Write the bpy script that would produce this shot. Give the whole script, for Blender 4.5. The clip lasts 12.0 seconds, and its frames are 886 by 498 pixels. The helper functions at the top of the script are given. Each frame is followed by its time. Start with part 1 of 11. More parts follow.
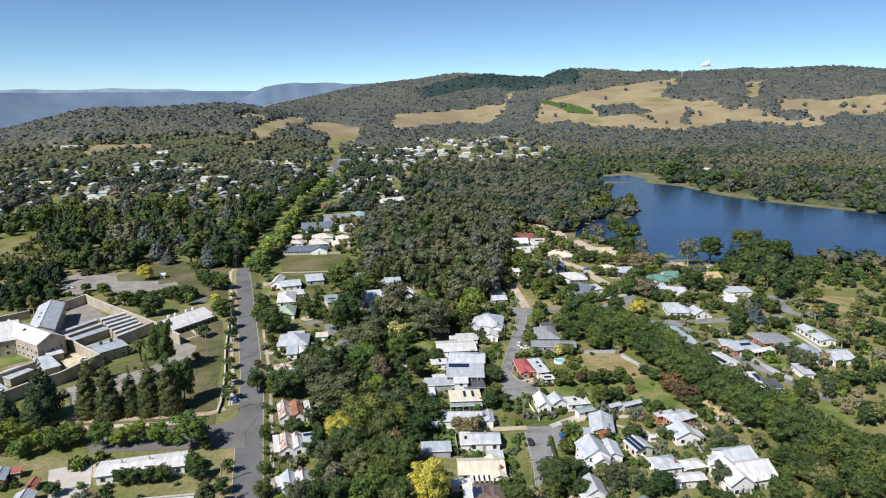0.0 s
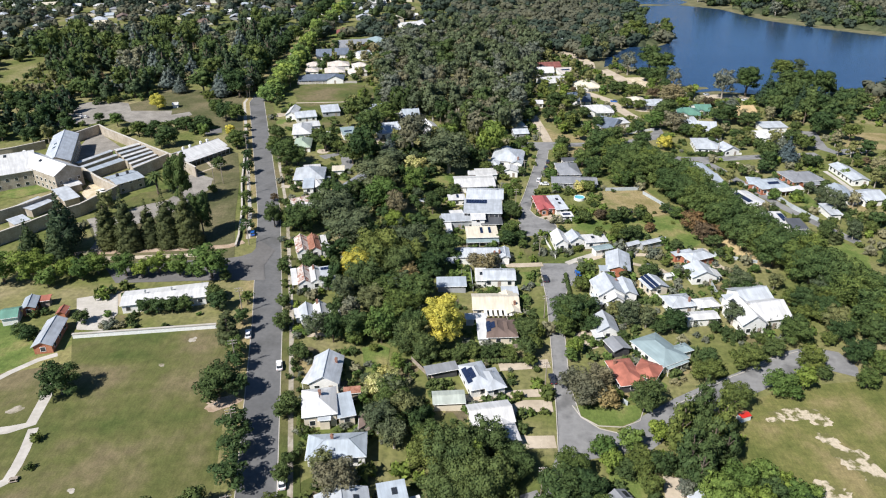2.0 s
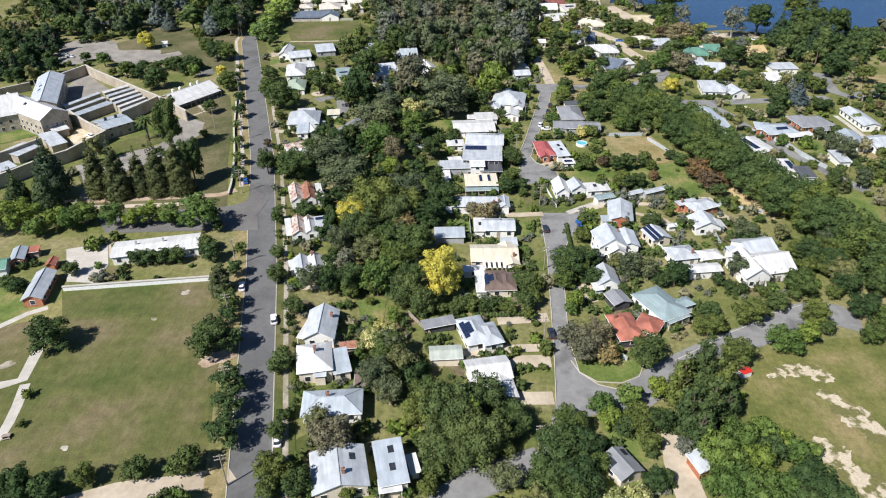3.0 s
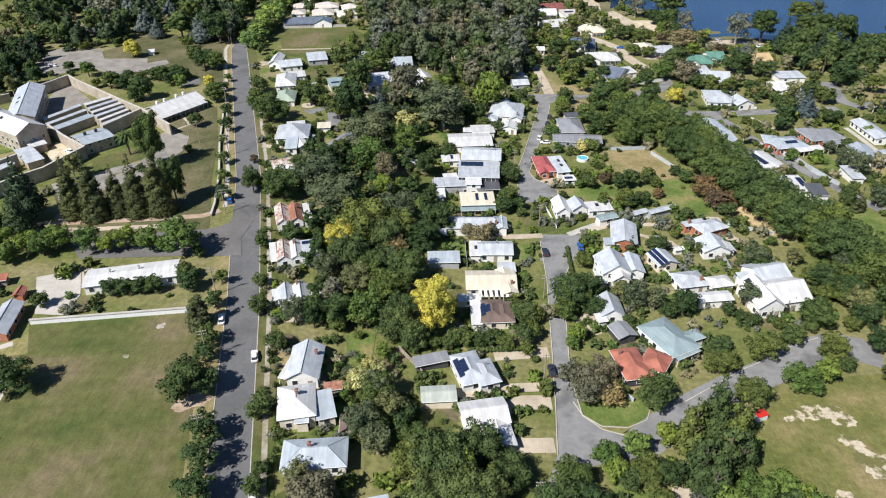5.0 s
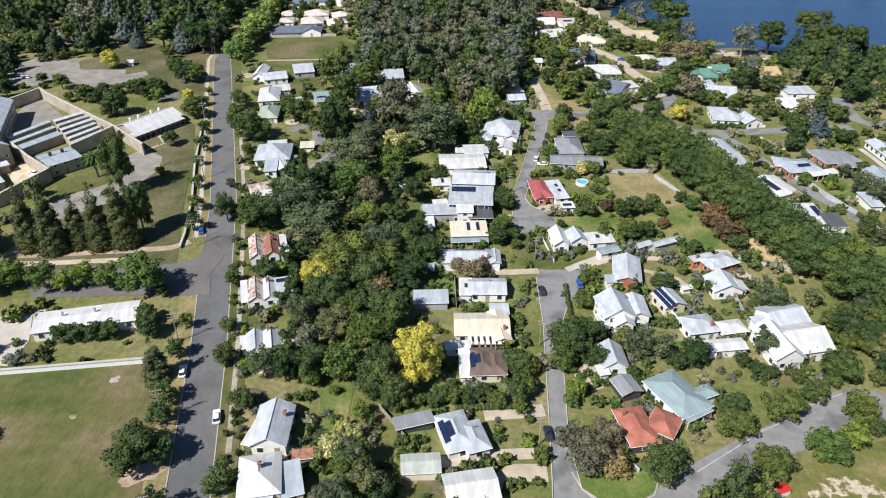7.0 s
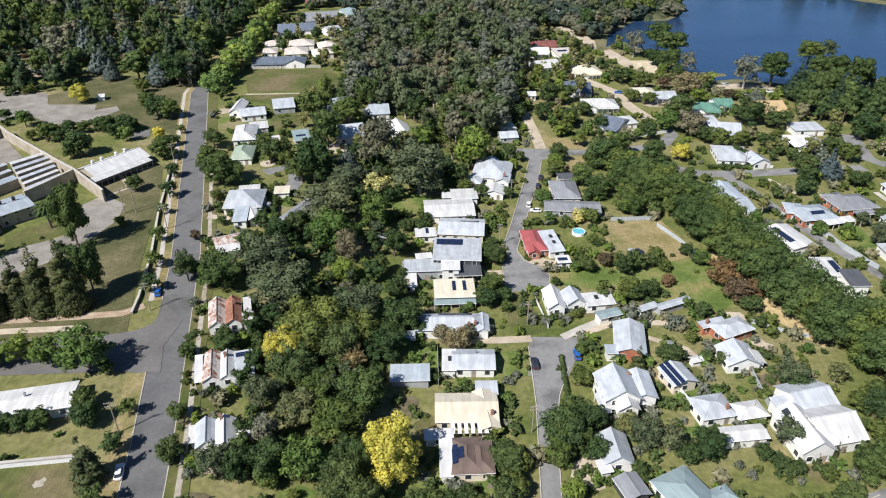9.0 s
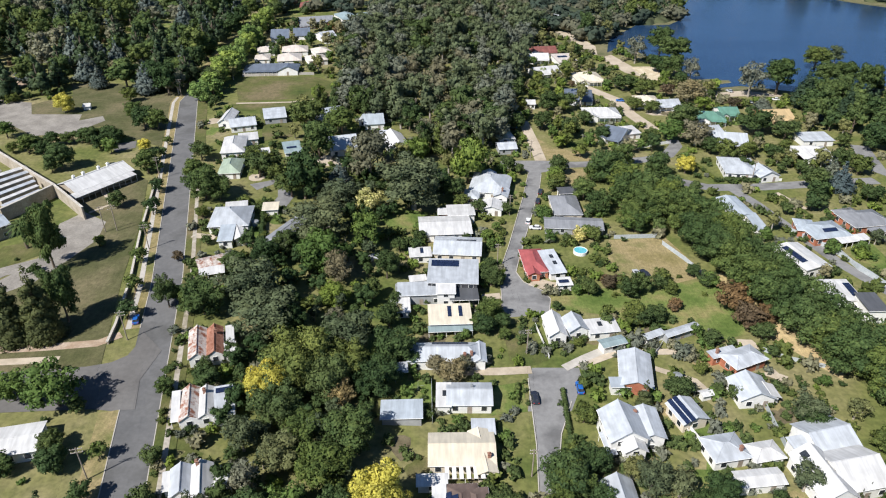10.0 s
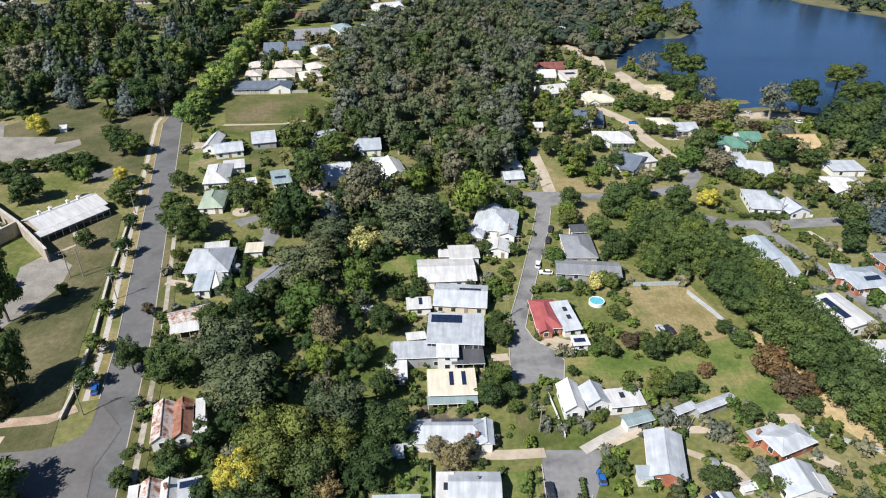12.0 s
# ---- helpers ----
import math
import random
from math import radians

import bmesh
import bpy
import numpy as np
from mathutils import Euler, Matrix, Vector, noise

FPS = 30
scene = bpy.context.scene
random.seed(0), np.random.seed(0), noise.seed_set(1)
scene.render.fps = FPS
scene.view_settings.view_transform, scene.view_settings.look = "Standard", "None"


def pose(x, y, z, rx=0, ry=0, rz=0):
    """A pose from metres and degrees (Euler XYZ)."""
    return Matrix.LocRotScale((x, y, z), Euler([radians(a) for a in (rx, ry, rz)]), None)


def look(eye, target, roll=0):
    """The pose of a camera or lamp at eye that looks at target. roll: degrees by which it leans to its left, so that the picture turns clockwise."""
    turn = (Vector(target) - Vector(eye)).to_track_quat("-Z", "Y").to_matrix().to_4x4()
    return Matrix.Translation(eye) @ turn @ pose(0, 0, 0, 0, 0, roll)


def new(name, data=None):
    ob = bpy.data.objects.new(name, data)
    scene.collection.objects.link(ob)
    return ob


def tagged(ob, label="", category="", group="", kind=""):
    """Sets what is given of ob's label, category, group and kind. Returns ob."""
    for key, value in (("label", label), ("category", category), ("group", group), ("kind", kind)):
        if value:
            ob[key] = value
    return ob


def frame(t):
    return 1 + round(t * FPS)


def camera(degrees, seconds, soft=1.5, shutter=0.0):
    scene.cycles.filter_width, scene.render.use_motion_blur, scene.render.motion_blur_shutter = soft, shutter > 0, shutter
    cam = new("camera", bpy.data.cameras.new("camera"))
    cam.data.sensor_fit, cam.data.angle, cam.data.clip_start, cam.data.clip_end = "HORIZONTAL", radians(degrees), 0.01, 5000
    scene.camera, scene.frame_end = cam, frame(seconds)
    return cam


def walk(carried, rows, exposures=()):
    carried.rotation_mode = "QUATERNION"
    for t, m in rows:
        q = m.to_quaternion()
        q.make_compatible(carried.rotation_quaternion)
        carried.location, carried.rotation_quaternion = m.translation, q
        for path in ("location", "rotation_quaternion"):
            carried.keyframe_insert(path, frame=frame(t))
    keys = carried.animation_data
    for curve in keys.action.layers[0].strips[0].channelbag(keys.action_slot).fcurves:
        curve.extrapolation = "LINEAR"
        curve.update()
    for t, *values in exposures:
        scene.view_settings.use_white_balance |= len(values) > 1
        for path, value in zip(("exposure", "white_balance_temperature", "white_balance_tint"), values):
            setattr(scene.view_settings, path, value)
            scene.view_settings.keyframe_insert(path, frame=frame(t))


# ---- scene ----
cam = camera(66.30, 12.0, soft=1.12)

PATH = [
    (0, pose(-2.29, -10.52, 120.53, 76.812, 0.217, -1.949)),
    (0.5, pose(-1.06, -9.62, 120.19, 75.584, 0.282, -0.157)),
    (1, pose(-0.77, -8.01, 119.97, 71.812, 0.303, -0.064)),
    (1.5, pose(-0.41, -5.68, 119.85, 67.282, 0.322, 0.011)),
    (2, pose(-0.23, -3.15, 119.95, 62.580, 0.317, 0.002)),
    (2.5, pose(0.00, -0.00, 120.00, 58.507, 0.291, -0.000)),
    (3, pose(0.44, 3.36, 120.31, 57.490, 0.237, 0.037)),
    (5, pose(2.00, 18.02, 120.36, 57.537, 0.263, -0.099)),
    (5.5, pose(2.40, 22.71, 120.27, 57.578, 0.182, -0.124)),
    (6, pose(3.09, 27.77, 120.15, 57.595, 0.129, -0.148)),
    (6.5, pose(3.88, 33.17, 120.12, 57.620, 0.046, -0.173)),
    (7, pose(5.15, 38.79, 120.03, 57.660, 0.012, -0.143)),
    (9, pose(9.40, 63.59, 119.89, 59.254, -0.038, -0.448)),
    (9.5, pose(10.14, 70.18, 119.88, 59.289, -0.027, -0.504)),
    (10, pose(10.89, 76.40, 120.09, 59.297, 0.010, -0.527)),
    (10.5, pose(11.26, 83.03, 120.44, 59.289, -0.036, -0.556)),
    (11, pose(11.48, 89.95, 120.27, 59.341, -0.084, -0.484)),
    (11.5, pose(11.14, 96.70, 120.52, 59.346, -0.184, -0.430)),
    (12, pose(10.65, 103.38, 120.78, 59.561, -0.203, -0.419)),
]
walk(cam, PATH, [(0.0, 0.38), (0.6, 0.39), (1.5, 0.52), (2.5, 0.52), (5.0, 0.48), (9.0, 0.46), (12.0, 0.47)])

# ---- world and sun ----
world = bpy.data.worlds.new("sky")
scene.world = world
world.use_nodes = True
wn = world.node_tree
sky = wn.nodes.new("ShaderNodeTexSky")
sky.sky_type = "NISHITA"
sky.sun_disc = False
sky.sun_elevation = radians(47)
sky.sun_rotation = radians(222)
sky.altitude = 500
sky.air_density = 0.5
sky.dust_density = 0.0
sky.ozone_density = 1.0
tint = wn.nodes.new("ShaderNodeMix")
tint.data_type, tint.blend_type = "RGBA", "MULTIPLY"
tint.inputs["Factor"].default_value = 1.0
tint.inputs[7].default_value = (0.8, 0.98, 1.08, 1)
wn.links.new(sky.outputs[0], tint.inputs[6])
wn.links.new(tint.outputs[2], wn.nodes["Background"].inputs[0])
wn.nodes["Background"].inputs[1].default_value = 0.085

sun_data = bpy.data.lights.new("sun", "SUN")
sun_data.energy = 5.0
sun_data.angle = radians(0.6)
sun_data.color = (1.0, 0.965, 0.925)
sun = new("sun", sun_data)
sun.matrix_world = look((-300, -290, 450), (0, 0, 0))

# ---- materials ----


def shader(name, rough=0.8, metal=0.0, spec=0.3):
    m = bpy.data.materials.new(name)
    m.use_nodes = True
    b = m.node_tree.nodes["Principled BSDF"]
    b.inputs["Roughness"].default_value = rough
    b.inputs["Metallic"].default_value = metal
    b.inputs["Specular IOR Level"].default_value = spec
    return m, m.node_tree.nodes, m.node_tree.links, b


def ramp(nodes, stops):
    r = nodes.new("ShaderNodeValToRGB")
    e = r.color_ramp.elements
    e[0].position, e[0].color = stops[0][0], (*stops[0][1], 1)
    e[1].position, e[1].color = stops[-1][0], (*stops[-1][1], 1)
    for p, c in stops[1:-1]:
        n = e.new(p)
        n.color = (*c, 1)
    return r


def noise_at(nodes, links, scale, detail=4, coord="Object", stretch=None, rough=0.55):
    n = nodes.new("ShaderNodeTexNoise")
    n.inputs["Scale"].default_value = scale
    n.inputs["Detail"].default_value = detail
    n.inputs["Roughness"].default_value = rough
    if coord == "World":
        src = nodes.new("ShaderNodeNewGeometry").outputs["Position"]
    else:
        src = nodes.new("ShaderNodeTexCoord").outputs[coord]
    if stretch:
        mp = nodes.new("ShaderNodeMapping")
        mp.inputs["Scale"].default_value = stretch
        links.new(src, mp.inputs[0])
        src = mp.outputs[0]
    links.new(src, n.inputs["Vector"])
    return n


def mixed(nodes, links, a, b, fac, mode="MIX"):
    m = nodes.new("ShaderNodeMix")
    m.data_type, m.blend_type = "RGBA", mode
    if isinstance(fac, float):
        m.inputs["Factor"].default_value = fac
    else:
        links.new(fac, m.inputs["Factor"])
    for sock, v in ((m.inputs[6], a), (m.inputs[7], b)):
        if isinstance(v, tuple):
            sock.default_value = (*v, 1)
        else:
            links.new(v, sock)
    return m.outputs[2]


def bumped(nodes, links, b, height, strength, dist=0.05):
    n = nodes.new("ShaderNodeBump")
    n.inputs["Strength"].default_value = strength
    n.inputs["Distance"].default_value = dist
    links.new(height, n.inputs["Height"])
    links.new(n.outputs[0], b.inputs["Normal"])


def surface(name, c1, c2, big=0.25, fine=3.0, rough=0.85, c3=None, bump=0.3, coord="World", spec=0.25, metal=0.0, grain=0.2, turf=0.0):
    """Mottled surface: broad stains between c1 and c2, fine grain on top and, on turf, tufts and mower marks."""
    m, nodes, links, b = shader(name, rough, metal, spec)
    n1 = noise_at(nodes, links, big, 6, coord)
    r1 = ramp(nodes, [(0.35, c1), (0.65, c2)] if c3 is None else [(0.34, c1), (0.5, c2), (0.64, c3)])
    links.new(n1.outputs[0], r1.inputs[0])
    n2 = noise_at(nodes, links, fine, 5, coord)
    r2 = ramp(nodes, [(0.3, (1 - grain,) * 3), (0.7, (1 + grain * 0.8,) * 3)])
    links.new(n2.outputs[0], r2.inputs[0])
    col = mixed(nodes, links, r1.outputs[0], r2.outputs[0], 1.0, "MULTIPLY")
    if turf:
        for scale, amount, stretch in ((2.6, turf, None), (0.9, turf * 0.7, (2.2, 0.35, 1.0))):
            n3 = noise_at(nodes, links, scale, 3, coord, stretch)
            r3 = ramp(nodes, [(0.32, (1 - amount, 1 - amount * 0.9, 1 - amount)), (0.68, (1 + amount, 1 + amount * 0.85, 1 + amount))])
            links.new(n3.outputs[0], r3.inputs[0])
            col = mixed(nodes, links, col, r3.outputs[0], 1.0, "MULTIPLY")
    links.new(col, b.inputs["Base Color"])
    bumped(nodes, links, b, n2.outputs[0], bump)
    return m


def roofing(name, c, weather=0.8, rough=0.45, metal=0.0, rust=None, rib=9.0):
    """Corrugated sheet: ribs down the slope, sheet-to-sheet tone, streaks and weathering."""
    m, nodes, links, b = shader(name, rough, metal, 0.4)
    n1 = noise_at(nodes, links, 0.35, 5, "Object")
    dark = tuple(v * weather for v in c)
    r1 = ramp(nodes, [(0.35, dark), (0.62, c)])
    links.new(n1.outputs[0], r1.inputs[0])
    st = noise_at(nodes, links, 1.3, 3, "Object", (1.0, 0.12, 0.12))
    r2 = ramp(nodes, [(0.35, (0.86, 0.86, 0.86)), (0.65, (1.06, 1.06, 1.06))])
    links.new(st.outputs[0], r2.inputs[0])
    col = mixed(nodes, links, r1.outputs[0], r2.outputs[0], 1.0, "MULTIPLY")
    if rust:
        n3 = noise_at(nodes, links, 0.45, 6, "Object", None, 0.7)
        r3 = ramp(nodes, [(0.46, (0, 0, 0)), (0.58, (1, 1, 1))])
        links.new(n3.outputs[0], r3.inputs[0])
        col = mixed(nodes, links, col, rust, r3.outputs[0])
    oi = nodes.new("ShaderNodeObjectInfo")
    r4 = ramp(nodes, [(0.0, (0.9, 0.9, 0.9)), (1.0, (1.05, 1.05, 1.05))])
    links.new(oi.outputs["Random"], r4.inputs[0])
    col = mixed(nodes, links, col, r4.outputs[0], 1.0, "MULTIPLY")
    links.new(col, b.inputs["Base Color"])
    w = nodes.new("ShaderNodeTexWave")
    w.inputs["Scale"].default_value = rib * 0.16
    w.inputs["Distortion"].default_value = 0.3
    links.new(nodes.new("ShaderNodeTexCoord").outputs["Object"], w.inputs["Vector"])
    bumped(nodes, links, b, w.outputs["Fac"], 0.25, 0.03)
    return m


def foliage(name, dark, mid, light, gloss=0.8, through_amt=0.17, spread=1.0):
    dark, light = tuple(0.35 * a + 0.65 * b for a, b in zip(dark, mid)), tuple(0.55 * a + 0.45 * b for a, b in zip(light, mid))
    dark, mid, light = ((c[0], c[1], c[2] * 1.12) for c in (dark, mid, light))
    m, nodes, links, b = shader(name, gloss, 0.0, 0.12)
    geo = nodes.new("ShaderNodeNewGeometry")
    r1 = ramp(nodes, [(0.0, dark), (0.55, mid), (1.0, light)])
    links.new(geo.outputs["Random Per Island"], r1.inputs[0])
    oi = nodes.new("ShaderNodeObjectInfo")
    r2 = ramp(nodes, [(0.0, (1 - 0.34 * spread, 1 - 0.26 * spread, 1 - 0.26 * spread)), (0.5, (1, 1, 1)), (1.0, (1 + 0.5 * spread, 1 + 0.3 * spread, 1 - 0.05 * spread))])
    links.new(oi.outputs["Random"], r2.inputs[0])
    n = noise_at(nodes, links, 0.11, 3, "World")
    r3 = ramp(nodes, [(0.35, (0.98, 1.04, 1.06)), (0.65, (1.38, 1.34, 1.24))])
    links.new(n.outputs[0], r3.inputs[0])
    col = mixed(nodes, links, r1.outputs[0], r2.outputs[0], 1.0, "MULTIPLY")
    col = mixed(nodes, links, col, r3.outputs[0], 1.0, "MULTIPLY")
    links.new(col, b.inputs["Base Color"])
    tr = nodes.new("ShaderNodeBsdfTranslucent")
    links.new(col, tr.inputs[0])
    mx = nodes.new("ShaderNodeMixShader")
    mx.inputs[0].default_value = through_amt
    links.new(b.outputs[0], mx.inputs[1])
    links.new(tr.outputs[0], mx.inputs[2])
    links.new(mx.outputs[0], nodes["Material Output"].inputs[0])
    return m


LEAF_OAK = foliage("oak_leaves", (0.01926, 0.03027, 0.01161), (0.0644, 0.09176, 0.02941), (0.1301, 0.1635, 0.05))
LEAF_DARK = foliage("dark_leaves", (0.01509, 0.0269, 0.01033), (0.05166, 0.08364, 0.02829), (0.1066, 0.1451, 0.04592))
LEAF_GUM = foliage("gum_leaves", (0.028, 0.039, 0.02), (0.098, 0.116, 0.056), (0.168, 0.194, 0.092))
LEAF_GREY = foliage("grey_gum_leaves", (0.075, 0.08, 0.055), (0.138, 0.146, 0.1), (0.2, 0.21, 0.146))
LEAF_BROWN = foliage("brownish_leaves", (0.066, 0.064, 0.036), (0.156, 0.142, 0.082), (0.236, 0.21, 0.12))
LEAF_PINE = foliage("pine_needles", (0.01156, 0.0204, 0.01224), (0.03754, 0.06101, 0.03004), (0.07421, 0.1058, 0.04554), 0.6, 0.1)
LEAF_CYPRESS = foliage("cypress_sprays", (0.02, 0.027, 0.012), (0.06, 0.073, 0.028), (0.108, 0.12, 0.045), 0.7, 0.1, spread=0.25)
LEAF_LAKE = foliage("lake_pine_needles", (0.02, 0.034, 0.012), (0.066, 0.094, 0.028), (0.135, 0.17, 0.05), 0.7, 0.12)
LEAF_BLUE = foliage("blue_cedar_needles", (0.03, 0.045, 0.04), (0.075, 0.10, 0.095), (0.13, 0.16, 0.15), 0.6, 0.1)
LEAF_LIGHT = foliage("light_leaves", (0.0272, 0.0464, 0.0126), (0.09312, 0.1426, 0.0342), (0.1765, 0.2372, 0.0627))
LEAF_ELM = foliage("elm_leaves", (0.056, 0.0924, 0.0252), (0.1512, 0.2212, 0.0588), (0.273, 0.357, 0.098))
LEAF_POPLAR = foliage("poplar_leaves", (0.022, 0.036, 0.013), (0.07, 0.1, 0.033), (0.135, 0.17, 0.055))
LEAF_WILLOW = foliage("creek_willow_leaves", (0.025, 0.038, 0.015), (0.083, 0.114, 0.038), (0.156, 0.192, 0.063))
LEAF_AVENUE = foliage("avenue_leaves", (0.021, 0.036, 0.013), (0.07, 0.106, 0.033), (0.15, 0.19, 0.056))
LEAF_YELLOW = foliage("golden_leaves", (0.13, 0.13, 0.028), (0.45, 0.4, 0.066), (0.63, 0.57, 0.13), spread=0.1)
LEAF_RED = foliage("copper_leaves", (0.045, 0.028, 0.018), (0.112, 0.08, 0.044), (0.18, 0.13, 0.07))
LEAF_CREAM = foliage("flowering_leaves", (0.06, 0.085, 0.02), (0.3, 0.3, 0.105), (0.9, 0.82, 0.42))
LEAF_FAR_GUM = foliage("far_gum_canopy", (0.0748, 0.0774, 0.0493), (0.0968, 0.0986, 0.0616), (0.1144, 0.1144, 0.0722), spread=0.12)
LEAF_FAR_DARK = foliage("far_dark_canopy", (0.0339, 0.0484, 0.0331), (0.0428, 0.0598, 0.0404), (0.0533, 0.0711, 0.0468), spread=0.12)
LEAF_FAR_GREEN = foliage("far_green_canopy", (0.0477, 0.065, 0.026), (0.0592, 0.0809, 0.0303), (0.0759, 0.0983, 0.039), spread=0.12)
# eucalypt green with the bluish haze of distance mixed into its base colour
LEAF_HILL_HAZE = foliage("hazed_eucalypt_canopy", (0.07, 0.08, 0.073), (0.085, 0.098, 0.09), (0.1, 0.113, 0.1), spread=0.12)
LEAF_PLANTATION = foliage("plantation_canopy", (0.02, 0.035, 0.032), (0.032, 0.055, 0.048), (0.045, 0.075, 0.062), spread=0.12)
BARK = surface("bark", (0.10, 0.075, 0.055), (0.2, 0.165, 0.13), 1.5, 9, 0.95, coord="Object")
GUM_BARK = surface("gum_bark", (0.25, 0.22, 0.18), (0.45, 0.41, 0.36), 1.2, 7, 0.9, coord="Object")

ASPHALT = surface("asphalt", (0.118, 0.119, 0.121), (0.15, 0.15, 0.151), 0.07, 0.9, 0.92, c3=(0.11, 0.11, 0.109), bump=0.1, grain=0.1)
ASPHALT_PALE = surface("worn_pale_asphalt", (0.18, 0.18, 0.182), (0.235, 0.234, 0.233), 0.09, 0.8, 0.92, c3=(0.135, 0.135, 0.136), bump=0.1, grain=0.1)
ASPHALT_DARK = surface("newer_asphalt", (0.125, 0.12, 0.116), (0.165, 0.16, 0.155), 0.08, 0.9, 0.92, bump=0.1, grain=0.1)
CONCRETE = surface("concrete", (0.4, 0.375, 0.33), (0.5, 0.47, 0.43), 0.2, 1.0, 0.9, bump=0.1, grain=0.1)
WORN_PATH = surface("dusty_path", (0.15, 0.14, 0.075), (0.36, 0.32, 0.26), 0.16, 1.2, 0.95, c3=(0.42, 0.39, 0.34), bump=0.2)
GRAVEL = surface("pale_gravel", (0.38, 0.32, 0.24), (0.5, 0.43, 0.34), 0.12, 0.8, 0.95, grain=0.12)
MULCH = surface("bark_mulch", (0.1, 0.085, 0.05), (0.17, 0.145, 0.09), 0.5, 2.5, 0.95)
REDDIRT = surface("red_gravel", (0.34, 0.25, 0.175), (0.45, 0.36, 0.28), 0.3, 2.2, 0.95)
COURT = surface("pale_tarmac", (0.2, 0.185, 0.165), (0.3, 0.28, 0.25), 0.15, 1.8, 0.95)
LAWN = surface("watered_lawn", (0.075, 0.12, 0.025), (0.13, 0.17, 0.045), 0.09, 0.9, 0.95, c3=(0.23, 0.21, 0.085), turf=0.16)
OLIVE = surface("tired_lawn", (0.073, 0.08, 0.031), (0.109, 0.106, 0.05), 0.07, 0.6, 0.95, c3=(0.155, 0.136, 0.075), turf=0.16)
RESERVE = surface("reserve_grass", (0.092, 0.112, 0.028), (0.15, 0.15, 0.048), 0.06, 0.7, 0.95, c3=(0.235, 0.195, 0.09), turf=0.16)
PARK = surface("park_grass", (0.062, 0.088, 0.021), (0.108, 0.114, 0.038), 0.045, 0.4, 0.95, c3=(0.165, 0.138, 0.074), turf=0.16)
DRY = surface("dry_grass", (0.2, 0.17, 0.07), (0.29, 0.235, 0.12), 0.06, 0.8, 0.95, c3=(0.15, 0.155, 0.055), turf=0.16)
STRAW = surface("straw_grass", (0.40, 0.30, 0.15), (0.47, 0.37, 0.2), 0.03, 0.6, 0.95, c3=(0.33, 0.27, 0.12), turf=0.16)
SAND = surface("pale_sand", (0.45, 0.37, 0.24), (0.62, 0.55, 0.42), 0.3, 1.5, 0.95)
BARE = surface("patchy_sand", (0.14, 0.135, 0.05), (0.5, 0.43, 0.32), 0.24, 1.8, 0.95, bump=0.3, grain=0.2)
for stop, place in zip([n for n in BARE.node_tree.nodes if n.type == "VALTORGB"][0].color_ramp.elements, (0.47, 0.53)):
    stop.position = place
REEDS = surface("reed_bank", (0.1, 0.105, 0.05), (0.2, 0.18, 0.1), 0.1, 0.6, 0.95)

ROOF_WHITE = roofing("white_roof_sheet", (0.62, 0.62, 0.615), 0.86)
ROOF_CREAM = roofing("cream_roof_sheet", (0.66, 0.6, 0.48), 0.9)
ROOF_PINK = roofing("pale_pinkish_roof", (0.64, 0.58, 0.52), 0.9)
ROOF_ZINC = roofing("zinc_roof_sheet", (0.495, 0.528, 0.567), 0.8, 0.4)
ROOF_BLUE = roofing("blue_grey_roof_sheet", (0.40, 0.45, 0.5), 0.85)
ROOF_GREY = roofing("mid_grey_roof_sheet", (0.26, 0.27, 0.29), 0.85)
ROOF_SLATE = roofing("slate_blue_roof", (0.15, 0.18, 0.23), 0.85)
ROOF_TEAL = roofing("teal_roof_sheet", (0.27, 0.345, 0.36), 0.88)
ROOF_GREEN = roofing("green_roof_sheet", (0.13, 0.27, 0.21), 0.85)
ROOF_SAGE = roofing("pale_sage_roof", (0.46, 0.5, 0.45), 0.85)
ROOF_PALEGREEN = roofing("pale_green_roof", (0.38, 0.46, 0.36), 0.85)
ROOF_RUSSET = roofing("faded_russet_roof", (0.26, 0.1, 0.085), 0.6, 0.6)
ROOF_RED = roofing("terracotta_roof", (0.41, 0.15, 0.105), 0.7, 0.7)
ROOF_MAROON = roofing("maroon_roof", (0.38, 0.1, 0.1), 0.8, 0.6)
ROOF_BROWN = roofing("brown_tile_roof", (0.18, 0.13, 0.11), 0.75, 0.8)
ROOF_RUSTED = roofing("deep_rusted_roof_sheet", (0.4, 0.2, 0.14), 0.8, 0.7, 0.0, (0.21, 0.085, 0.05))
ROOF_RUST = roofing("rusted_roof_sheet", (0.60, 0.56, 0.52), 0.85, 0.6, 0.0, (0.24, 0.10, 0.06))
ROOF_TAN = roofing("tan_roof_tiles", (0.50, 0.37, 0.2), 0.85, 0.7)
ROOF_DARK = roofing("charcoal_roof_sheet", (0.10, 0.105, 0.115), 0.85)
WALL_WHITE = surface("white_weatherboard", (0.70, 0.70, 0.67), (0.8, 0.79, 0.76), 0.5, 3, 0.7, coord="Object", bump=0.05, grain=0.06)
WALL_CREAM = surface("cream_render", (0.60, 0.53, 0.42), (0.69, 0.62, 0.5), 0.5, 3, 0.8, coord="Object", bump=0.05, grain=0.06)
WALL_BRICK = surface("orange_brick", (0.34, 0.12, 0.07), (0.44, 0.19, 0.11), 0.8, 6, 0.9, coord="Object")
WALL_GREY = surface("grey_cladding", (0.28, 0.29, 0.3), (0.36, 0.37, 0.38), 0.5, 3, 0.7, coord="Object", bump=0.05, grain=0.06)
WALL_DARK = surface("charcoal_cladding", (0.05, 0.05, 0.055), (0.08, 0.08, 0.085), 0.5, 3, 0.6, coord="Object", bump=0.05, grain=0.06)
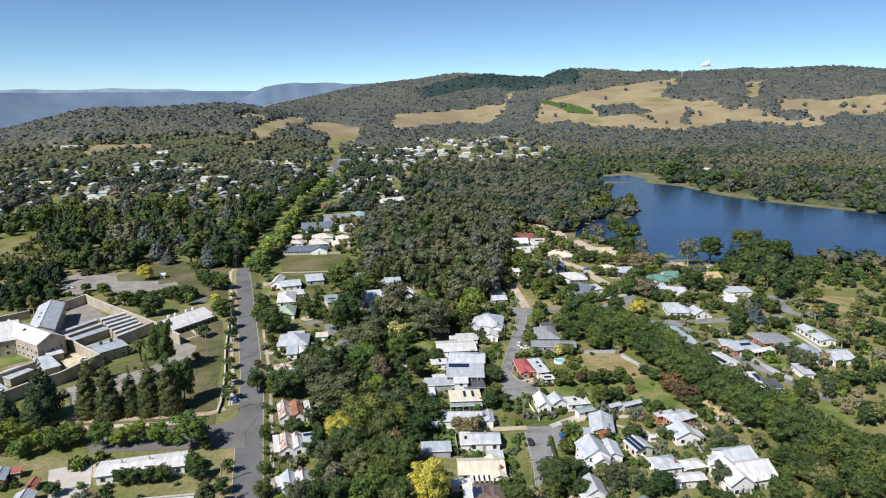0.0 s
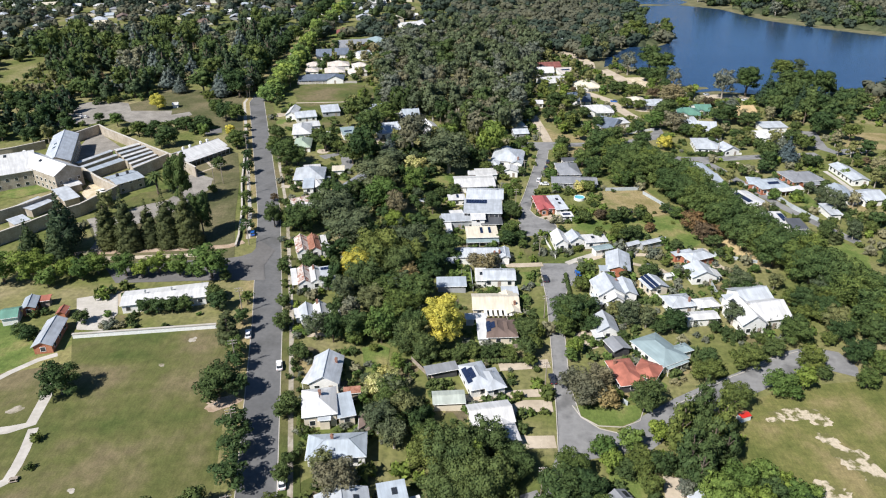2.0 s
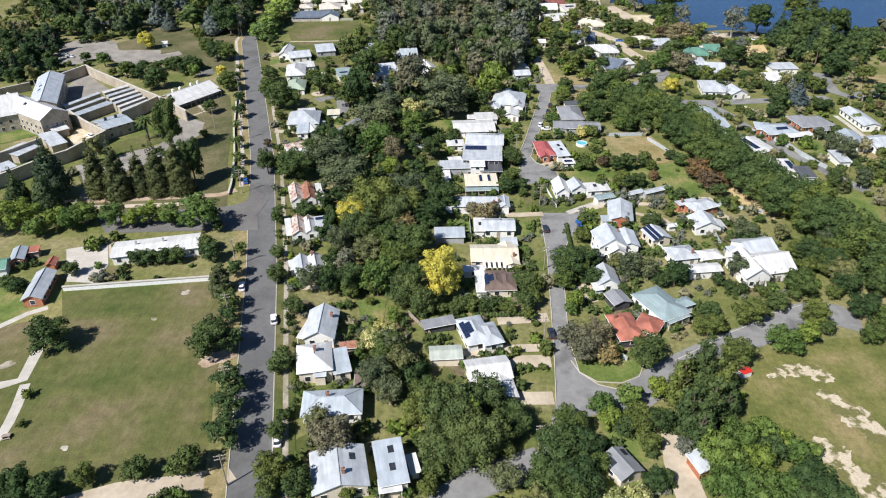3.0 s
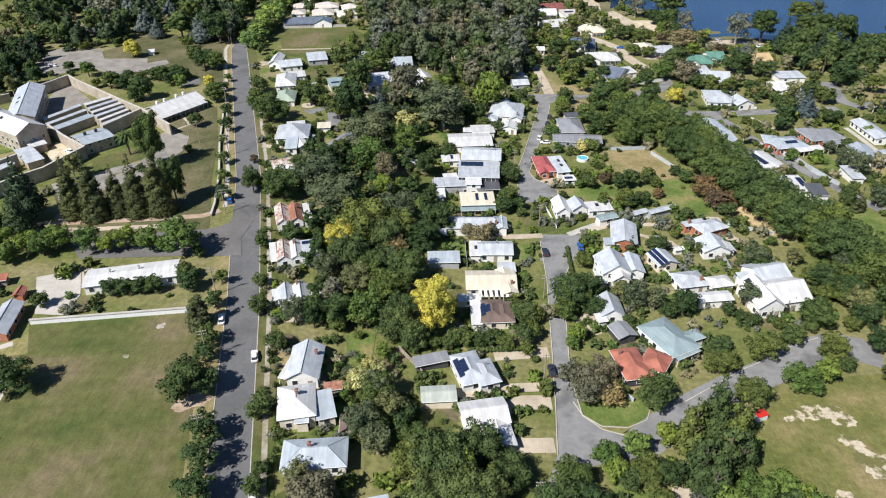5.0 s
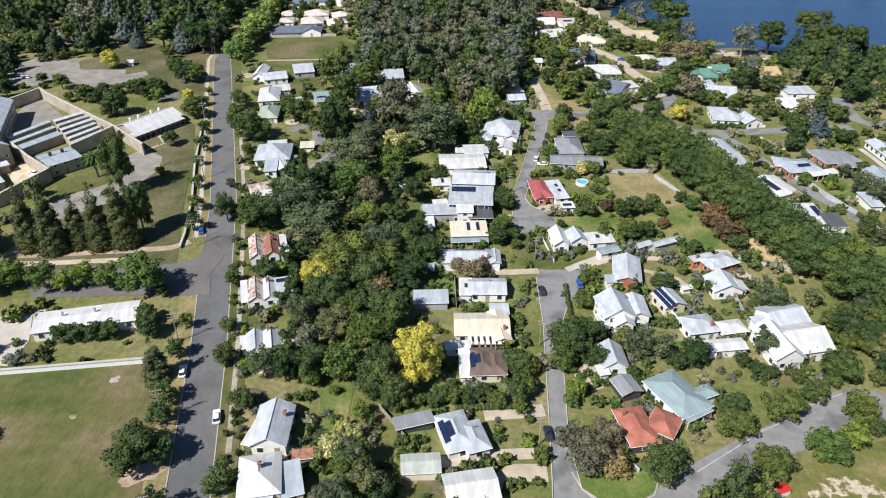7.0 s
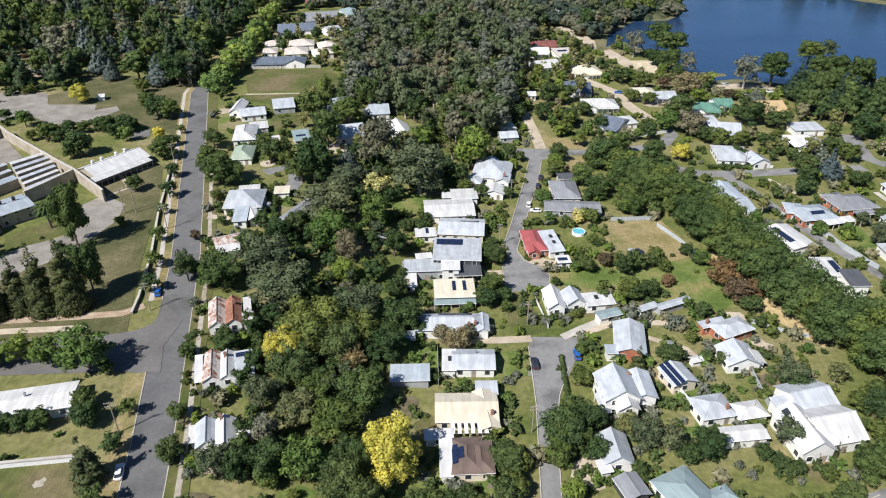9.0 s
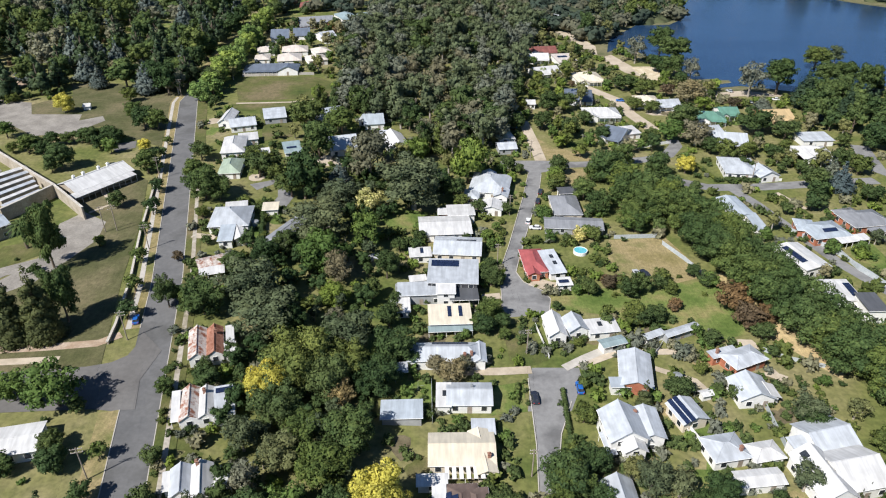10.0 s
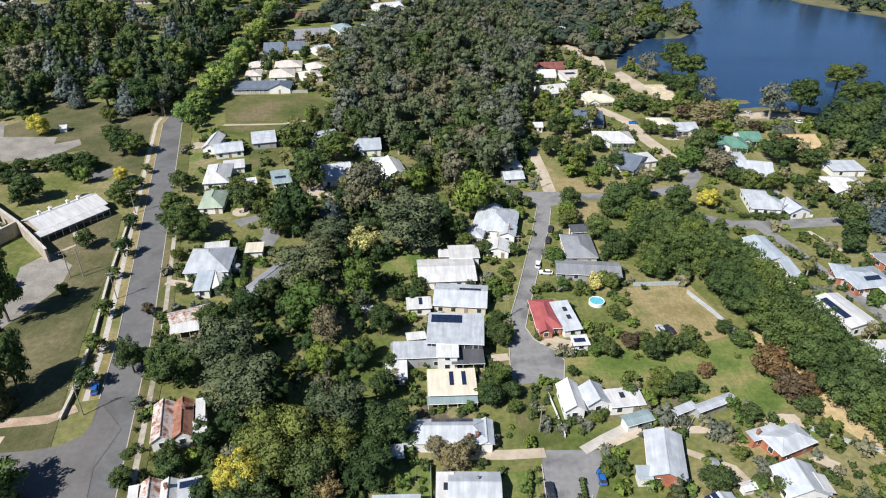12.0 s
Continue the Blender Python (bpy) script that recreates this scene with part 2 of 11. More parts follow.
STONE = surface("granite_block", (0.31, 0.265, 0.205), (0.44, 0.39, 0.32), 0.25, 1.6, 0.95, coord="World", bump=0.5)
STONE_PALE = surface("pale_granite_coping", (0.44, 0.41, 0.36), (0.54, 0.51, 0.46), 0.3, 2, 0.95)
TIMBER = surface("weathered_timber", (0.24, 0.2, 0.16), (0.36, 0.31, 0.26), 0.9, 6, 0.9, coord="Object")
WHITE_PAINT = surface("white_paint", (0.74, 0.74, 0.72), (0.82, 0.82, 0.8), 1, 5, 0.6, coord="Object", bump=0.05)
STEEL = surface("galvanised_steel", (0.3, 0.32, 0.33), (0.42, 0.44, 0.45), 0.6, 4, 0.5, coord="Object", metal=0.3, bump=0.05)
FENCE_GREY = surface("steel_fence_sheet", (0.36, 0.4, 0.42), (0.46, 0.49, 0.5), 0.6, 4, 0.6, coord="Object", bump=0.1)
BRICKRED = surface("chimney_brick", (0.24, 0.12, 0.085), (0.33, 0.19, 0.14), 1.5, 8, 0.9, coord="Object")
SOLAR = surface("solar_glass", (0.012, 0.02, 0.05), (0.02, 0.032, 0.075), 1.5, 6, 0.14, coord="Object", bump=0.02, spec=0.6)
GLASS = surface("window_glass", (0.02, 0.025, 0.03), (0.045, 0.05, 0.06), 0.8, 2, 0.08, coord="Object", bump=0.0, spec=0.7)
RUBBER = surface("tyre_rubber", (0.015, 0.015, 0.015), (0.03, 0.03, 0.03), 3, 9, 0.9, coord="Object")
TARP = surface("blue_tarpaulin", (0.03, 0.2, 0.5), (0.06, 0.28, 0.6), 1, 4, 0.6, coord="Object")
POOL = surface("pool_water", (0.1, 0.42, 0.5), (0.16, 0.5, 0.58), 0.7, 3, 0.08, coord="Object", spec=0.6)
CLOUD = surface("cloud_white", (0.8, 0.8, 0.82), (0.9, 0.9, 0.9), 0.01, 0.05, 1.0, bump=0.0, spec=0.0)
CLOUD.node_tree.nodes["Principled BSDF"].inputs["Alpha"].default_value = 0.3


def paint(name, c):
    m, nodes, links, b = shader(name, 0.25, 0.0, 0.5)
    b.inputs["Coat Weight"].default_value = 0.6
    b.inputs["Base Color"].default_value = (*c, 1)
    return m


CAR_WHITE = paint("white_car_paint", (0.75, 0.76, 0.77))
CAR_BLUE = paint("blue_car_paint", (0.02, 0.12, 0.42))
CAR_DARK = paint("dark_car_paint", (0.025, 0.03, 0.045))
CAR_SILVER = paint("silver_car_paint", (0.42, 0.44, 0.46))
CAR_RED = paint("red_car_paint", (0.5, 0.03, 0.02))


def lake_water():
    m, nodes, links, b = shader("lake_water", 0.09, 0.0, 0.5)
    n0 = noise_at(nodes, links, 0.012, 4, "World", (0.5, 1.6, 1))
    r = ramp(nodes, [(0.35, (0.012, 0.035, 0.085)), (0.65, (0.02, 0.052, 0.115))])
    links.new(n0.outputs[0], r.inputs[0])
    links.new(r.outputs[0], b.inputs["Base Color"])
    n = noise_at(nodes, links, 0.9, 5, "World", (1, 1.8, 1))
    bumped(nodes, links, b, n.outputs[0], 0.35, 0.25)
    return m


WATER = lake_water()


def ground_mat():
    """Dry and green grass, bare earth; straw-coloured pasture on the rising hills."""
    m, nodes, links, b = shader("ground_cover", 0.95, 0.0, 0.15)
    n1 = noise_at(nodes, links, 0.035, 7, "World")
    r1 = ramp(nodes, [(0.33, (0.09, 0.12, 0.032)), (0.47, (0.15, 0.16, 0.055)), (0.57, (0.2, 0.19, 0.085)), (0.7, (0.27, 0.232, 0.135))])
    links.new(n1.outputs[0], r1.inputs[0])
    n2 = noise_at(nodes, links, 0.7, 6, "World")
    r2 = ramp(nodes, [(0.3, (0.68, 0.7, 0.7)), (0.7, (1.25, 1.22, 1.2))])
    links.new(n2.outputs[0], r2.inputs[0])
    near = mixed(nodes, links, r1.outputs[0], r2.outputs[0], 1.0, "MULTIPLY")
    n3 = noise_at(nodes, links, 0.006, 6, "World")
    r3 = ramp(nodes, [(0.35, (0.18, 0.16, 0.075)), (0.47, (0.295, 0.24, 0.145)), (0.6, (0.225, 0.18, 0.11))])
    links.new(n3.outputs[0], r3.inputs[0])
    geo = nodes.new("ShaderNodeNewGeometry")
    sep = nodes.new("ShaderNodeSeparateXYZ")
    links.new(geo.outputs["Position"], sep.inputs[0])
    mr = nodes.new("ShaderNodeMapRange")
    mr.inputs[1].default_value, mr.inputs[2].default_value = 9.0, 22.0
    links.new(sep.outputs[2], mr.inputs[0])
    links.new(mixed(nodes, links, near, r3.outputs[0], mr.outputs[0]), b.inputs["Base Color"])
    bumped(nodes, links, b, n2.outputs[0], 0.5, 0.2)
    return m


GROUND = ground_mat()


def canopy(name, c1, c2, cell=8.0):
    """Closed far canopy: tone from crown to crown and a relief of rounded tops."""
    m, nodes, links, b = shader(name, 0.95, 0.0, 0.1)
    pos = nodes.new("ShaderNodeNewGeometry").outputs["Position"]
    v = nodes.new("ShaderNodeTexVoronoi")
    v.inputs["Scale"].default_value = 1 / cell
    links.new(pos, v.inputs["Vector"])
    sep = nodes.new("ShaderNodeSeparateColor")
    links.new(v.outputs["Color"], sep.inputs[0])
    r1 = ramp(nodes, [(0.0, c1), (1.0, c2)])
    links.new(sep.outputs[0], r1.inputs[0])
    n = noise_at(nodes, links, 0.012, 4, "World")
    r2 = ramp(nodes, [(0.35, (0.8, 0.86, 0.92)), (0.65, (1.22, 1.14, 1.0))])
    links.new(n.outputs[0], r2.inputs[0])
    links.new(mixed(nodes, links, r1.outputs[0], r2.outputs[0], 1.0, "MULTIPLY"), b.inputs["Base Color"])
    inv = nodes.new("ShaderNodeMath")
    inv.operation = "SUBTRACT"
    inv.inputs[0].default_value = 1.0
    links.new(v.outputs["Distance"], inv.inputs[1])
    bumped(nodes, links, b, inv.outputs[0], 1.0, cell * 0.5)
    return m


# hill scrub takes the hazed grey-blue of the hill trees as its colour
SCRUB = canopy("hazed_hill_scrub", (0.062, 0.072, 0.066), (0.115, 0.118, 0.1))
BUSH_SCRUB = canopy("bush_canopy", (0.048, 0.06, 0.034), (0.1, 0.112, 0.06))
# blue and pale tones of distance haze, put into the ranges' base colours
RIDGE_HAZE_BLUE = surface("haze_blue_forest", (0.1, 0.15, 0.225), (0.135, 0.185, 0.25), 0.004, 0.02, 1.0, bump=0.0, spec=0.0, grain=0.06)
RIDGE_HAZE_PALE = surface("distant_hazy_range", (0.17, 0.24, 0.33), (0.25, 0.31, 0.38), 0.003, 0.015, 1.0, bump=0.0, spec=0.0)

# ---- mesh helpers ----


def mesh(name, verts, faces, mat=None, smooth=False):
    me = bpy.data.meshes.new(name)
    me.from_pydata([tuple(v) for v in verts], [], faces)
    me.update()
    if mat:
        me.materials.append(mat)
    if smooth:
        me.shade_smooth()
    return me


def part(name, verts, faces, mat, parent, label="", smooth=False):
    ob = new(name, mesh(name, verts, faces, mat, smooth))
    ob.parent = parent
    if label:
        ob["label"] = label
    return ob


def box(x0, y0, z0, x1, y1, z1):
    v = [(x0, y0, z0), (x1, y0, z0), (x1, y1, z0), (x0, y1, z0), (x0, y0, z1), (x1, y0, z1), (x1, y1, z1), (x0, y1, z1)]
    f = [(0, 3, 2, 1), (4, 5, 6, 7), (0, 1, 5, 4), (1, 2, 6, 5), (2, 3, 7, 6), (3, 0, 4, 7)]
    return v, f


def joined(*pieces):
    v, f = [], []
    for pv, pf in pieces:
        k = len(v)
        v += list(pv)
        f += [tuple(i + k for i in q) for q in pf]
    return v, f


def tube(p, q, r0, r1, n=8):
    p, q = Vector(p), Vector(q)
    rot = (q - p).to_track_quat("Z", "Y").to_matrix()
    v = []
    for c, r in ((p, r0), (q, r1)):
        v += [c + rot @ Vector((r * math.cos(2 * math.pi * i / n), r * math.sin(2 * math.pi * i / n), 0)) for i in range(n)]
    f = [(i, (i + 1) % n, n + (i + 1) % n, n + i) for i in range(n)]
    f += [tuple(range(n))[::-1], tuple(range(n, 2 * n))]
    return v, f


# ---- the lie of the land ----
KNOTS = ((-400.0, 5.5), (-65.0, 5.0), (-40.0, 3.2), (10.0, 0.0), (400.0, 0.0))


def base_z(x):
    if x <= KNOTS[0][0]:
        return KNOTS[0][1]
    for (xa, za), (xb, zb) in zip(KNOTS, KNOTS[1:]):
        if x <= xb:
            return za + (zb - za) * (x - xa) / (xb - xa)
    return 0.0


def ease(a, b, x):
    u = min(max((x - a) / (b - a), 0.0), 1.0)
    return u * u * (3 - 2 * u)


def hill(x, y):
    """Height of the hills that ring the town, above the plain."""
    r = math.hypot(x, y)
    az = math.degrees(math.atan2(x, y))
    if y < 0 or r < 900:
        return 0.0
    lump = noise.noise((x / 420, y / 420, 3)) * 26 + noise.noise((x / 150, y / 150, 9)) * 8
    right = ease(2, 13, az) * ease(1450, 2800, r) * (180 + lump * 1.2)
    mid = ease(-20, 4, az) * (1 - ease(8, 26, az)) * ease(1850, 3500, r) * (178 + lump)
    left = ease(-35, -23, az) * (1 - ease(-15, -7, az)) * ease(1150, 1750, r) * (1 - ease(1900, 2700, r)) * (70 + lump * 1.1)
    drop = (1 - ease(-21, -11, az)) * ease(2000, 3000, r) * -150
    roll = (1 - ease(-4, 6, az)) * ease(-15, -9, az) * ease(1200, 2000, r) * (1 - ease(2600, 3400, r)) * (24 + lump)
    return max(right, mid) + left + drop + roll


def land(x, y):
    return base_z(x) + hill(x, y)


def terrain():
    xs = [-5200, -4400, -3700, -3100, -2600, -2200] + list(range(-1900, -400, 60)) + [-400, -300, -220, -150, -100, -65, -40, -15, 10, 60, 120, 200, 300, 400]
    xs += list(range(460, 2500, 60)) + [2700, 3200, 3800, 4500, 5200]
    ys = [-1500, -800, -400, -150, 0, 100, 200, 300, 400, 500, 600, 700, 800, 900] + list(range(950, 3500, 60)) + [3700, 4000, 4400, 4900]
    v = [(x, y, land(x, y)) for y in ys for x in xs]
    n = len(xs)
    f = [(j * n + i, j * n + i + 1, (j + 1) * n + i + 1, (j + 1) * n + i) for j in range(len(ys) - 1) for i in range(n - 1)]
    ob = new("ground", mesh("ground", v, f, GROUND, True))
    return tagged(ob, "grassy town ground rising to dry pasture hills", "ground", kind="structure")


def draped(name, pts, mat, lift, label, category="ground", thick=0.0):
    """A flat sheet with the outline pts that lies on the land, with a real edge of that thickness."""
    bm = bmesh.new()
    bm.faces.new([bm.verts.new((x, y, 0)) for x, y in pts])
    if bm.faces[0].normal.z < 0 if bm.faces.ensure_lookup_table() is None and bm.normal_update() is None else False:
        bmesh.ops.reverse_faces(bm, faces=bm.faces[:])
    bmesh.ops.triangulate(bm, faces=bm.faces[:])
    for xk, _ in KNOTS:
        bmesh.ops.bisect_plane(bm, geom=bm.verts[:] + bm.edges[:] + bm.faces[:], plane_co=(xk, 0, 0), plane_no=(1, 0, 0))
    if thick:
        res = bmesh.ops.extrude_face_region(bm, geom=bm.faces[:])
        for e in res["geom"]:
            if isinstance(e, bmesh.types.BMVert):
                e.co.z += thick
    for q in bm.verts:
        q.co.z += base_z(q.co.x) + lift
    me = bpy.data.meshes.new(name)
    bm.normal_update()
    bm.to_mesh(me)
    bm.free()
    me.materials.append(mat)
    return tagged(new(name, me), label, category, kind="structure")


def ribbon(pts, half, close=0):
    """The outline of a strip of that half width along a line of points."""
    left, right = [], []
    for i, (x, y) in enumerate(pts):
        a, b = pts[max(i - 1, 0)], pts[min(i + 1, len(pts) - 1)]
        dx, dy = b[0] - a[0], b[1] - a[1]
        d = math.hypot(dx, dy)
        left.append((x - dy / d * half, y + dx / d * half))
        right.append((x + dy / d * half, y - dx / d * half))
    return right + left[::-1]


PAVED, OPEN, TREES = [], [], []


def paving(outline):
    """Notes an outline as paved, so that planting keeps off it."""
    PAVED.append(outline)
    return outline


def clearing(outline):
    """Notes an outline as open ground."""
    OPEN.append(outline)
    return outline


def blob(x, y, rx, ry, turn=0.0, n=26):
    """An uneven rounded outline."""
    out = []
    for i in range(n):
        a = 2 * math.pi * i / n
        k = 1 + 0.45 * noise.noise((x + 1.6 * math.cos(a), y + 1.6 * math.sin(a), 0)) + 0.3 * noise.noise((x + 5 * math.cos(a), y + 5 * math.sin(a), 2))
        u, v = rx * k * math.cos(a), ry * k * math.sin(a)
        out.append((x + u * math.cos(turn) - v * math.sin(turn), y + u * math.sin(turn) + v * math.cos(turn)))
    return out


def along(pts, y0, y1):
    """The stretch of a line of points, running north, between two values of y."""
    def at(y):
        for (xa, ya), (xb, yb) in zip(pts, pts[1:]):
            if ya <= y <= yb:
                return (xa + (xb - xa) * (y - ya) / (yb - ya), y)
    return [at(y0)] + [p for p in pts if y0 + 0.5 < p[1] < y1 - 0.5] + [at(y1)]


def offset(pts, s):
    """The line of points moved sideways, to its left."""
    out = []
    for i, (x, y) in enumerate(pts):
        a, b = pts[max(i - 1, 0)], pts[min(i + 1, len(pts) - 1)]
        dx, dy = b[0] - a[0], b[1] - a[1]
        d = math.hypot(dx, dy)
        out.append((x - dy / d * s, y + dx / d * s))
    return out


# ---- plants ----
RNG = np.random.default_rng(7)


def ico(n):
    bm = bmesh.new()
    bmesh.ops.create_icosphere(bm, subdivisions=n, radius=1)
    v = np.array([q.co[:] for q in bm.verts])
    f = np.array([[q.index for q in t.verts] for t in bm.faces])
    bm.free()
    return v, f


ICO1, ICO2 = ico(1), ico(2)


SPRAY = 0.38


def leafy(lobes, density, size, rng, droop=0.0, core=0.7, core_ico=None, loose=0.42):
    """Triangulated crown: a rough inner body in the larger lobes and many small leaf sprays around all of them.

    Gives corners, triangles and the soft normals that the sprays take from their bough."""
    iv, fi = core_ico or ICO1
    V, F, N, k = [], [], [], 0
    L = np.array(lobes)
    big = L[:, 3].max()
    for cx, cy, cz, rx, rz in lobes:
        if rx < 0.4 * big and len(lobes) > 14:
            continue
        bump = 1 + rng.normal(0, 0.08, len(iv))
        V.append(iv * np.array([rx, rx, rz]) * core * bump[:, None] + (cx, cy, cz))
        F.append(fi + k)
        N.append(iv * np.array([1, 1, rx / rz]))
        k += len(iv)
    for cx, cy, cz, rx, rz in lobes:
        area = 4 * math.pi * rx * (rx + rz) / 2
        n = max(int(area * density), 4)
        d = rng.normal(size=(n, 3))
        d /= np.linalg.norm(d, axis=1)[:, None]
        d = d[d[:, 2] > -0.5]
        p = np.array([cx, cy, cz]) + d * np.array([rx, rx, rz]) * rng.uniform(0.74, 1.16, len(d))[:, None]
        q = (p[:, None, :] - L[None, :, :3]) / L[None, :, [3, 3, 4]]
        inside = (np.linalg.norm(q, axis=2) < 0.7).any(1)
        p, d = p[~inside], d[~inside]
        m = len(p)
        if not m:
            continue
        nrm = d + rng.normal(0, loose, (m, 3)) + np.array([0, 0, 0.15])
        nrm /= np.linalg.norm(nrm, axis=1)[:, None]
        t = np.cross(nrm, rng.normal(size=(m, 3)))
        t[:, 2] -= droop
        t /= np.linalg.norm(t, axis=1)[:, None]
        b = np.cross(nrm, t)
        s = size * rng.uniform(0.55, 1.5, (m, 1))
        tips = [p - t * s * 0.55 - b * s * 0.5, p + t * s * 0.85 + nrm * s * 0.15, p - t * s * 0.35 + b * s * 0.6]
        V.append(np.stack(tips, 1).reshape(-1, 3))
        F.append(k + np.arange(3 * m).reshape(-1, 3))
        N.append(np.repeat(d * 0.75 + nrm * SPRAY, 3, 0))
        k += 3 * m
    N = np.concatenate(N)
    return np.concatenate(V), np.concatenate(F), N / np.linalg.norm(N, axis=1)[:, None]


def fast_mesh(name, v, f, mat, smooth=False, normals=None):
    me = bpy.data.meshes.new(name)
    me.vertices.add(len(v))
    me.vertices.foreach_set("co", np.asarray(v, np.float32).ravel())
    me.loops.add(len(f) * 3)
    me.loops.foreach_set("vertex_index", np.asarray(f, np.int32).ravel())
    me.polygons.add(len(f))
    me.polygons.foreach_set("loop_start", np.arange(0, len(f) * 3, 3, dtype=np.int32))
    me.update(calc_edges=True)
    me.materials.append(mat)
    if smooth or normals is not None:
        me.shade_smooth()
    if normals is not None:
        me.normals_split_custom_set_from_vertices(np.asarray(normals, np.float32))
    return me


def round_lobes(r, h, n, rng, low=0.28, flat=0.75, ragged=0.3):
    """Lobes of a spreading crown of radius r between low * h and h: limbs, each with two smaller boughs."""
    out = [(0, 0, h * (low + 1) / 2, r * 0.62, h * (1 - low) * 0.4)]
    for i in range(n):
        a = i * 2.4 + rng.uniform(-0.5, 0.5)
        u = (i + 0.5) / n
        z = h * (low + 0.12 + (0.86 - low) * u) + rng.normal(0, 0.03) * h
        rr = r * math.sqrt(max(1 - abs(u - 0.35) ** 2 * 1.7, 0.08)) * 0.64 * rng.uniform(1 - ragged, 1 + ragged * 0.5)
        s = r * rng.uniform(0.19, 0.4)
        z = min(z, h - s * flat)
        out.append((rr * math.cos(a), rr * math.sin(a), z, s, s * flat))
        for _ in range(2):
            b, q = a + rng.normal(0, 0.7), s * rng.uniform(0.42, 0.66)
            out.append((rr * math.cos(a) + s * 0.85 * math.cos(b), rr * math.sin(a) + s * 0.85 * math.sin(b), min(z + s * rng.normal(0.15, 0.4), h * 1.03 - q * flat), q, q * flat))
    return out


def cone_lobes(r, h, n, rng, low=0.06, power=0.8):
    out = []
    for i in range(n):
        u = (i + 0.5) / n
        rr = r * (1 - u) ** power
        m = max(int(5 * (1 - u)) + 1, 1)
        for j in range(m):
            a = j * 2 * math.pi / m + i * 0.9
            s = max(rr * 0.55, r * 0.13) * rng.uniform(0.85, 1.15)
            q = rr * 0.52 if m > 1 else 0
            out.append((q * math.cos(a), q * math.sin(a), h * (low + (0.97 - low) * u), s, max(s * 0.8, h / n * 0.75)))
    return out


def trunk_shape(h, r, limbs, rng, spread):
    pieces = [tube((0, 0, -0.4), (0, 0, h * 0.35), r, r * 0.75, 7), tube((0, 0, h * 0.33), (rng.normal(0, 0.1), 0, h * 0.72), r * 0.75, r * 0.3, 6)]
    for i in range(limbs):
        a = i * 2.4 + rng.uniform(0, 1)
        z = h * rng.uniform(0.25, 0.45)
        pieces.append(tube((0, 0, z), (math.cos(a) * spread, math.sin(a) * spread, z + h * rng.uniform(0.18, 0.32)), r * 0.45, r * 0.15, 5))
    v, f = joined(*pieces)
    k = 0
    for pv, _ in pieces[:-1]:
        k += len(pv)
        f.append((0, 1, k))
    return v, f


SHAPES = {}


def shape(kind, r, h, lobes, mat, density, size, bark=BARK, limbs=5, variants=3, droop=0.0, core=0.66, trunk=0.035, seed=1):
    """Stores crown and trunk meshes of one kind of plant, built at radius r and height h, full, light and coarse."""
    made = []
    for i in range(variants):
        rng = np.random.default_rng(seed * 31 + i)
        where = lobes(rng)
        light = where[:1] + where[1::3] + where[2::6] if len(where) > 30 else where
        v, f, n = leafy(where, density * 2.5, size * 0.49, rng, droop, core)
        crown = fast_mesh("crown", v, f, mat, normals=n)
        v, f, n = leafy(light, density * 1.3, size * 0.7, rng, droop, core)
        small = fast_mesh("crown", v, f, mat, normals=n)
        tv, tf = trunk_shape(h, max(h * trunk, 0.06), limbs, rng, r * 0.5)
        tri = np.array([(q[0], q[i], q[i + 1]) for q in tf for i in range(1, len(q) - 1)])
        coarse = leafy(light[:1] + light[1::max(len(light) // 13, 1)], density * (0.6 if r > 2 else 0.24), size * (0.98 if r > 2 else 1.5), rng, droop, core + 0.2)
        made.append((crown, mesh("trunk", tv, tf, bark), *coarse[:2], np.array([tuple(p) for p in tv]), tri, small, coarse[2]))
    SHAPES[kind] = (r, h, made, mat, bark)


shape("oak", 5.5, 10.5, lambda g: round_lobes(5.5, 10.5, 18, g, 0.2), LEAF_OAK, 2.4, 0.78, seed=2)
shape("dark_oak", 6.5, 13.0, lambda g: round_lobes(6.5, 13, 21, g, 0.16), LEAF_DARK, 2.1, 0.86, seed=3)
shape("street_tree", 2.7, 5.6, lambda g: round_lobes(2.7, 5.6, 12, g, 0.26), LEAF_DARK, 4.5, 0.52, variants=4, seed=4)
shape("gum", 5.5, 14.0, lambda g: round_lobes(5.5, 14, 18, g, 0.22, 0.78, 0.35), LEAF_GUM, 2.1, 0.78, GUM_BARK, 7, 4, 0.5, 0.62, seed=5)
shape("grey_gum", 5.0, 12.5, lambda g: round_lobes(5, 12.5, 16, g, 0.22, 0.76, 0.35), LEAF_GREY, 2.1, 0.74, GUM_BARK, 7, 3, 0.4, 0.6, seed=6)
shape("brown_gum", 5.5, 12.0, lambda g: round_lobes(5.5, 12, 18, g, 0.2, 0.76, 0.35), LEAF_BROWN, 1.9, 0.8, GUM_BARK, 7, 2, 0.5, 0.6, seed=7)
shape("willow", 5.5, 10.5, lambda g: round_lobes(5.5, 10.5, 19, g, 0.12, 0.95), LEAF_LIGHT, 2.2, 0.9, variants=2, droop=1.2, seed=8)
shape("creek_willow", 6.5, 10.5, lambda g: round_lobes(6.5, 10.5, 24, g, 0.08, 0.9), LEAF_WILLOW, 2.6, 0.72, variants=3, droop=0.9, seed=28)
shape("light_tree", 4.2, 8.5, lambda g: round_lobes(4.2, 8.5, 15, g, 0.18), LEAF_LIGHT, 2.8, 0.7, variants=3, seed=9)
shape("elm", 6.0, 12.5, lambda g: round_lobes(6.0, 12.5, 20, g, 0.12, 0.85), LEAF_ELM, 2.2, 0.85, variants=3, seed=25)
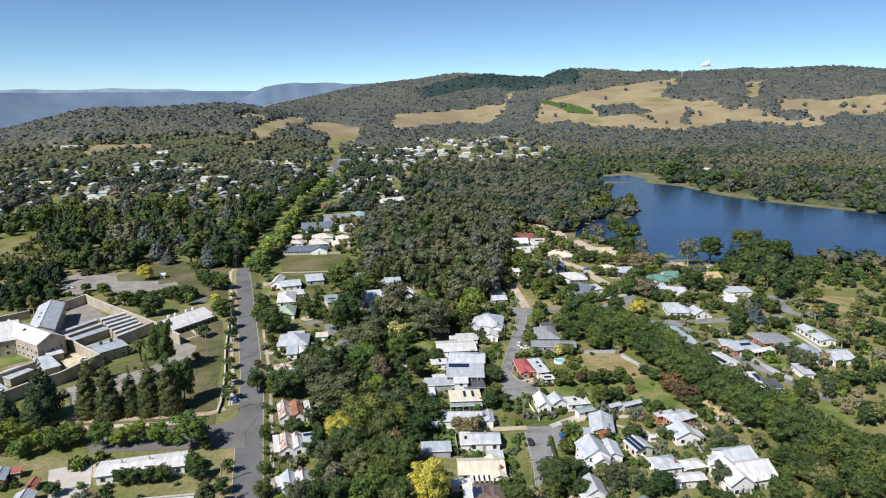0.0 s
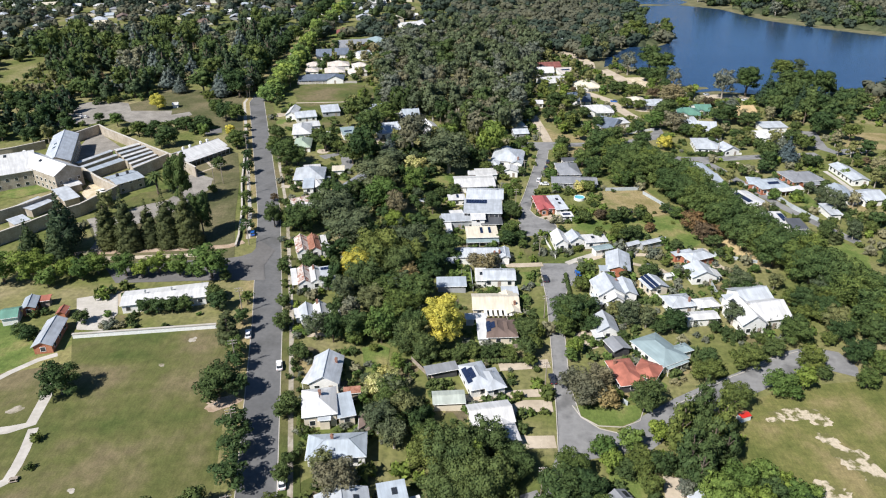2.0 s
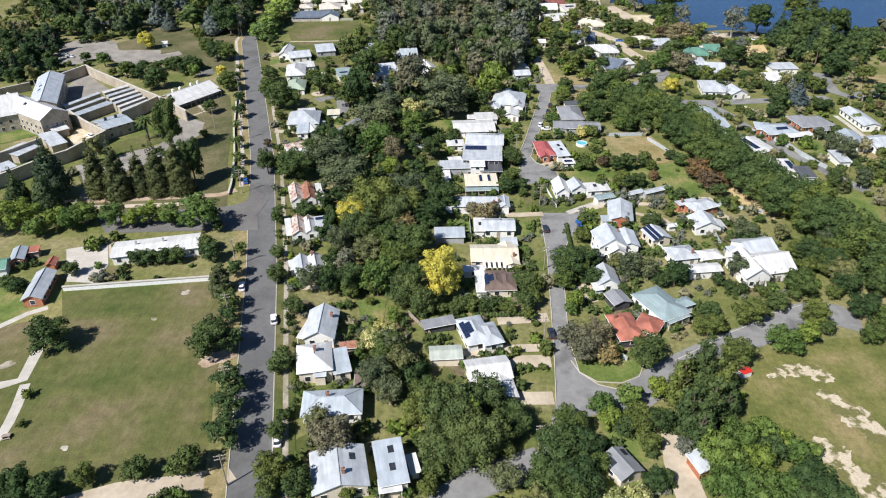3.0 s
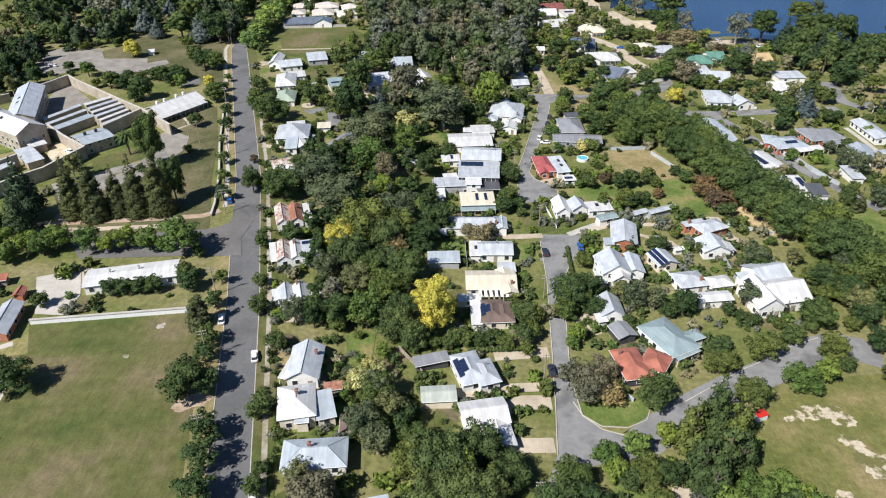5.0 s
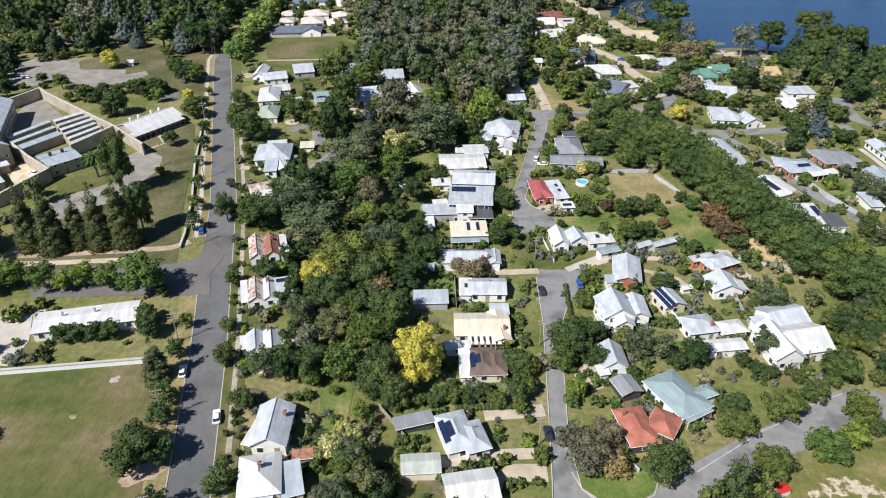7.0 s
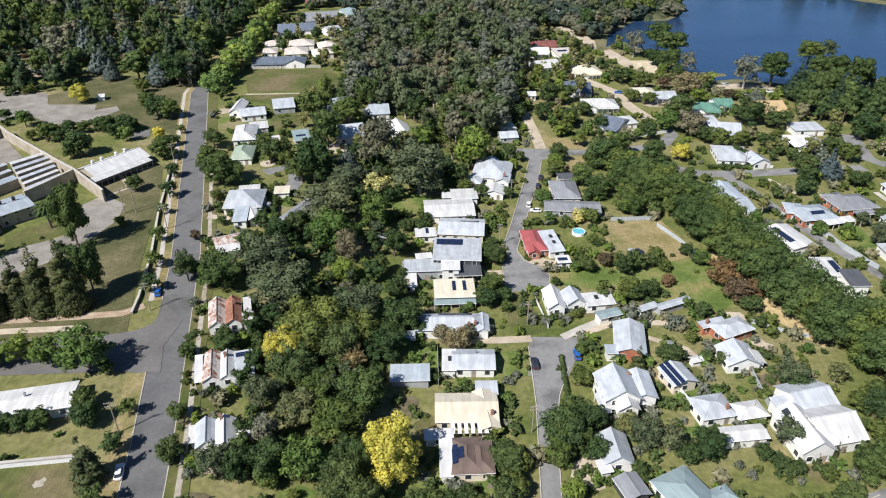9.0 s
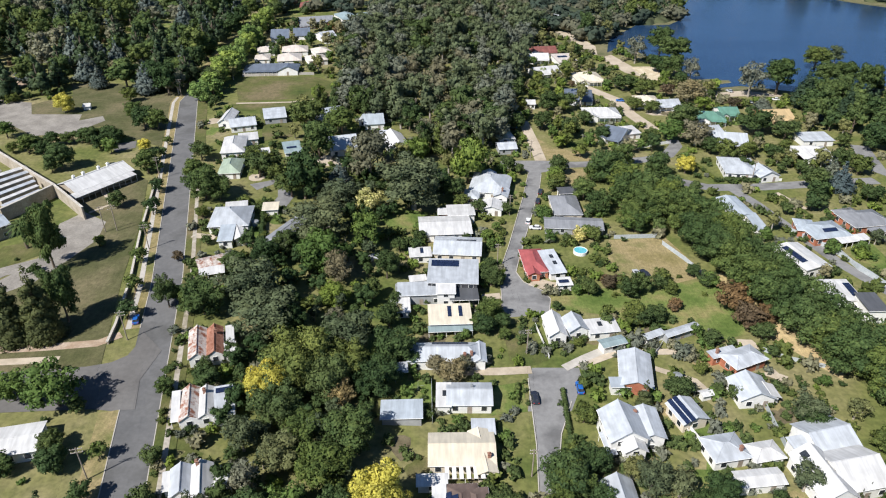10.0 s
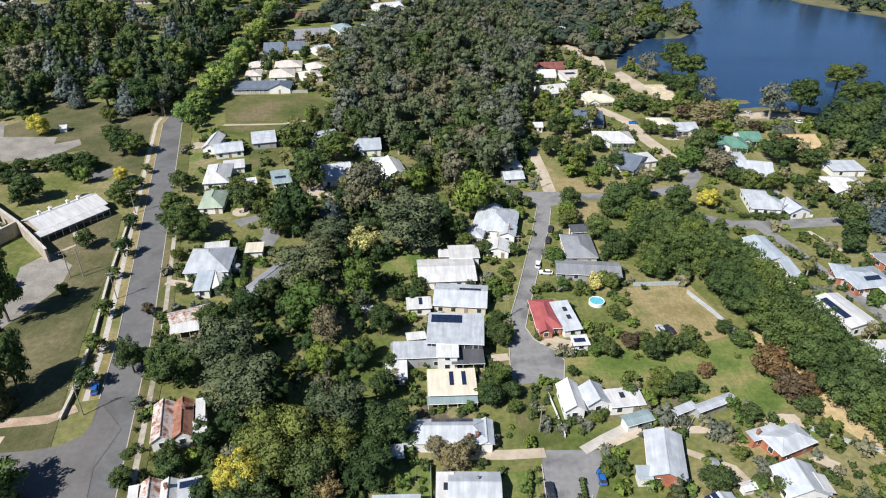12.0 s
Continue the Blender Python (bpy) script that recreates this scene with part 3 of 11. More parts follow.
shape("poplar", 4.4, 17.0, lambda g: cone_lobes(4.4, 17.0, 12, g, 0.04, 0.42), LEAF_POPLAR, 2.4, 0.74, variants=3, seed=27)
shape("pine", 5.0, 17.0, lambda g: cone_lobes(5, 17, 9, g, 0.16, 0.75), LEAF_PINE, 1.9, 0.85, variants=3, seed=10)
shape("cypress", 3.6, 18.0, lambda g: cone_lobes(3.6, 18, 13, g, 0.01, 0.6), LEAF_CYPRESS, 3.4, 0.6, variants=3, limbs=0, core=0.85, seed=11)
shape("cedar", 5.5, 14.0, lambda g: cone_lobes(5.5, 14, 8, g, 0.1, 0.9), LEAF_BLUE, 1.9, 0.85, variants=2, seed=12)
shape("lake_pine", 6.5, 16.0, lambda g: round_lobes(6.5, 16, 22, g, 0.3, 0.78, 0.25), LEAF_LAKE, 2.6, 0.8, variants=3, limbs=7, seed=13)
shape("golden_tree", 6.2, 12.5, lambda g: round_lobes(6.2, 12.5, 23, g, 0.1, 0.85, 0.25), LEAF_YELLOW, 4.6, 0.58, variants=2, seed=14)
shape("copper_tree", 3.6, 6.5, lambda g: round_lobes(3.6, 6.5, 14, g, 0.18), LEAF_RED, 3.2, 0.65, variants=2, seed=15)
shape("shrub", 1.5, 2.0, lambda g: round_lobes(1.5, 2.0, 8, g, 0.02), LEAF_OAK, 5.5, 0.47, variants=4, limbs=0, seed=16)
shape("pale_shrub", 1.6, 2.1, lambda g: round_lobes(1.6, 2.1, 8, g, 0.02), LEAF_LIGHT, 5.5, 0.47, variants=3, limbs=0, seed=17)
shape("grey_shrub", 1.7, 2.2, lambda g: round_lobes(1.7, 2.2, 8, g, 0.02), LEAF_GREY, 5.5, 0.47, variants=2, limbs=0, seed=18)
shape("flowering_tree", 4.0, 7.5, lambda g: round_lobes(4, 7.5, 15, g, 0.15), LEAF_CREAM, 3.0, 0.65, variants=2, seed=19)
shape("avenue_tree", 5.6, 12.5, lambda g: round_lobes(5.6, 12.5, 21, g, 0.08, 0.85, 0.25), LEAF_AVENUE, 3.0, 0.7, variants=4, seed=20)

TREE_NAMES = {
    "oak": "oak_tree", "dark_oak": "shade_tree", "street_tree": "street_tree", "gum": "eucalypt", "grey_gum": "eucalypt", "brown_gum": "eucalypt",
    "elm": "elm_tree", "poplar": "poplar", "willow": "willow", "creek_willow": "willow", "light_tree": "young_tree", "pine": "pine_tree", "cypress": "cypress", "cedar": "cedar", "lake_pine": "pine_tree",
    "golden_tree": "golden_tree", "copper_tree": "copper_tree", "shrub": "shrub", "pale_shrub": "shrub", "grey_shrub": "shrub",
    "flowering_tree": "flowering_tree", "avenue_tree": "avenue_tree",
}
TREE_WORDS = {
    "oak": ("leafy green deciduous tree with a rounded crown", "tree"),
    "dark_oak": ("large dark green tree with a dense crown", "tree"),
    "street_tree": ("small dark green street tree on the verge", "tree"),
    "gum": ("tall olive-green eucalypt with a ragged open crown", "tree"),
    "grey_gum": ("grey-green eucalypt with a thin patchy crown", "tree"),
    "brown_gum": ("brownish-green gum tree with drooping foliage", "tree"),
    "poplar": ("tall dense upright green poplar", "tree"),
    "elm": ("bright green elm with a full rounded crown", "tree"),
    "willow": ("pale green weeping willow with drooping foliage", "tree"),
    "creek_willow": ("broad dark green willow with feathery foliage", "tree"),
    "light_tree": ("bright green young garden tree", "tree"),
    "pine": ("tall dark green conical pine", "tree"),
    "cypress": ("dark green conical cypress standing in a row", "tree"),
    "cedar": ("bluish grey-green cedar with layered branches", "tree"),
    "lake_pine": ("flat-topped green pine on the lake shore", "tree"),
    "golden_tree": ("large golden yellow rounded tree", "tree"),
    "copper_tree": ("small tree with copper-red leaves", "tree"),
    "shrub": ("rounded dark green garden shrub", "shrub"),
    "pale_shrub": ("rounded bright green garden shrub", "shrub"),
    "grey_shrub": ("low grey-green garden shrub", "shrub"),
    "flowering_tree": ("garden tree with cream flowers", "tree"),
    "avenue_tree": ("dense green tree in a long avenue", "tree"),
}


def tree(kind, x, y, r=None, h=None, group="", label=""):
    r0, h0, made = SHAPES[kind][:3]
    s = (r / r0) if r else RNG.uniform(0.85, 1.15)
    sh = (h / h0) if h else s * RNG.uniform(0.92, 1.08)
    one = made[int(RNG.integers(len(made)))]
    crown, trunk = one[0] if r0 * s > 3.8 and y < 310 else one[6], one[1]
    TREES.append((x, y, r0 * s))
    ob = new(TREE_NAMES[kind])
    ob.matrix_basis = Matrix.Translation((x, y, land(x, y))) @ Matrix.Rotation(RNG.uniform(0, 6.283), 4, "Z") @ Matrix.Diagonal((s, s, sh, 1))
    c = new("crown", crown)
    c.parent = ob
    if "shrub" not in kind:
        t = new("trunk", trunk)
        t.parent = ob
    words, cat = TREE_WORDS[kind]
    return tagged(ob, label or words, cat, group)


def within(pts, x, y):
    hit = False
    for (xa, ya), (xb, yb) in zip(pts, pts[1:] + pts[:1]):
        if (ya > y) != (yb > y) and x < (xb - xa) * (y - ya) / (yb - ya) + xa:
            hit = not hit
    return hit


def filled(pts, gap, seed):
    """Spots about gap metres apart within an outline."""
    rng = np.random.default_rng(seed)
    xs, ys = [p[0] for p in pts], [p[1] for p in pts]
    spots = []
    for _ in range(int((max(xs) - min(xs)) * (max(ys) - min(ys)) / gap / gap * 9)):
        x, y = rng.uniform(min(xs), max(xs)), rng.uniform(min(ys), max(ys))
        if within(pts, x, y) and all((x - a) ** 2 + (y - b) ** 2 > gap * gap for a, b in spots):
            spots.append((x, y))
    return spots


def wood(pts, gap, kinds, scale=(0.85, 1.2), group="", seed=1):
    """Fills an outline with single trees."""
    rng = np.random.default_rng(seed)
    for x, y in filled(pts, gap, seed):
        k = kinds[int(rng.integers(len(kinds)))]
        tree(k, x, y, SHAPES[k][0] * rng.uniform(*scale), None, group)


def thicket(name, spots, kinds, scale, label, category, seed=1):
    """One joined object of many trees, with trunks, that cannot be told apart."""
    rng = np.random.default_rng(seed)
    mats, V, F, M, N, k = [], [], [], [], [], 0
    for x, y in spots:
        kind = kinds[int(rng.integers(len(kinds)))]
        made, leaf, bark = SHAPES[kind][2:]
        one = made[int(rng.integers(len(made)))]
        a, s = rng.uniform(0, 6.283), rng.uniform(*scale)
        sz = s * rng.uniform(0.85, 1.15)
        TREES.append((x, y, SHAPES[kind][0] * s))
        c, d, z = math.cos(a) * s, math.sin(a) * s, land(x, y)
        for v, f, m, n in ((one[2], one[3], leaf, one[7]), (one[4], one[5], bark, one[4] * (1, 1, 0) + (0.001, 0, 0))):
            if m not in mats:
                mats.append(m)
            V.append(np.stack([v[:, 0] * c - v[:, 1] * d + x, v[:, 0] * d + v[:, 1] * c + y, v[:, 2] * sz + z], 1))
            F.append(f + k)
            N.append(np.stack([n[:, 0] * c - n[:, 1] * d, n[:, 0] * d + n[:, 1] * c, n[:, 2] * s], 1))
            M.append(np.full(len(f), mats.index(m), np.int32))
            k += len(v)
    N = np.concatenate(N)
    me = fast_mesh(name, np.concatenate(V), np.concatenate(F), mats[0], normals=N / np.linalg.norm(N, axis=1)[:, None])
    for m in mats[1:]:
        me.materials.append(m)
    me.polygons.foreach_set("material_index", np.concatenate(M))
    return tagged(new(name, me), label, category, kind="stuff")


def hedge(x0, y0, x1, y1, high=1.6, wide=1.1, mat=LEAF_OAK, label="dense clipped green garden hedge"):
    ln = math.hypot(x1 - x0, y1 - y0)
    ob = new("hedge")
    ob.matrix_basis = Matrix.Translation((x0, y0, land(x0, y0))) @ Matrix.Rotation(math.atan2(y1 - y0, x1 - x0), 4, "Z")
    rng = np.random.default_rng(int(abs(x0 * 10) + abs(y0 * 7)))
    lob = [(i * 0.9, rng.normal(0, 0.05), high * 0.5, wide * 0.62, high * 0.52) for i in range(int(ln / 0.9) + 1)]
    v, f, n = leafy(lob, 7, 0.36, rng, 0, 0.9)
    c = new("leaves", fast_mesh("leaves", v, f, mat, normals=n))
    c.parent = ob
    for i in range(0, int(ln / 1.8) + 1):
        part("stem", *tube((i * 1.8, 0, -0.3), (i * 1.8, 0, high * 0.5), 0.06, 0.04, 5), BARK, ob)
    return tagged(ob, label, "hedge")


def palm(x, y, h):
    ob = new("palm")
    ob.location = (x, y, land(x, y))
    tagged(ob, "stout palm with arching green fronds on the lawn", "palm tree")
    v, f = tube((0, 0, -0.3), (0, 0, h), 0.5, 0.42, 10)
    part("trunk", v, f, BARK, ob)
    for i in range(34):
        a = i * 2.4
        up = math.radians(70 - 105 * (i / 34))
        pts, n = [], 7
        for j in range(n):
            u = j / (n - 1)
            e = up - u * 1.35
            d = 4.6 * u
            pts.append((math.cos(a) * d * math.cos(up * 0.7), math.sin(a) * d * math.cos(up * 0.7), h + math.sin(up) * d * (1 - 0.35 * u) - 2.2 * u * u))
        v, f = [], []
        for j, p in enumerate(pts):
            w = 0.5 * math.sin(math.pi * min(0.1 + 0.9 * j / (n - 1), 0.97))
            v += [(p[0] - math.sin(a) * w, p[1] + math.cos(a) * w, p[2] - 0.15), p, (p[0] + math.sin(a) * w, p[1] - math.cos(a) * w, p[2] - 0.15)]
            if j:
                k = 3 * j
                f += [(k - 3, k - 2, k + 1, k), (k - 2, k - 1, k + 2, k + 1)]
        part("frond", v, f, LEAF_OAK, ob)


def scattered(name, spots, sizes, seed, mat, label, category, fine=1):
    """One joined object of many far trees; fine is 0, 1 or 2 by how far off they stand."""
    rng = np.random.default_rng(seed)
    temps = []
    for i in range(6):
        lob = [(0, 0, 0.55, 0.4, 0.42)] + [(0.3 * math.cos(a), 0.3 * math.sin(a), rng.uniform(0.4, 0.85), 0.22, 0.2) for a in rng.uniform(0, 6.28, (0, 1, 5)[fine])]
        temps.append(leafy(lob, (5, 7, 20)[fine], (0.36, 0.31, 0.16)[fine], rng, 0, 0.92, ICO1, 0.3))
    V, F, N, k = [], [], [], 0
    for (x, y), s in zip(spots, sizes):
        tv, tf, tn = temps[int(rng.integers(6))]
        a, w = rng.uniform(0, 6.283), rng.uniform(0.95, 1.3)
        c, d = math.cos(a), math.sin(a)
        V.append(np.stack([(tv[:, 0] * c - tv[:, 1] * d) * s * w + x, (tv[:, 0] * d + tv[:, 1] * c) * s * w + y, tv[:, 2] * s + land(x, y) - 0.15 * s], 1))
        N.append(np.stack([tn[:, 0] * c - tn[:, 1] * d, tn[:, 0] * d + tn[:, 1] * c, tn[:, 2]], 1))
        F.append(tf + k)
        k += len(tv)
    ob = new(name, fast_mesh(name, np.concatenate(V), np.concatenate(F), mat, normals=np.concatenate(N)))
    return tagged(ob, label, category, kind="stuff")


# ---- buildings ----


def roof_shape(w, d, z, kind, ridge, pitch, over=0.45):
    """Top corners and faces of a roof over a w x d block, and its height as a function of place."""
    a, b = w / 2 + over, d / 2 + over
    t = math.tan(radians(pitch))
    if ridge == "y":
        v, f, fn = roof_shape(d, w, z, kind, "x", pitch, over)
        return [(-y, x, q) for x, y, q in v], f, lambda x, y: fn(y, -x)
    z0 = z - over * t if kind in ("gable", "hip") else z
    if kind == "gable":
        v = [(-a, -b, z0), (a, -b, z0), (a, b, z0), (-a, b, z0), (-a, 0, z0 + b * t), (a, 0, z0 + b * t)]
        return v, [(0, 1, 5, 4), (2, 3, 4, 5)], lambda x, y: z0 + (b - abs(y)) * t
    if kind == "hip":
        m = min(a, b)
        e = max(a - b, 0.05)
        g = max(b - a, 0.0)
        if g > 0.05:
            v = [(-a, -b, z0), (a, -b, z0), (a, b, z0), (-a, b, z0), (0, -g, z0 + a * t), (0, g, z0 + a * t)]
            return v, [(0, 1, 4), (1, 2, 5, 4), (2, 3, 5), (3, 0, 4, 5)], lambda x, y: z0 + min(a - abs(x), b - abs(y)) * t
        v = [(-a, -b, z0), (a, -b, z0), (a, b, z0), (-a, b, z0), (-e, 0, z0 + m * t), (e, 0, z0 + m * t)]
        return v, [(0, 1, 5, 4), (1, 2, 5), (2, 3, 4, 5), (3, 0, 4)], lambda x, y: z0 + min(a - abs(x), b - abs(y)) * t
    rise = 2 * b * t
    v = [(-a, -b, z), (a, -b, z), (a, b, z + rise), (-a, b, z + rise)]
    return v, [(0, 1, 2, 3)], lambda x, y: z + (y + b) * t


def wing(h, x, y, rot, w, d, eave=3.0, roof="hip", ridge="x", pitch=23, roofm=ROOF_ZINC, wallm=WALL_WHITE, walls=True, windows=True, z0=0.0, over=0.45, gutter=True):
    """One block of a building: walls, windows, roof, ridge capping and gutters. Returns its frame and roof height."""
    rel = h.matrix_basis.inverted() @ pose(x, y, h.location.z + z0, 0, 0, rot)
    floor_low = -1.2 if z0 == 0 else 0.0
    v, f, fn = roof_shape(w, d, eave, roof, ridge, pitch, over)

    def put(name, vv, ff, mat, parent=h, label=""):
        ob = part(name, vv, ff, mat, parent, label)
        ob.matrix_local = rel if parent is h else Matrix.Identity(4)
        return ob

    n = len(v)
    low = [(p[0], p[1], p[2] - 0.16) for p in v]
    edges = {}
    for q in f:
        for i, j in zip(q, q[1:] + q[:1]):
            edges[(i, j)] = 1
    side = [(i, i + n, j + n, j) for i, j in edges if (j, i) not in edges]
    put("roof", v + low, f + [tuple(i + n for i in q[::-1]) for q in f] + side, roofm)
    if walls:
        a, b = w / 2, d / 2
        ring = [(-a, -b), (0, -b), (a, -b), (a, 0), (a, b), (0, b), (-a, b), (-a, 0)]
        wv = [(p, q, floor_low) for p, q in ring] + [(p, q, max(fn(p, q) - 0.17, eave - 0.3)) for p, q in ring]
        wf = [(i, (i + 1) % 8, 8 + (i + 1) % 8, 8 + i) for i in range(8)] + [tuple(range(8, 16))]
        put("wall", wv, wf, wallm)
        if windows:
            for sx, sy, ln in ((0, -1, w), (1, 0, d), (0, 1, w), (-1, 0, d))[:4 if windows is True else 1]:
                k = int(ln // 3.4) if windows is True else windows
                storeys = [0.9] if eave < 5 else [0.9, 3.8]
                for i in range(k):
                    for zz in storeys:
                        u = (i + 0.5) / k * ln - ln / 2
                        door = zz == 0.9 and i == k // 2 and sy == -1 and w > 7
                        ww, wh, zb = (0.95, 2.05, 0.05) if door else (1.3, 1.35, zz)
                        if zb + wh > eave - 0.2:
                            wh = eave - 0.3 - zb
                        if wh < 0.4:
                            continue

                        def at(p, o, q):
                            return (p, sy * (b + o), q) if sy else (sx * (a + o), p, q)

                        o, e = 0.06, 0.1
                        fv = [at(u - ww / 2 - e, o, zb - e), at(u + ww / 2 + e, o, zb - e), at(u + ww / 2 + e, o, zb + wh + e), at(u - ww / 2 - e, o, zb + wh + e)]
                        fv += [at(u - ww / 2 - e, -0.02, zb - e), at(u + ww / 2 + e, -0.02, zb - e), at(u + ww / 2 + e, -0.02, zb + wh + e), at(u - ww / 2 - e, -0.02, zb + wh + e)]
                        ff = [(0, 1, 2, 3), (0, 4, 5, 1), (1, 5, 6, 2), (2, 6, 7, 3), (3, 7, 4, 0)]
                        wob = put("door" if door else "window", fv, ff, TIMBER if door else WHITE_PAINT)
                        if not door:
                            gv = [at(u - ww / 2, o + 0.012, zb), at(u + ww / 2, o + 0.012, zb), at(u + ww / 2, o + 0.012, zb + wh), at(u - ww / 2, o + 0.012, zb + wh)]
                            gv += [at(u - ww / 2, o - 0.01, zb), at(u + ww / 2, o - 0.01, zb), at(u + ww / 2, o - 0.01, zb + wh), at(u - ww / 2, o - 0.01, zb + wh)]
                            put("pane", gv, ff, GLASS, wob)
    if roof in ("gable", "hip") and n == 6 and y < 450:
        p, q = Vector(v[4]), Vector(v[5])
        cap = joined(tube(p + Vector((0, 0, 0.03)), q + Vector((0, 0, 0.03)), 0.13, 0.13, 6))
        if roof == "hip":
            hips = [(0, 4), (3, 4), (1, 5), (2, 5)] if abs(v[4][1]) < 0.01 and ridge == "x" and w >= d else []
            cap = joined(cap, *[tube(Vector(v[i]) + Vector((0, 0, 0.03)), Vector(v[j]) + Vector((0, 0, 0.03)), 0.1, 0.1, 5) for i, j in hips])
        put("ridge_cap", cap[0], cap[1], roofm)
    if gutter and y < 360:
        lo = min(p[2] for p in v)
        for i, j in ((0, 1), (2, 3), (1, 2), (3, 0)):
            if abs(v[i][2] - lo) < 0.01 and abs(v[j][2] - lo) < 0.01 and (roof != "gable" or (i, j) in ((0, 1), (2, 3))):
                g = tube(Vector(v[i]) - Vector((0, 0, 0.1)), Vector(v[j]) - Vector((0, 0, 0.1)), 0.075, 0.075, 6)
                put("gutter", g[0], g[1], WHITE_PAINT)
    return rel, fn


def house(label, x, y, rot, w, d, category="house", name="house", **kw):
    h = new(name)
    h.matrix_basis = pose(x, y, land(x, y), 0, 0, rot)
    tagged(h, label, category)
    h["u"] = 0
    frame_fn = wing(h, x, y, rot, w, d, **kw)
    del h["u"]
    return h, frame_fn


def chimney(h, fr, u, v, tall=1.1, mat=BRICKRED, s=0.32):
    rel, fn = fr
    z = fn(u, v)
    ob = part("chimney", *joined(box(u - s, v - s, z - 0.6, u + s, v + s, z + tall), box(u - s - 0.1, v - s - 0.1, z + tall, u + s + 0.1, v + s + 0.1, z + tall + 0.15), box(u - 0.18, v - 0.18, z + tall + 0.15, u + 0.18, v + 0.18, z + tall + 0.5)), mat, h)
    ob.matrix_local = rel


def solar(h, fr, u0, v0, nx, ny, pw=1.05, ph=1.65):
    """Solar panels, one by one, flat on the roof; u0, v0 is the lowest corner of the array."""
    rel, fn = fr
    for i in range(nx):
        for j in range(ny):
            ua, ub = u0 + i * (pw + 0.04), u0 + i * (pw + 0.04) + pw
            va, vb = v0 + j * (ph + 0.04), v0 + j * (ph + 0.04) + ph
            if abs(fn((ua + ub) / 2, (va + vb) / 2) - (fn(ua, va) + fn(ub, vb)) / 2) > 0.03 or abs(fn(ua, vb) + fn(ub, va) - fn(ua, va) - fn(ub, vb)) > 0.06:
                continue
            top = [(ua, va, fn(ua, va) + 0.16), (ub, va, fn(ub, va) + 0.16), (ub, vb, fn(ub, vb) + 0.16), (ua, vb, fn(ua, vb) + 0.16)]
            low = [(a, b, c - 0.05) for a, b, c in top]
            ob = part("solar_panel", top + low, [(0, 1, 2, 3), (0, 4, 5, 1), (1, 5, 6, 2), (2, 6, 7, 3), (3, 7, 4, 0)], SOLAR, h, "dark blue solar panel")
            ob.matrix_local = rel


def flue(h, fr, u, v):
    """A thin steel flue with a cowl on the roof."""
    rel, fn = fr
    z = fn(u, v)
    ob = part("flue", *joined(tube((u, v, z - 0.2), (u, v, z + 0.8), 0.1, 0.1, 8), tube((u, v, z + 0.8), (u, v, z + 0.95), 0.2, 0.08, 8)), STEEL, h)
    ob.matrix_local = rel


def annex(h, w, d, roofm=ROOF_ZINC, wallm=WALL_WHITE, seed=1):
    """A projecting gabled bay at the front, a lean-to behind, a front verandah and a flue, set by the block's size."""
    rng = np.random.default_rng(seed)
    m = h.matrix_basis
    rot = math.degrees(m.to_euler().z)
    side = 1 if rng.uniform() < 0.5 else -1

    def spot(u, v):
        p = m @ Vector((u, v, 0))
        return p.x, p.y

    bw = w * rng.uniform(0.32, 0.42)
    bd = d * 0.55
    wing(h, *spot(side * (w / 2 - bw / 2), -d / 2 - 0.6 + bd / 2 - 1.0), rot, bw, bd, 2.98, "gable", "y", 24, roofm, wallm, windows=1)
    wing(h, *spot(-side * w * 0.1, d / 2 + 1.1), rot, w * rng.uniform(0.45, 0.7), 2.2, 2.3, "skillion", "x", -4, roofm, wallm, windows=False)
    vw = w - bw - 0.4
    verandah(h, *spot(-side * (w / 2 - vw / 2), -d / 2 - 0.95), rot, vw, 1.9, roofm, 2.5)


def skylight(h, fr, u, v, a=0.6, b=0.9):
    rel, fn = fr
    c = [(u - a, v - b), (u + a, v - b), (u + a, v + b), (u - a, v + b)]
    top = [(p, q, fn(p, q) + 0.14) for p, q in c]
    low = [(p, q, fn(p, q) - 0.02) for p, q in c]
    ob = part("skylight", top + low, [(0, 1, 2, 3), (0, 4, 5, 1), (1, 5, 6, 2), (2, 6, 7, 3), (3, 7, 4, 0)], GLASS, h, "dark skylight")
    ob.matrix_local = rel


def verandah(h, x, y, rot, w, d, roofm=ROOF_ZINC, z=2.7, pitch=6, gap=2.4):
    """A lean-to roof on posts; its low edge faces the block's front."""
    fr = wing(h, x, y, rot, w, d, z, "skillion", "x", pitch, roofm, walls=False, gutter=True, over=0.1)
    k = max(int(w // gap), 1)
    for i in range(k + 1):
        u = -w / 2 + 0.1 + i * (w - 0.2) / k
        ob = part("post", *box(u - 0.06, -d / 2 + 0.05, -1.0, u + 0.06, -d / 2 + 0.17, z), WHITE_PAINT, h)
        ob.matrix_local = fr[0]
    return fr


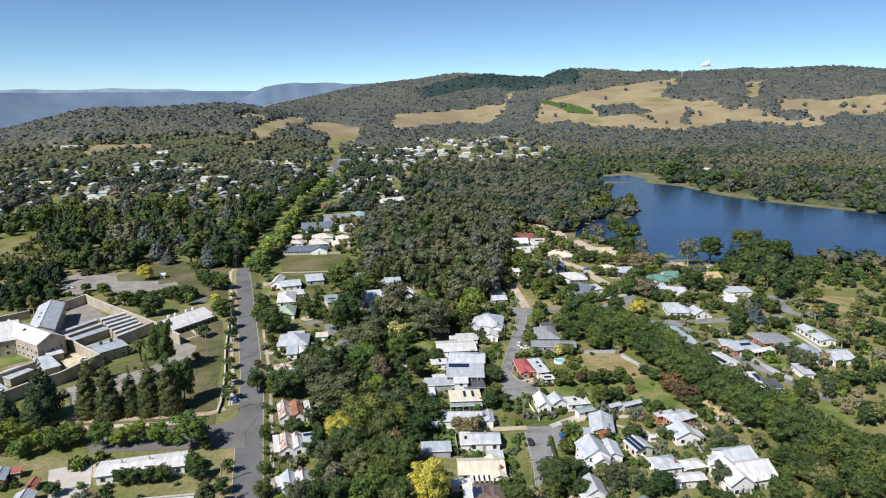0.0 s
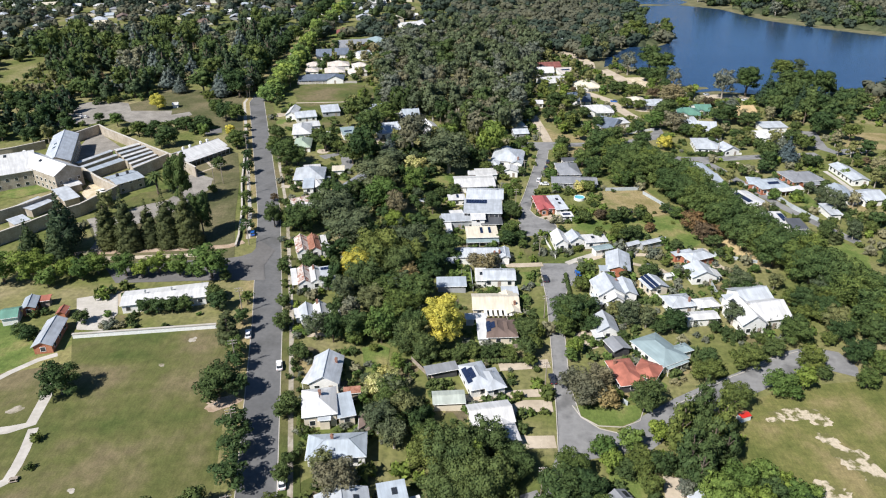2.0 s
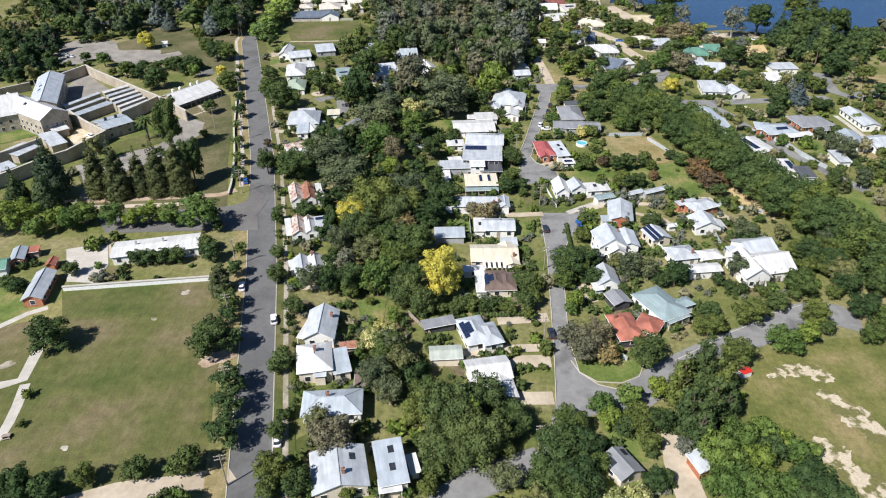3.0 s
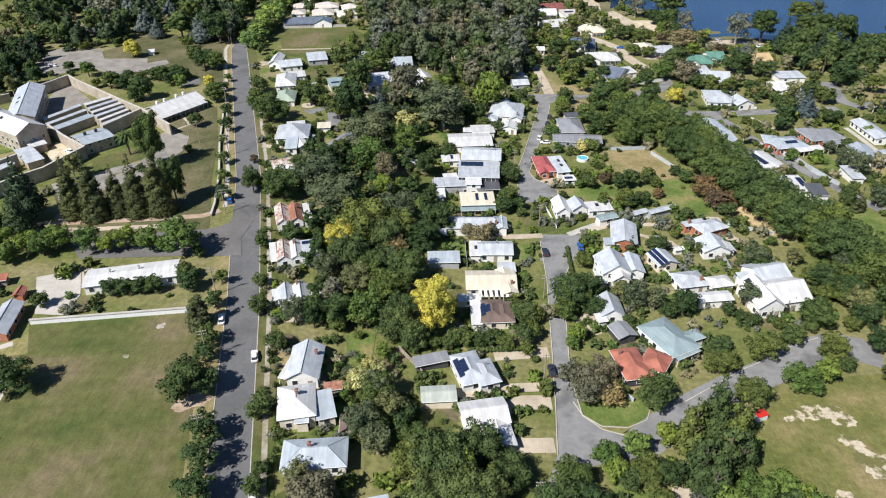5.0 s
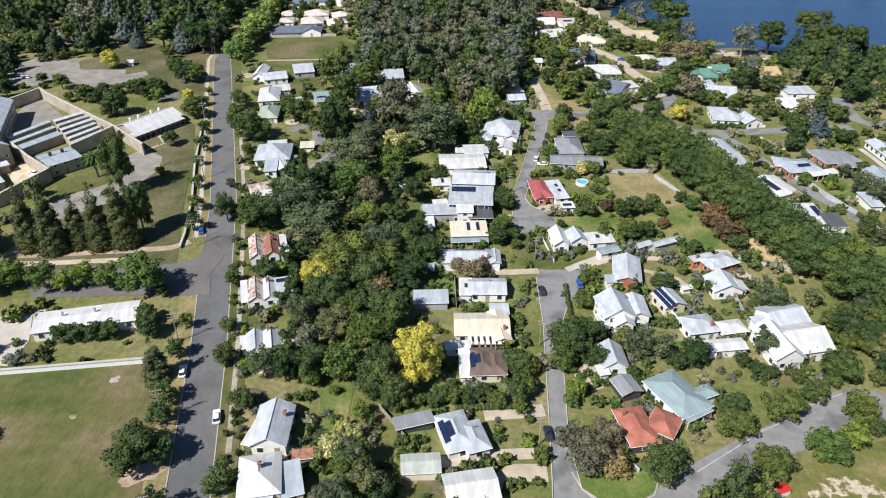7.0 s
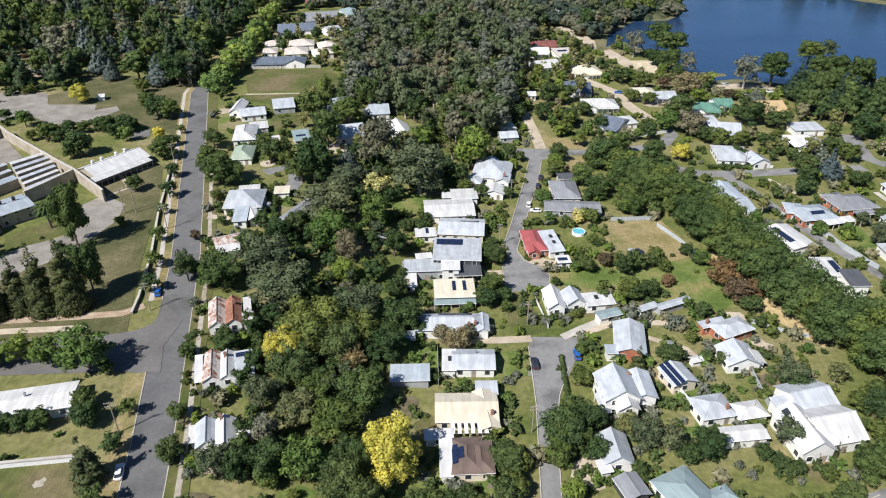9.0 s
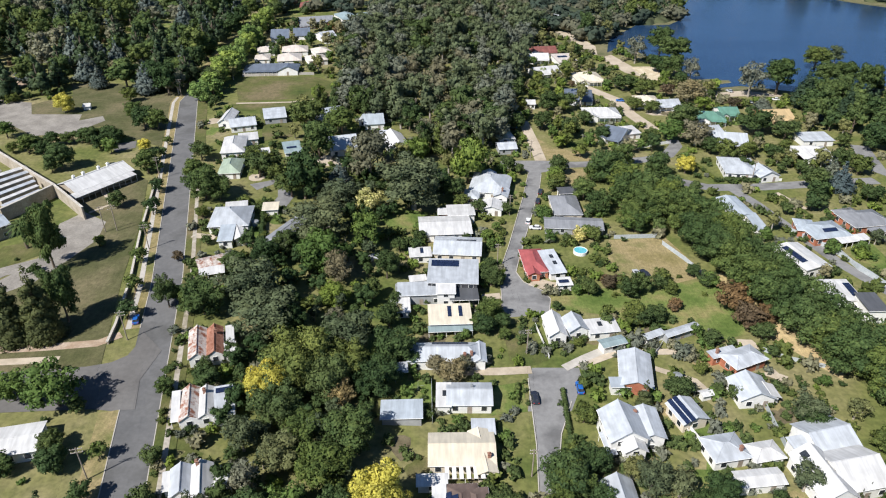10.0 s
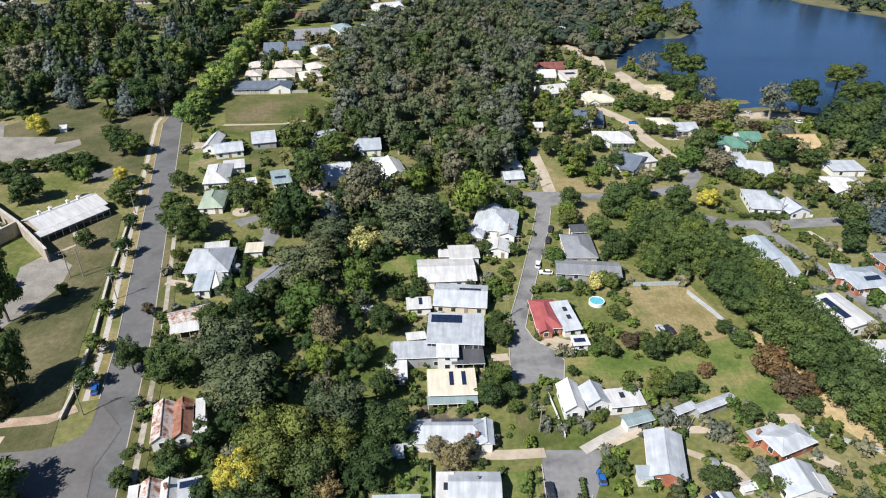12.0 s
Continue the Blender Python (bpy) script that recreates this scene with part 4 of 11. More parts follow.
def pergola(h, x, y, rot, w, d, z=2.75):
    """Broad pale slats with gaps between them, on two beams and posts, open below."""
    rel = h.matrix_basis.inverted() @ pose(x, y, h.location.z, 0, 0, rot)
    n = 6
    for i in range(n):
        u = -w / 2 + (i + 0.5) * w / n
        ob = part("slat", *box(u - w / n * 0.29, -d / 2, z, u + w / n * 0.29, d / 2, z + 0.1), WALL_WHITE, h)
        ob.matrix_local = rel
    for v in (-d / 2 + 0.2, d / 2 - 0.3):
        ob = part("beam", *box(-w / 2, v - 0.06, z - 0.2, w / 2, v + 0.06, z - 0.004), TIMBER, h)
        ob.matrix_local = rel
    for u in (-w / 2 + 0.1, 0, w / 2 - 0.1):
        ob = part("post", *box(u - 0.06, -d / 2 + 0.14, -0.6, u + 0.06, -d / 2 + 0.26, z - 0.2), WHITE_PAINT, h)
        ob.matrix_local = rel


def fence(x0, y0, x1, y1, high=1.5, mat=FENCE_GREY, label="grey steel sheet garden fence", panel=2.4, gap=0.03):
    n = max(int(math.hypot(x1 - x0, y1 - y0) // panel), 1)
    a = math.atan2(y1 - y0, x1 - x0)
    ln = math.hypot(x1 - x0, y1 - y0) / n
    ob = new("fence")
    ob.matrix_basis = Matrix.Translation((x0, y0, land(x0, y0))) @ Matrix.Rotation(a, 4, "Z")
    tagged(ob, label, "fence")
    for i in range(n):
        za = land(x0 + (x1 - x0) * i / n, y0 + (y1 - y0) * i / n) - land(x0, y0)
        zb = land(x0 + (x1 - x0) * (i + 1) / n, y0 + (y1 - y0) * (i + 1) / n) - land(x0, y0)
        v = [(i * ln + gap, s, (za if k == 0 else zb) + z) if k == 0 else ((i + 1) * ln - gap, s, zb + z) for k in (0, 1) for s in (-0.03, 0.03) for z in (-0.3, high)]
        part("panel", v, [(0, 1, 3, 2), (4, 6, 7, 5), (0, 4, 5, 1), (2, 3, 7, 6), (1, 5, 7, 3), (0, 2, 6, 4)], mat, ob)
        part("post", *box(i * ln - 0.05, -0.05, za - 0.3, i * ln + 0.05, 0.05, za + high + 0.06), mat, ob)


def power_pole(x, y, h=9.5, rot=0, arm=2.4):
    ob = new("power_pole")
    ob.matrix_basis = pose(x, y, land(x, y), 0, 0, rot)
    tagged(ob, "weathered timber power pole with a crossarm", "power pole")
    part("post", *tube((0, 0, -0.5), (0, 0, h), 0.17, 0.12, 8), TIMBER, ob)
    for z in (h - 0.35, h - 1.3):
        a = part("crossarm", *box(-arm / 2, -0.09, z - 0.07, arm / 2, -0.01 + 0.02, z + 0.07), TIMBER, ob)
        for i in (-1, -0.4, 0.4, 1):
            part("insulator", *tube((i * arm * 0.46, -0.04, z + 0.06), (i * arm * 0.46, -0.04, z + 0.26), 0.05, 0.035, 6), WHITE_PAINT, a)
    return Vector((x, y, land(x, y) + h - 0.1))


def wire(p, q, sag=0.7, side=(0.0,)):
    """Power cables hung between two pole heads."""
    d = Vector((q.y - p.y, p.x - q.x, 0)).normalized()
    for s in side:
        c = bpy.data.curves.new("power_cable", "CURVE")
        c.dimensions, c.bevel_depth, c.bevel_resolution = "3D", 0.008, 0
        sp = c.splines.new("POLY")
        n = 12
        sp.points.add(n)
        for i in range(n + 1):
            u = i / n
            k = p.lerp(q, u) + d * s - Vector((0, 0, sag * 4 * u * (1 - u)))
            sp.points[i].co = (*k, 1)
        c.materials.append(RUBBER)
        tagged(new("power_cable", c), "thin dark power cable strung between poles", "cable")


def loft(rings):
    n = len(rings[0])
    v = [p for r in rings for p in r]
    f = [(k * n + i, k * n + (i + 1) % n, (k + 1) * n + (i + 1) % n, (k + 1) * n + i) for k in range(len(rings) - 1) for i in range(n)]
    return v, f + [tuple(range(n))[::-1], tuple(range((len(rings) - 1) * n, len(rings) * n))]


def car(x, y, rot, mat, label, long=4.5, wide=1.8, high=1.48, group=""):
    ob = new("car")
    ob.matrix_basis = pose(x, y, land(x, y) + 0.06, 0, 0, rot)
    tagged(ob, label, "car", group)
    L, w = long / 2, wide / 2

    def ring(z, front, rear, half):
        k = 0.25
        return [(-half + k, rear, z), (half - k, rear, z), (half, rear + k, z), (half, front - k, z), (half - k, front, z), (-half + k, front, z), (-half, front - k, z), (-half, rear + k, z)]

    part("body", *loft([ring(0.25, L - 0.1, -L + 0.1, w - 0.06), ring(0.55, L, -L, w), ring(0.85, L - 0.06, -L + 0.04, w - 0.02), ring(0.95, L - 0.3, -L + 0.12, w - 0.08)]), mat, ob)
    low, top = ring(0.94, L - 1.25, -L + 0.3, w - 0.12), ring(high - 0.06, L - 1.95, -L + 0.85, w - 0.3)
    for name, corners in (("rear_window", (7, 0, 1)), ("side_window", (1, 2, 3)), ("windscreen", (3, 4, 5)), ("side_window", (5, 6, 7))):
        part(name, [low[i] for i in corners] + [top[i] for i in corners], [(0, 1, 4, 3), (1, 2, 5, 4)], GLASS, ob, "dark car glass")
    part("roof", *loft([ring(high - 0.06, L - 1.93, -L + 0.83, w - 0.28), ring(high, L - 2.05, -L + 0.95, w - 0.36)]), mat, ob)
    for sx in (-1, 1):
        for sy in (-1, 1):
            part("wheel", *tube((sx * (w - 0.2), sy * (L - 0.85), 0.31), (sx * (w + 0.01), sy * (L - 0.85), 0.31), 0.32, 0.32, 12), RUBBER, ob)
        part("headlight", *box(sx * (w - 0.35) - 0.18, L - 0.08, 0.62, sx * (w - 0.35) + 0.18, L + 0.005, 0.76), WHITE_PAINT, ob)
        part("tail_light", *box(sx * (w - 0.3) - 0.15, -L - 0.005, 0.66, sx * (w - 0.3) + 0.15, -L + 0.06, 0.82), CAR_RED, ob)


def stone_wall(x0, y0, x1, y1, high=5.0, thick=0.6, label="high granite prison wall with a pale coping", name="stone_wall", mat=STONE, cap=STONE_PALE):
    ln = math.hypot(x1 - x0, y1 - y0)
    ob = new(name)
    ob.matrix_basis = Matrix.Translation((x0, y0, land(x0, y0))) @ Matrix.Rotation(math.atan2(y1 - y0, x1 - x0), 4, "Z")
    tagged(ob, label, "wall")
    part("wall_body", *box(-thick / 2, -thick / 2, -1, ln + thick / 2, thick / 2, high), mat, ob)
    part("coping", *box(-thick / 2 - 0.1, -thick / 2 - 0.12, high, ln + thick / 2 + 0.1, thick / 2 + 0.12, high + 0.25), cap, ob)


# ---- ground, roads, water ----
SANDS = [(90.6, 133.6, 6.5, 2.4, 0.1), (96.0, 131.6, 3.2, 2.6, -0.5), (84.6, 131.3, 2.4, 1.2, -0.1), (94.6, 124.6, 2.8, 2.0, -0.6), (97.8, 117.4, 5.2, 4.0, -0.5), (99.5, 112.0, 3.2, 2.6, 0.3), (86.0, 106.5, 6.0, 4.2, 0.3), (88.5, 98.5, 7.0, 4.6, 0.2)]
terrain()
MAIN = [(0.9, -120.0), (-39.9, 93.3), (-55.2, 173.3), (-72.5, 251.9), (-119.1, 422.4), (-123.0, 520.0), (-123.0, 640.0), (-122.0, 845.0), (-131.0, 1040.0), (-166.0, 1340.0), (-215.0, 1650.0)]
draped('road', paving(ribbon(MAIN, 4.6)), ASPHALT, 0.03, 'grey worn asphalt main road', 'road')
for y0, y1 in ((-110, 197), (229, 640)):
    side = along(MAIN, y0, y1)
    draped('verge', ribbon(offset(side, 6.8), 2.3), DRY, 0.0, 'dry grass verge beside the main road', 'verge', 0.12)
    draped('kerb', ribbon(offset(side, 4.5), 0.1), CONCRETE, 0.0, 'pale concrete kerb beside the road', 'kerb', 0.14)
for y0, y1 in ((-110, 338), (346, 640)):
    side = along(MAIN, y0, y1)
    draped('verge', ribbon(offset(side, -7.0), 2.5), PARK, 0.0, 'grass verge beside the main road', 'verge', 0.12)
    draped('kerb', ribbon(offset(side, -4.5), 0.1), CONCRETE, 0.0, 'pale concrete kerb beside the road', 'kerb', 0.14)
draped('footpath', ribbon(offset(along(MAIN, 229, 430), 7.6), 0.75), CONCRETE, 0.1, 'pale concrete footpath along the road', 'path', 0.06)
draped('footpath', ribbon(offset(along(MAIN, -110, 335), -7.3), 0.65), WORN_PATH, 0.1, 'dusty worn footpath beside the road', 'path', 0.06)
draped('road', paving([(-121.5, 207.9), (-93.5, 210.1), (-79.4, 211.7), (-73.9, 213.3), (-70.7, 216.1), (-70.0, 220.3), (-70.6, 226.5), (-62.6, 218.3), (-64.0, 206.6), (-61.4, 196.5), (-66.6, 195.6), (-71.5, 196.3), (-111.2, 194.4)]), ASPHALT_DARK, 0.104, 'darker side road joining the main road', 'road')
draped('path', ribbon([(-150, 213.9), (-129.1, 216.4), (-110.5, 218.0), (-92.0, 219.8), (-80.7, 221.3), (-75.9, 225.0)], 1.5), REDDIRT, 0.11, 'reddish dirt path along the side road', 'path')
draped('path', ribbon([(-134, 212.0), (-117.5, 212.2), (-104.9, 213.4), (-88.0, 214.6)], 1.3), GRAVEL, 0.115, 'pale gravel edge of the side road', 'path')
draped('driveway', paving(ribbon([(-126.6, 216.0), (-130.0, 225.7), (-136.5, 237.5), (-143.4, 246.6)], 1.8)), COURT, 0.108, 'pale gravel drive between the cypresses', 'driveway')
draped('road', paving([(35.9, 216.1), (48.6, 216.0), (48.5, 210.5), (43.8, 199.8), (33.0, 199.8)]), ASPHALT_PALE, 0.0251, 'grey asphalt turning area of the street', 'road')
draped('road', paving([(34.7, 213.7), (45.5, 212.4), (44.4, 203.1), (40.1, 192.2), (37.2, 179.1), (36.3, 167.1), (34.1, 146.3), (34.8, 132.9), (38.9, 128.4), (44.2, 126.4), (47.1, 126.8), (45.5, 120.1), (35.7, 118.3), (28.7, 116.6), (26.2, 108.9), (22.0, 101.1), (17.7, 100.8), (21.6, 107.3), (24.3, 113.9), (27.2, 121.1), (28.8, 135.1), (30.8, 156.3), (33.7, 188.9)]), ASPHALT_PALE, 0.0268, 'grey asphalt street with worn patches', 'road')
draped('road', paving([(30.0, 238.4), (44.1, 240.4), (45.6, 248.0), (44.0, 252.4), (38.3, 257.5), (36.5, 263.3), (38.1, 270.4), (47.1, 305.4), (52.4, 326.0), (55.4, 342.3), (62.5, 344.8), (64.2, 355.1), (39.8, 355.1), (34.8, 349.9), (47.2, 348.8), (49.8, 342.3), (44.6, 317.4), (35.8, 281.0), (31.8, 266.1), (31.0, 258.0)]), ASPHALT_PALE, 0.0285, 'grey asphalt cul-de-sac street', 'road')
draped('road', paving(ribbon([(59.8, 349.4), (82.0, 351.4), (105.3, 356.2), (114.9, 360.6), (122.2, 372.0), (122.6, 379.3)], 3.0)), ASPHALT_PALE, 0.0302, 'side street bending past the trees', 'road')
draped('road', paving(ribbon([(37.1, 349.4), (57.0, 350.5), (81.9, 350.8)], 3.0)), ASPHALT_PALE, 0.0319, 'cross street between two bends', 'road')
draped('lawn', clearing([(58.5, 381.9), (63.9, 372.6), (70.1, 369.8), (81.8, 365.6), (80.1, 354.6), (58.1, 354.8)]), DRY, 0.0336, 'bare straw-coloured verge by the corner', 'lawn')
draped('lawn', clearing([(66.1, 345.5), (77.6, 346.6), (70.8, 331.2), (65.6, 325.9), (64.5, 332.9)]), DRY, 0.0353, 'dry bare ground behind a fence', 'lawn')
draped('lawn', clearing([(34.1, 137.4), (39.0, 136.9), (48.1, 137.6), (52.2, 137.3), (49.8, 132.0), (44.9, 129.6), (38.9, 129.9), (35.2, 133.3)]), LAWN, 0.037, 'green corner lawn within the bend', 'lawn')
draped('kerb', ribbon([(33.4, 137.4), (34.9, 133.0), (38.8, 129.5), (44.8, 129.0), (49.8, 131.4), (52.5, 137.0)], 0.11), CONCRETE, 0.0387, 'pale concrete kerb of the bend', 'kerb', 0.16)
draped('road', paving(ribbon([(111.4, 332.7), (122.2, 326.8), (143.7, 327.2), (166.5, 329.9), (194.1, 332.7)], 3.2)), ASPHALT_PALE, 0.0404, 'asphalt cross street', 'road')
draped('road', paving(ribbon([(131.0, 324.8), (135.3, 312.2), (138.3, 298.2), (142.1, 282.3), (146.0, 266.4), (150.8, 254.5), (155.5, 242.3), (160.3, 231.8)], 2.3)), ASPHALT_PALE, 0.0421, 'narrow asphalt lane beside the avenue', 'road')
draped('lawn', clearing([(143.5, 240.0), (151.3, 236.2), (159.6, 224.1), (150.4, 203.0), (143.5, 215.0), (140.5, 228.3)]), LAWN, 0.0438, 'green grass below the lane', 'lawn')
draped('lawn', clearing([(215.8, 359.9), (234.3, 369.2), (254.2, 366.1), (238.2, 338.5), (212.7, 343.9)]), DRY, 0.0455, 'bare dry ground near the lake', 'lawn')
draped('driveway', paving(ribbon([(185.7, 308.7), (186.3, 298.2), (186.3, 283.2)], 1.2)), CONCRETE, 0.0472, 'pale concrete driveway', 'driveway')
draped('lawn', clearing([(156.1, 283.2), (163.5, 282.2), (163.1, 266.3), (157.7, 264.0), (151.4, 271.0)]), LAWN, 0.0489, 'green back garden lawn', 'lawn')
draped('road', paving(ribbon([(104.9, 599.4), (110.7, 575.8), (123.2, 527.5), (131.9, 492.5), (144.7, 479.9)], 5.5)), GRAVEL, 0.0506, 'pale gravel lakeside track', 'road')
draped('road', paving(ribbon([(93.7, 466.7), (109.1, 439.5), (111.6, 415.5), (118.0, 390.8)], 3.6)), GRAVEL, 0.0523, 'pale gravel street', 'road')
draped('road', paving([(133.5, 503.3), (152.0, 504.0), (143.8, 473.7), (136.2, 474.7)]), SAND, 0.056, 'pale sandy parking by the lake', 'car park')
draped('road', paving(ribbon([(165.3, 448.4), (184.1, 450.2), (207.5, 448.5)], 6)), GRAVEL, 0.054, 'gravel car park by the lake', 'road')
draped('road', paving(ribbon([(47.0, 124.3), (54.4, 130.3), (63.8, 136.5), (73.7, 142.0), (84.1, 147.1), (92.9, 152.1), (101.5, 156.8), (108.5, 159.0), (112.6, 157.6), (113.2, 153.8), (111.6, 150.6)], 4.4)), ASPHALT_PALE, 0.0557, 'grey asphalt street along the park', 'road')
draped('kerb', ribbon([(60.8, 137.4), (71.2, 143.8), (78.8, 148.6), (88.0, 153.0), (95.4, 157.6), (104.0, 161.0)], 0.11), CONCRETE, 0.0574, 'pale concrete kerb of the street', 'kerb', 0.16)
draped('road', paving(ribbon([(-0.6, 92.1), (5.4, 98.0), (14.1, 101.9), (21.9, 104.9)], 4.0)), ASPHALT_PALE, 0.0591, 'asphalt street at the bend', 'road')
draped('road', paving(ribbon([(207.5, 371.5), (200.5, 344.0), (205.0, 335.5), (224.4, 339.5)], 4.0)), ASPHALT_PALE, 0.0608, 'grey street behind the houses', 'road')
draped('road', paving(ribbon([(-61.5, 318.9), (-51.7, 327.1), (-47.6, 312.3), (-48.8, 304.8)], 3.0)), ASPHALT_PALE, 0.0625, 'short driveway behind the houses', 'road')
draped('lawn', clearing([(-109.9, 163.1), (-68.7, 168.2), (-59.8, 150.8), (-46.6, 101.2), (-56.0, 93.8), (-76.7, 89.1), (-96.9, 89.1), (-134.4, 145.6)]), PARK, 0.0642, 'mown park lawn with dry patches', 'lawn')
for x, y, r in ((-79.0, 149.2, 0.9), (-74.3, 161.3, 1.4), (-82.2, 104.2, 1.0), (-109.4, 130.7, 2.0)):
    draped('bare_ground', blob(x, y, r, r * 0.7, x, 16), WORN_PATH, 0.075, 'small worn sandy spot in the lawn', 'bare ground')
draped('bare_ground', blob(-57.6, 133.6, 4.4, 2.6, 0.4, 24), REDDIRT, 0.16, 'reddish bare dirt under a tree', 'bare ground')
draped('lawn', clearing([(-147.7, 172.6), (-112.4, 166.6), (-104.7, 150.4), (-129.9, 143.3)]), LAWN, 0.0659, 'green lawn beside the pavilion', 'lawn')
draped('path', ribbon([(-124.1, 138.7), (-119.4, 146.1), (-114.7, 151.7), (-110.5, 154.3)], 1.0), CONCRETE, 0.0676, 'pale concrete park path', 'path')
draped('path', ribbon([(-114.3, 122.2), (-106.9, 123.5), (-102.6, 125.6), (-104.1, 135.3), (-107.4, 148.0)], 1.4), CONCRETE, 0.0693, 'pale concrete park path', 'path')
draped('path', ribbon([(-101.1, 124.0), (-99.2, 116.6), (-98.3, 111.4), (-98.0, 107.2), (-100.3, 104.8)], 1.2), CONCRETE, 0.071, 'pale concrete park path', 'path')
draped('path', ribbon([(-76.7, 89.1), (-67.0, 92.8), (-56.4, 94.9), (-46.8, 97.5), (-44.9, 99.1)], 2.4), GRAVEL, 0.0727, 'pinkish gravel track at the park edge', 'path')
draped('lawn', clearing([(76.8, 137.0), (90.1, 142.6), (105.4, 146.0), (116.7, 147.2), (139.1, 143.5), (113.2, 85.8), (68.7, 85.9), (67.6, 113.8)]), RESERVE, 0.0744, 'rough green grass of the reserve', 'lawn')
for x, y, rx, ry, turn in SANDS:
    draped('bare_ground', clearing(blob(x, y, rx, ry, turn, 34)), BARE, 0.085 + 0.004 * (SANDS.index((x, y, rx, ry, turn)) % 5), 'patchy pale sand and thin grass', 'bare ground')
draped('lawn', clearing([(71.5, 284.2), (92.0, 285.8), (98.7, 260.5), (87.5, 256.5), (66.8, 264.6)]), DRY, 0.0761, 'dry mown lawn behind the hedge', 'lawn')
draped('lawn', clearing([(46.2, 251.6), (75.8, 255.3), (99.3, 257.8), (106.3, 247.8), (99.9, 230.2), (88.3, 226.3), (73.2, 236.6), (44.9, 243.3)]), LAWN, 0.0778, 'green sloping grass below the gardens', 'lawn')
draped('lawn', clearing([(101.7, 261.8), (107.0, 264.5), (115.8, 241.9), (125.6, 225.2), (116.6, 210.2), (109.7, 221.5), (104.7, 228.2), (102.7, 243.1)]), STRAW, 0.0795, 'straw-coloured grass along the avenue', 'lawn')
draped('lawn', clearing([(-11.2, 299.5), (-4.0, 307.8), (7.9, 305.2), (4.2, 293.9), (-4.9, 289.5)]), LAWN, 0.0812, 'small green garden lawn', 'lawn')
draped('lawn', clearing([(-12.6, 230.1), (1.4, 233.1), (3.5, 215.3), (1.4, 205.5), (-9.6, 204.9)]), LAWN, 0.0829, 'green back garden lawn', 'lawn')
draped('lawn', clearing([(-0.1, 210.1), (10.1, 211.5), (10.1, 202.9), (0.4, 202.1)]), LAWN, 0.0846, 'green back garden lawn', 'lawn')
draped('lawn', clearing([(29.6, 234.6), (36.4, 236.7), (40.9, 219.1), (35.2, 216.4), (30.2, 219.1)]), PARK, 0.0863, 'worn grass between two street ends', 'lawn')
draped('lawn', clearing([(-103.4, 455.5), (-98.9, 467.2), (-57.3, 467.3), (-41.5, 451.7), (-41.6, 429.9), (-93.1, 422.6)]), PARK, 0.088, 'green mown paddock', 'lawn')
draped('path', ribbon([(-93.6, 419.4), (-65.2, 421.2), (-50.2, 430.7)], 1.0), GRAVEL, 0.0897, 'pale gravel strip beside the paddock', 'path')
draped('lawn', clearing([(-116.6, 201.5), (-145.3, 245.4), (-120.9, 246.7), (-109.0, 261.0), (-107.1, 290.1), (-129.8, 309.7), (-110.8, 330.2), (-104.9, 324.8), (-94.0, 287.1), (-86.2, 251.0), (-76.5, 213.8), (-73.2, 201.1)]), OLIVE, 0.0914, 'mown lawn of the old hospital', 'lawn')
draped('lawn', clearing([(-217.9, 393.5), (-197.2, 385.7), (-174.8, 373.1), (-147.1, 387.7), (-125.9, 367.3), (-109.1, 359.1), (-121.9, 405.2), (-132.0, 441.9), (-170.8, 452.3), (-186.8, 432.4), (-208.2, 405.6)]), OLIVE, 0.0931, 'rough grass behind the hospital', 'lawn')
draped('court', clearing([(-135.8, 363.2), (-125.4, 367.2), (-122.9, 359.2), (-129.5, 354.1)]), ASPHALT_DARK, 0.0948, 'small asphalt court behind the hospital', 'yard')
draped('court', clearing([(-219.3, 395.9), (-204.6, 399.0), (-192.8, 403.0), (-166.1, 402.9), (-163.5, 394.0), (-154.6, 400.4), (-150.8, 393.9), (-158.6, 377.3), (-175.2, 373.8), (-193.1, 387.9), (-210.2, 380.5)]), COURT, 0.0965, 'pale bare gravel yard', 'yard')
draped('path', ribbon([(-129.4, 308.8), (-119.9, 316.6), (-109.0, 324.3)], 0.7), GRAVEL, 0.0982, 'gravel path along the hospital verandah', 'path')
draped('path', ribbon([(-119.4, 316.6), (-111.2, 303.9), (-116.2, 297.1)], 0.7), GRAVEL, 0.0999, 'pale path across the hospital lawn', 'path')
draped('court', clearing([(-123.0, 288.6), (-118.0, 297.6), (-107.1, 290.1), (-104.8, 277.2), (-108.4, 264.4), (-113.0, 251.2), (-119.7, 244.6), (-131.4, 231.2), (-140.3, 245.3), (-123.9, 252.3), (-118.9, 262.8), (-118.6, 275.4)]), COURT, 0.1016, 'pale bare gravel court', 'forecourt')
draped('driveway', paving(ribbon([(-110.9, 266.3), (-117.0, 262.8), (-125.5, 257.3), (-130.7, 250.3), (-130.0, 232.9), (-128.3, 219.4)], 3.0)), COURT, 0.1033, 'pale drive curving below the prison', 'driveway')
draped('lawn', clearing([(-137.0, 262.9), (-133.9, 272.9), (-121.3, 278.3), (-116.9, 272.8), (-118.7, 267.5), (-127.5, 259.5), (-132.7, 255.1)]), PARK, 0.105, 'grass below the prison wall', 'lawn')
draped('lawn', clearing([(-96.0, 417.8), (-63.7, 420.6), (-51.3, 428.8), (-50.6, 419.3), (-62.9, 409.3), (-56.0, 374.1), (-68.2, 366.6), (-78.8, 408.8), (-92.2, 407.2)]), PARK, 0.1067, 'green grass behind the cottages', 'lawn')
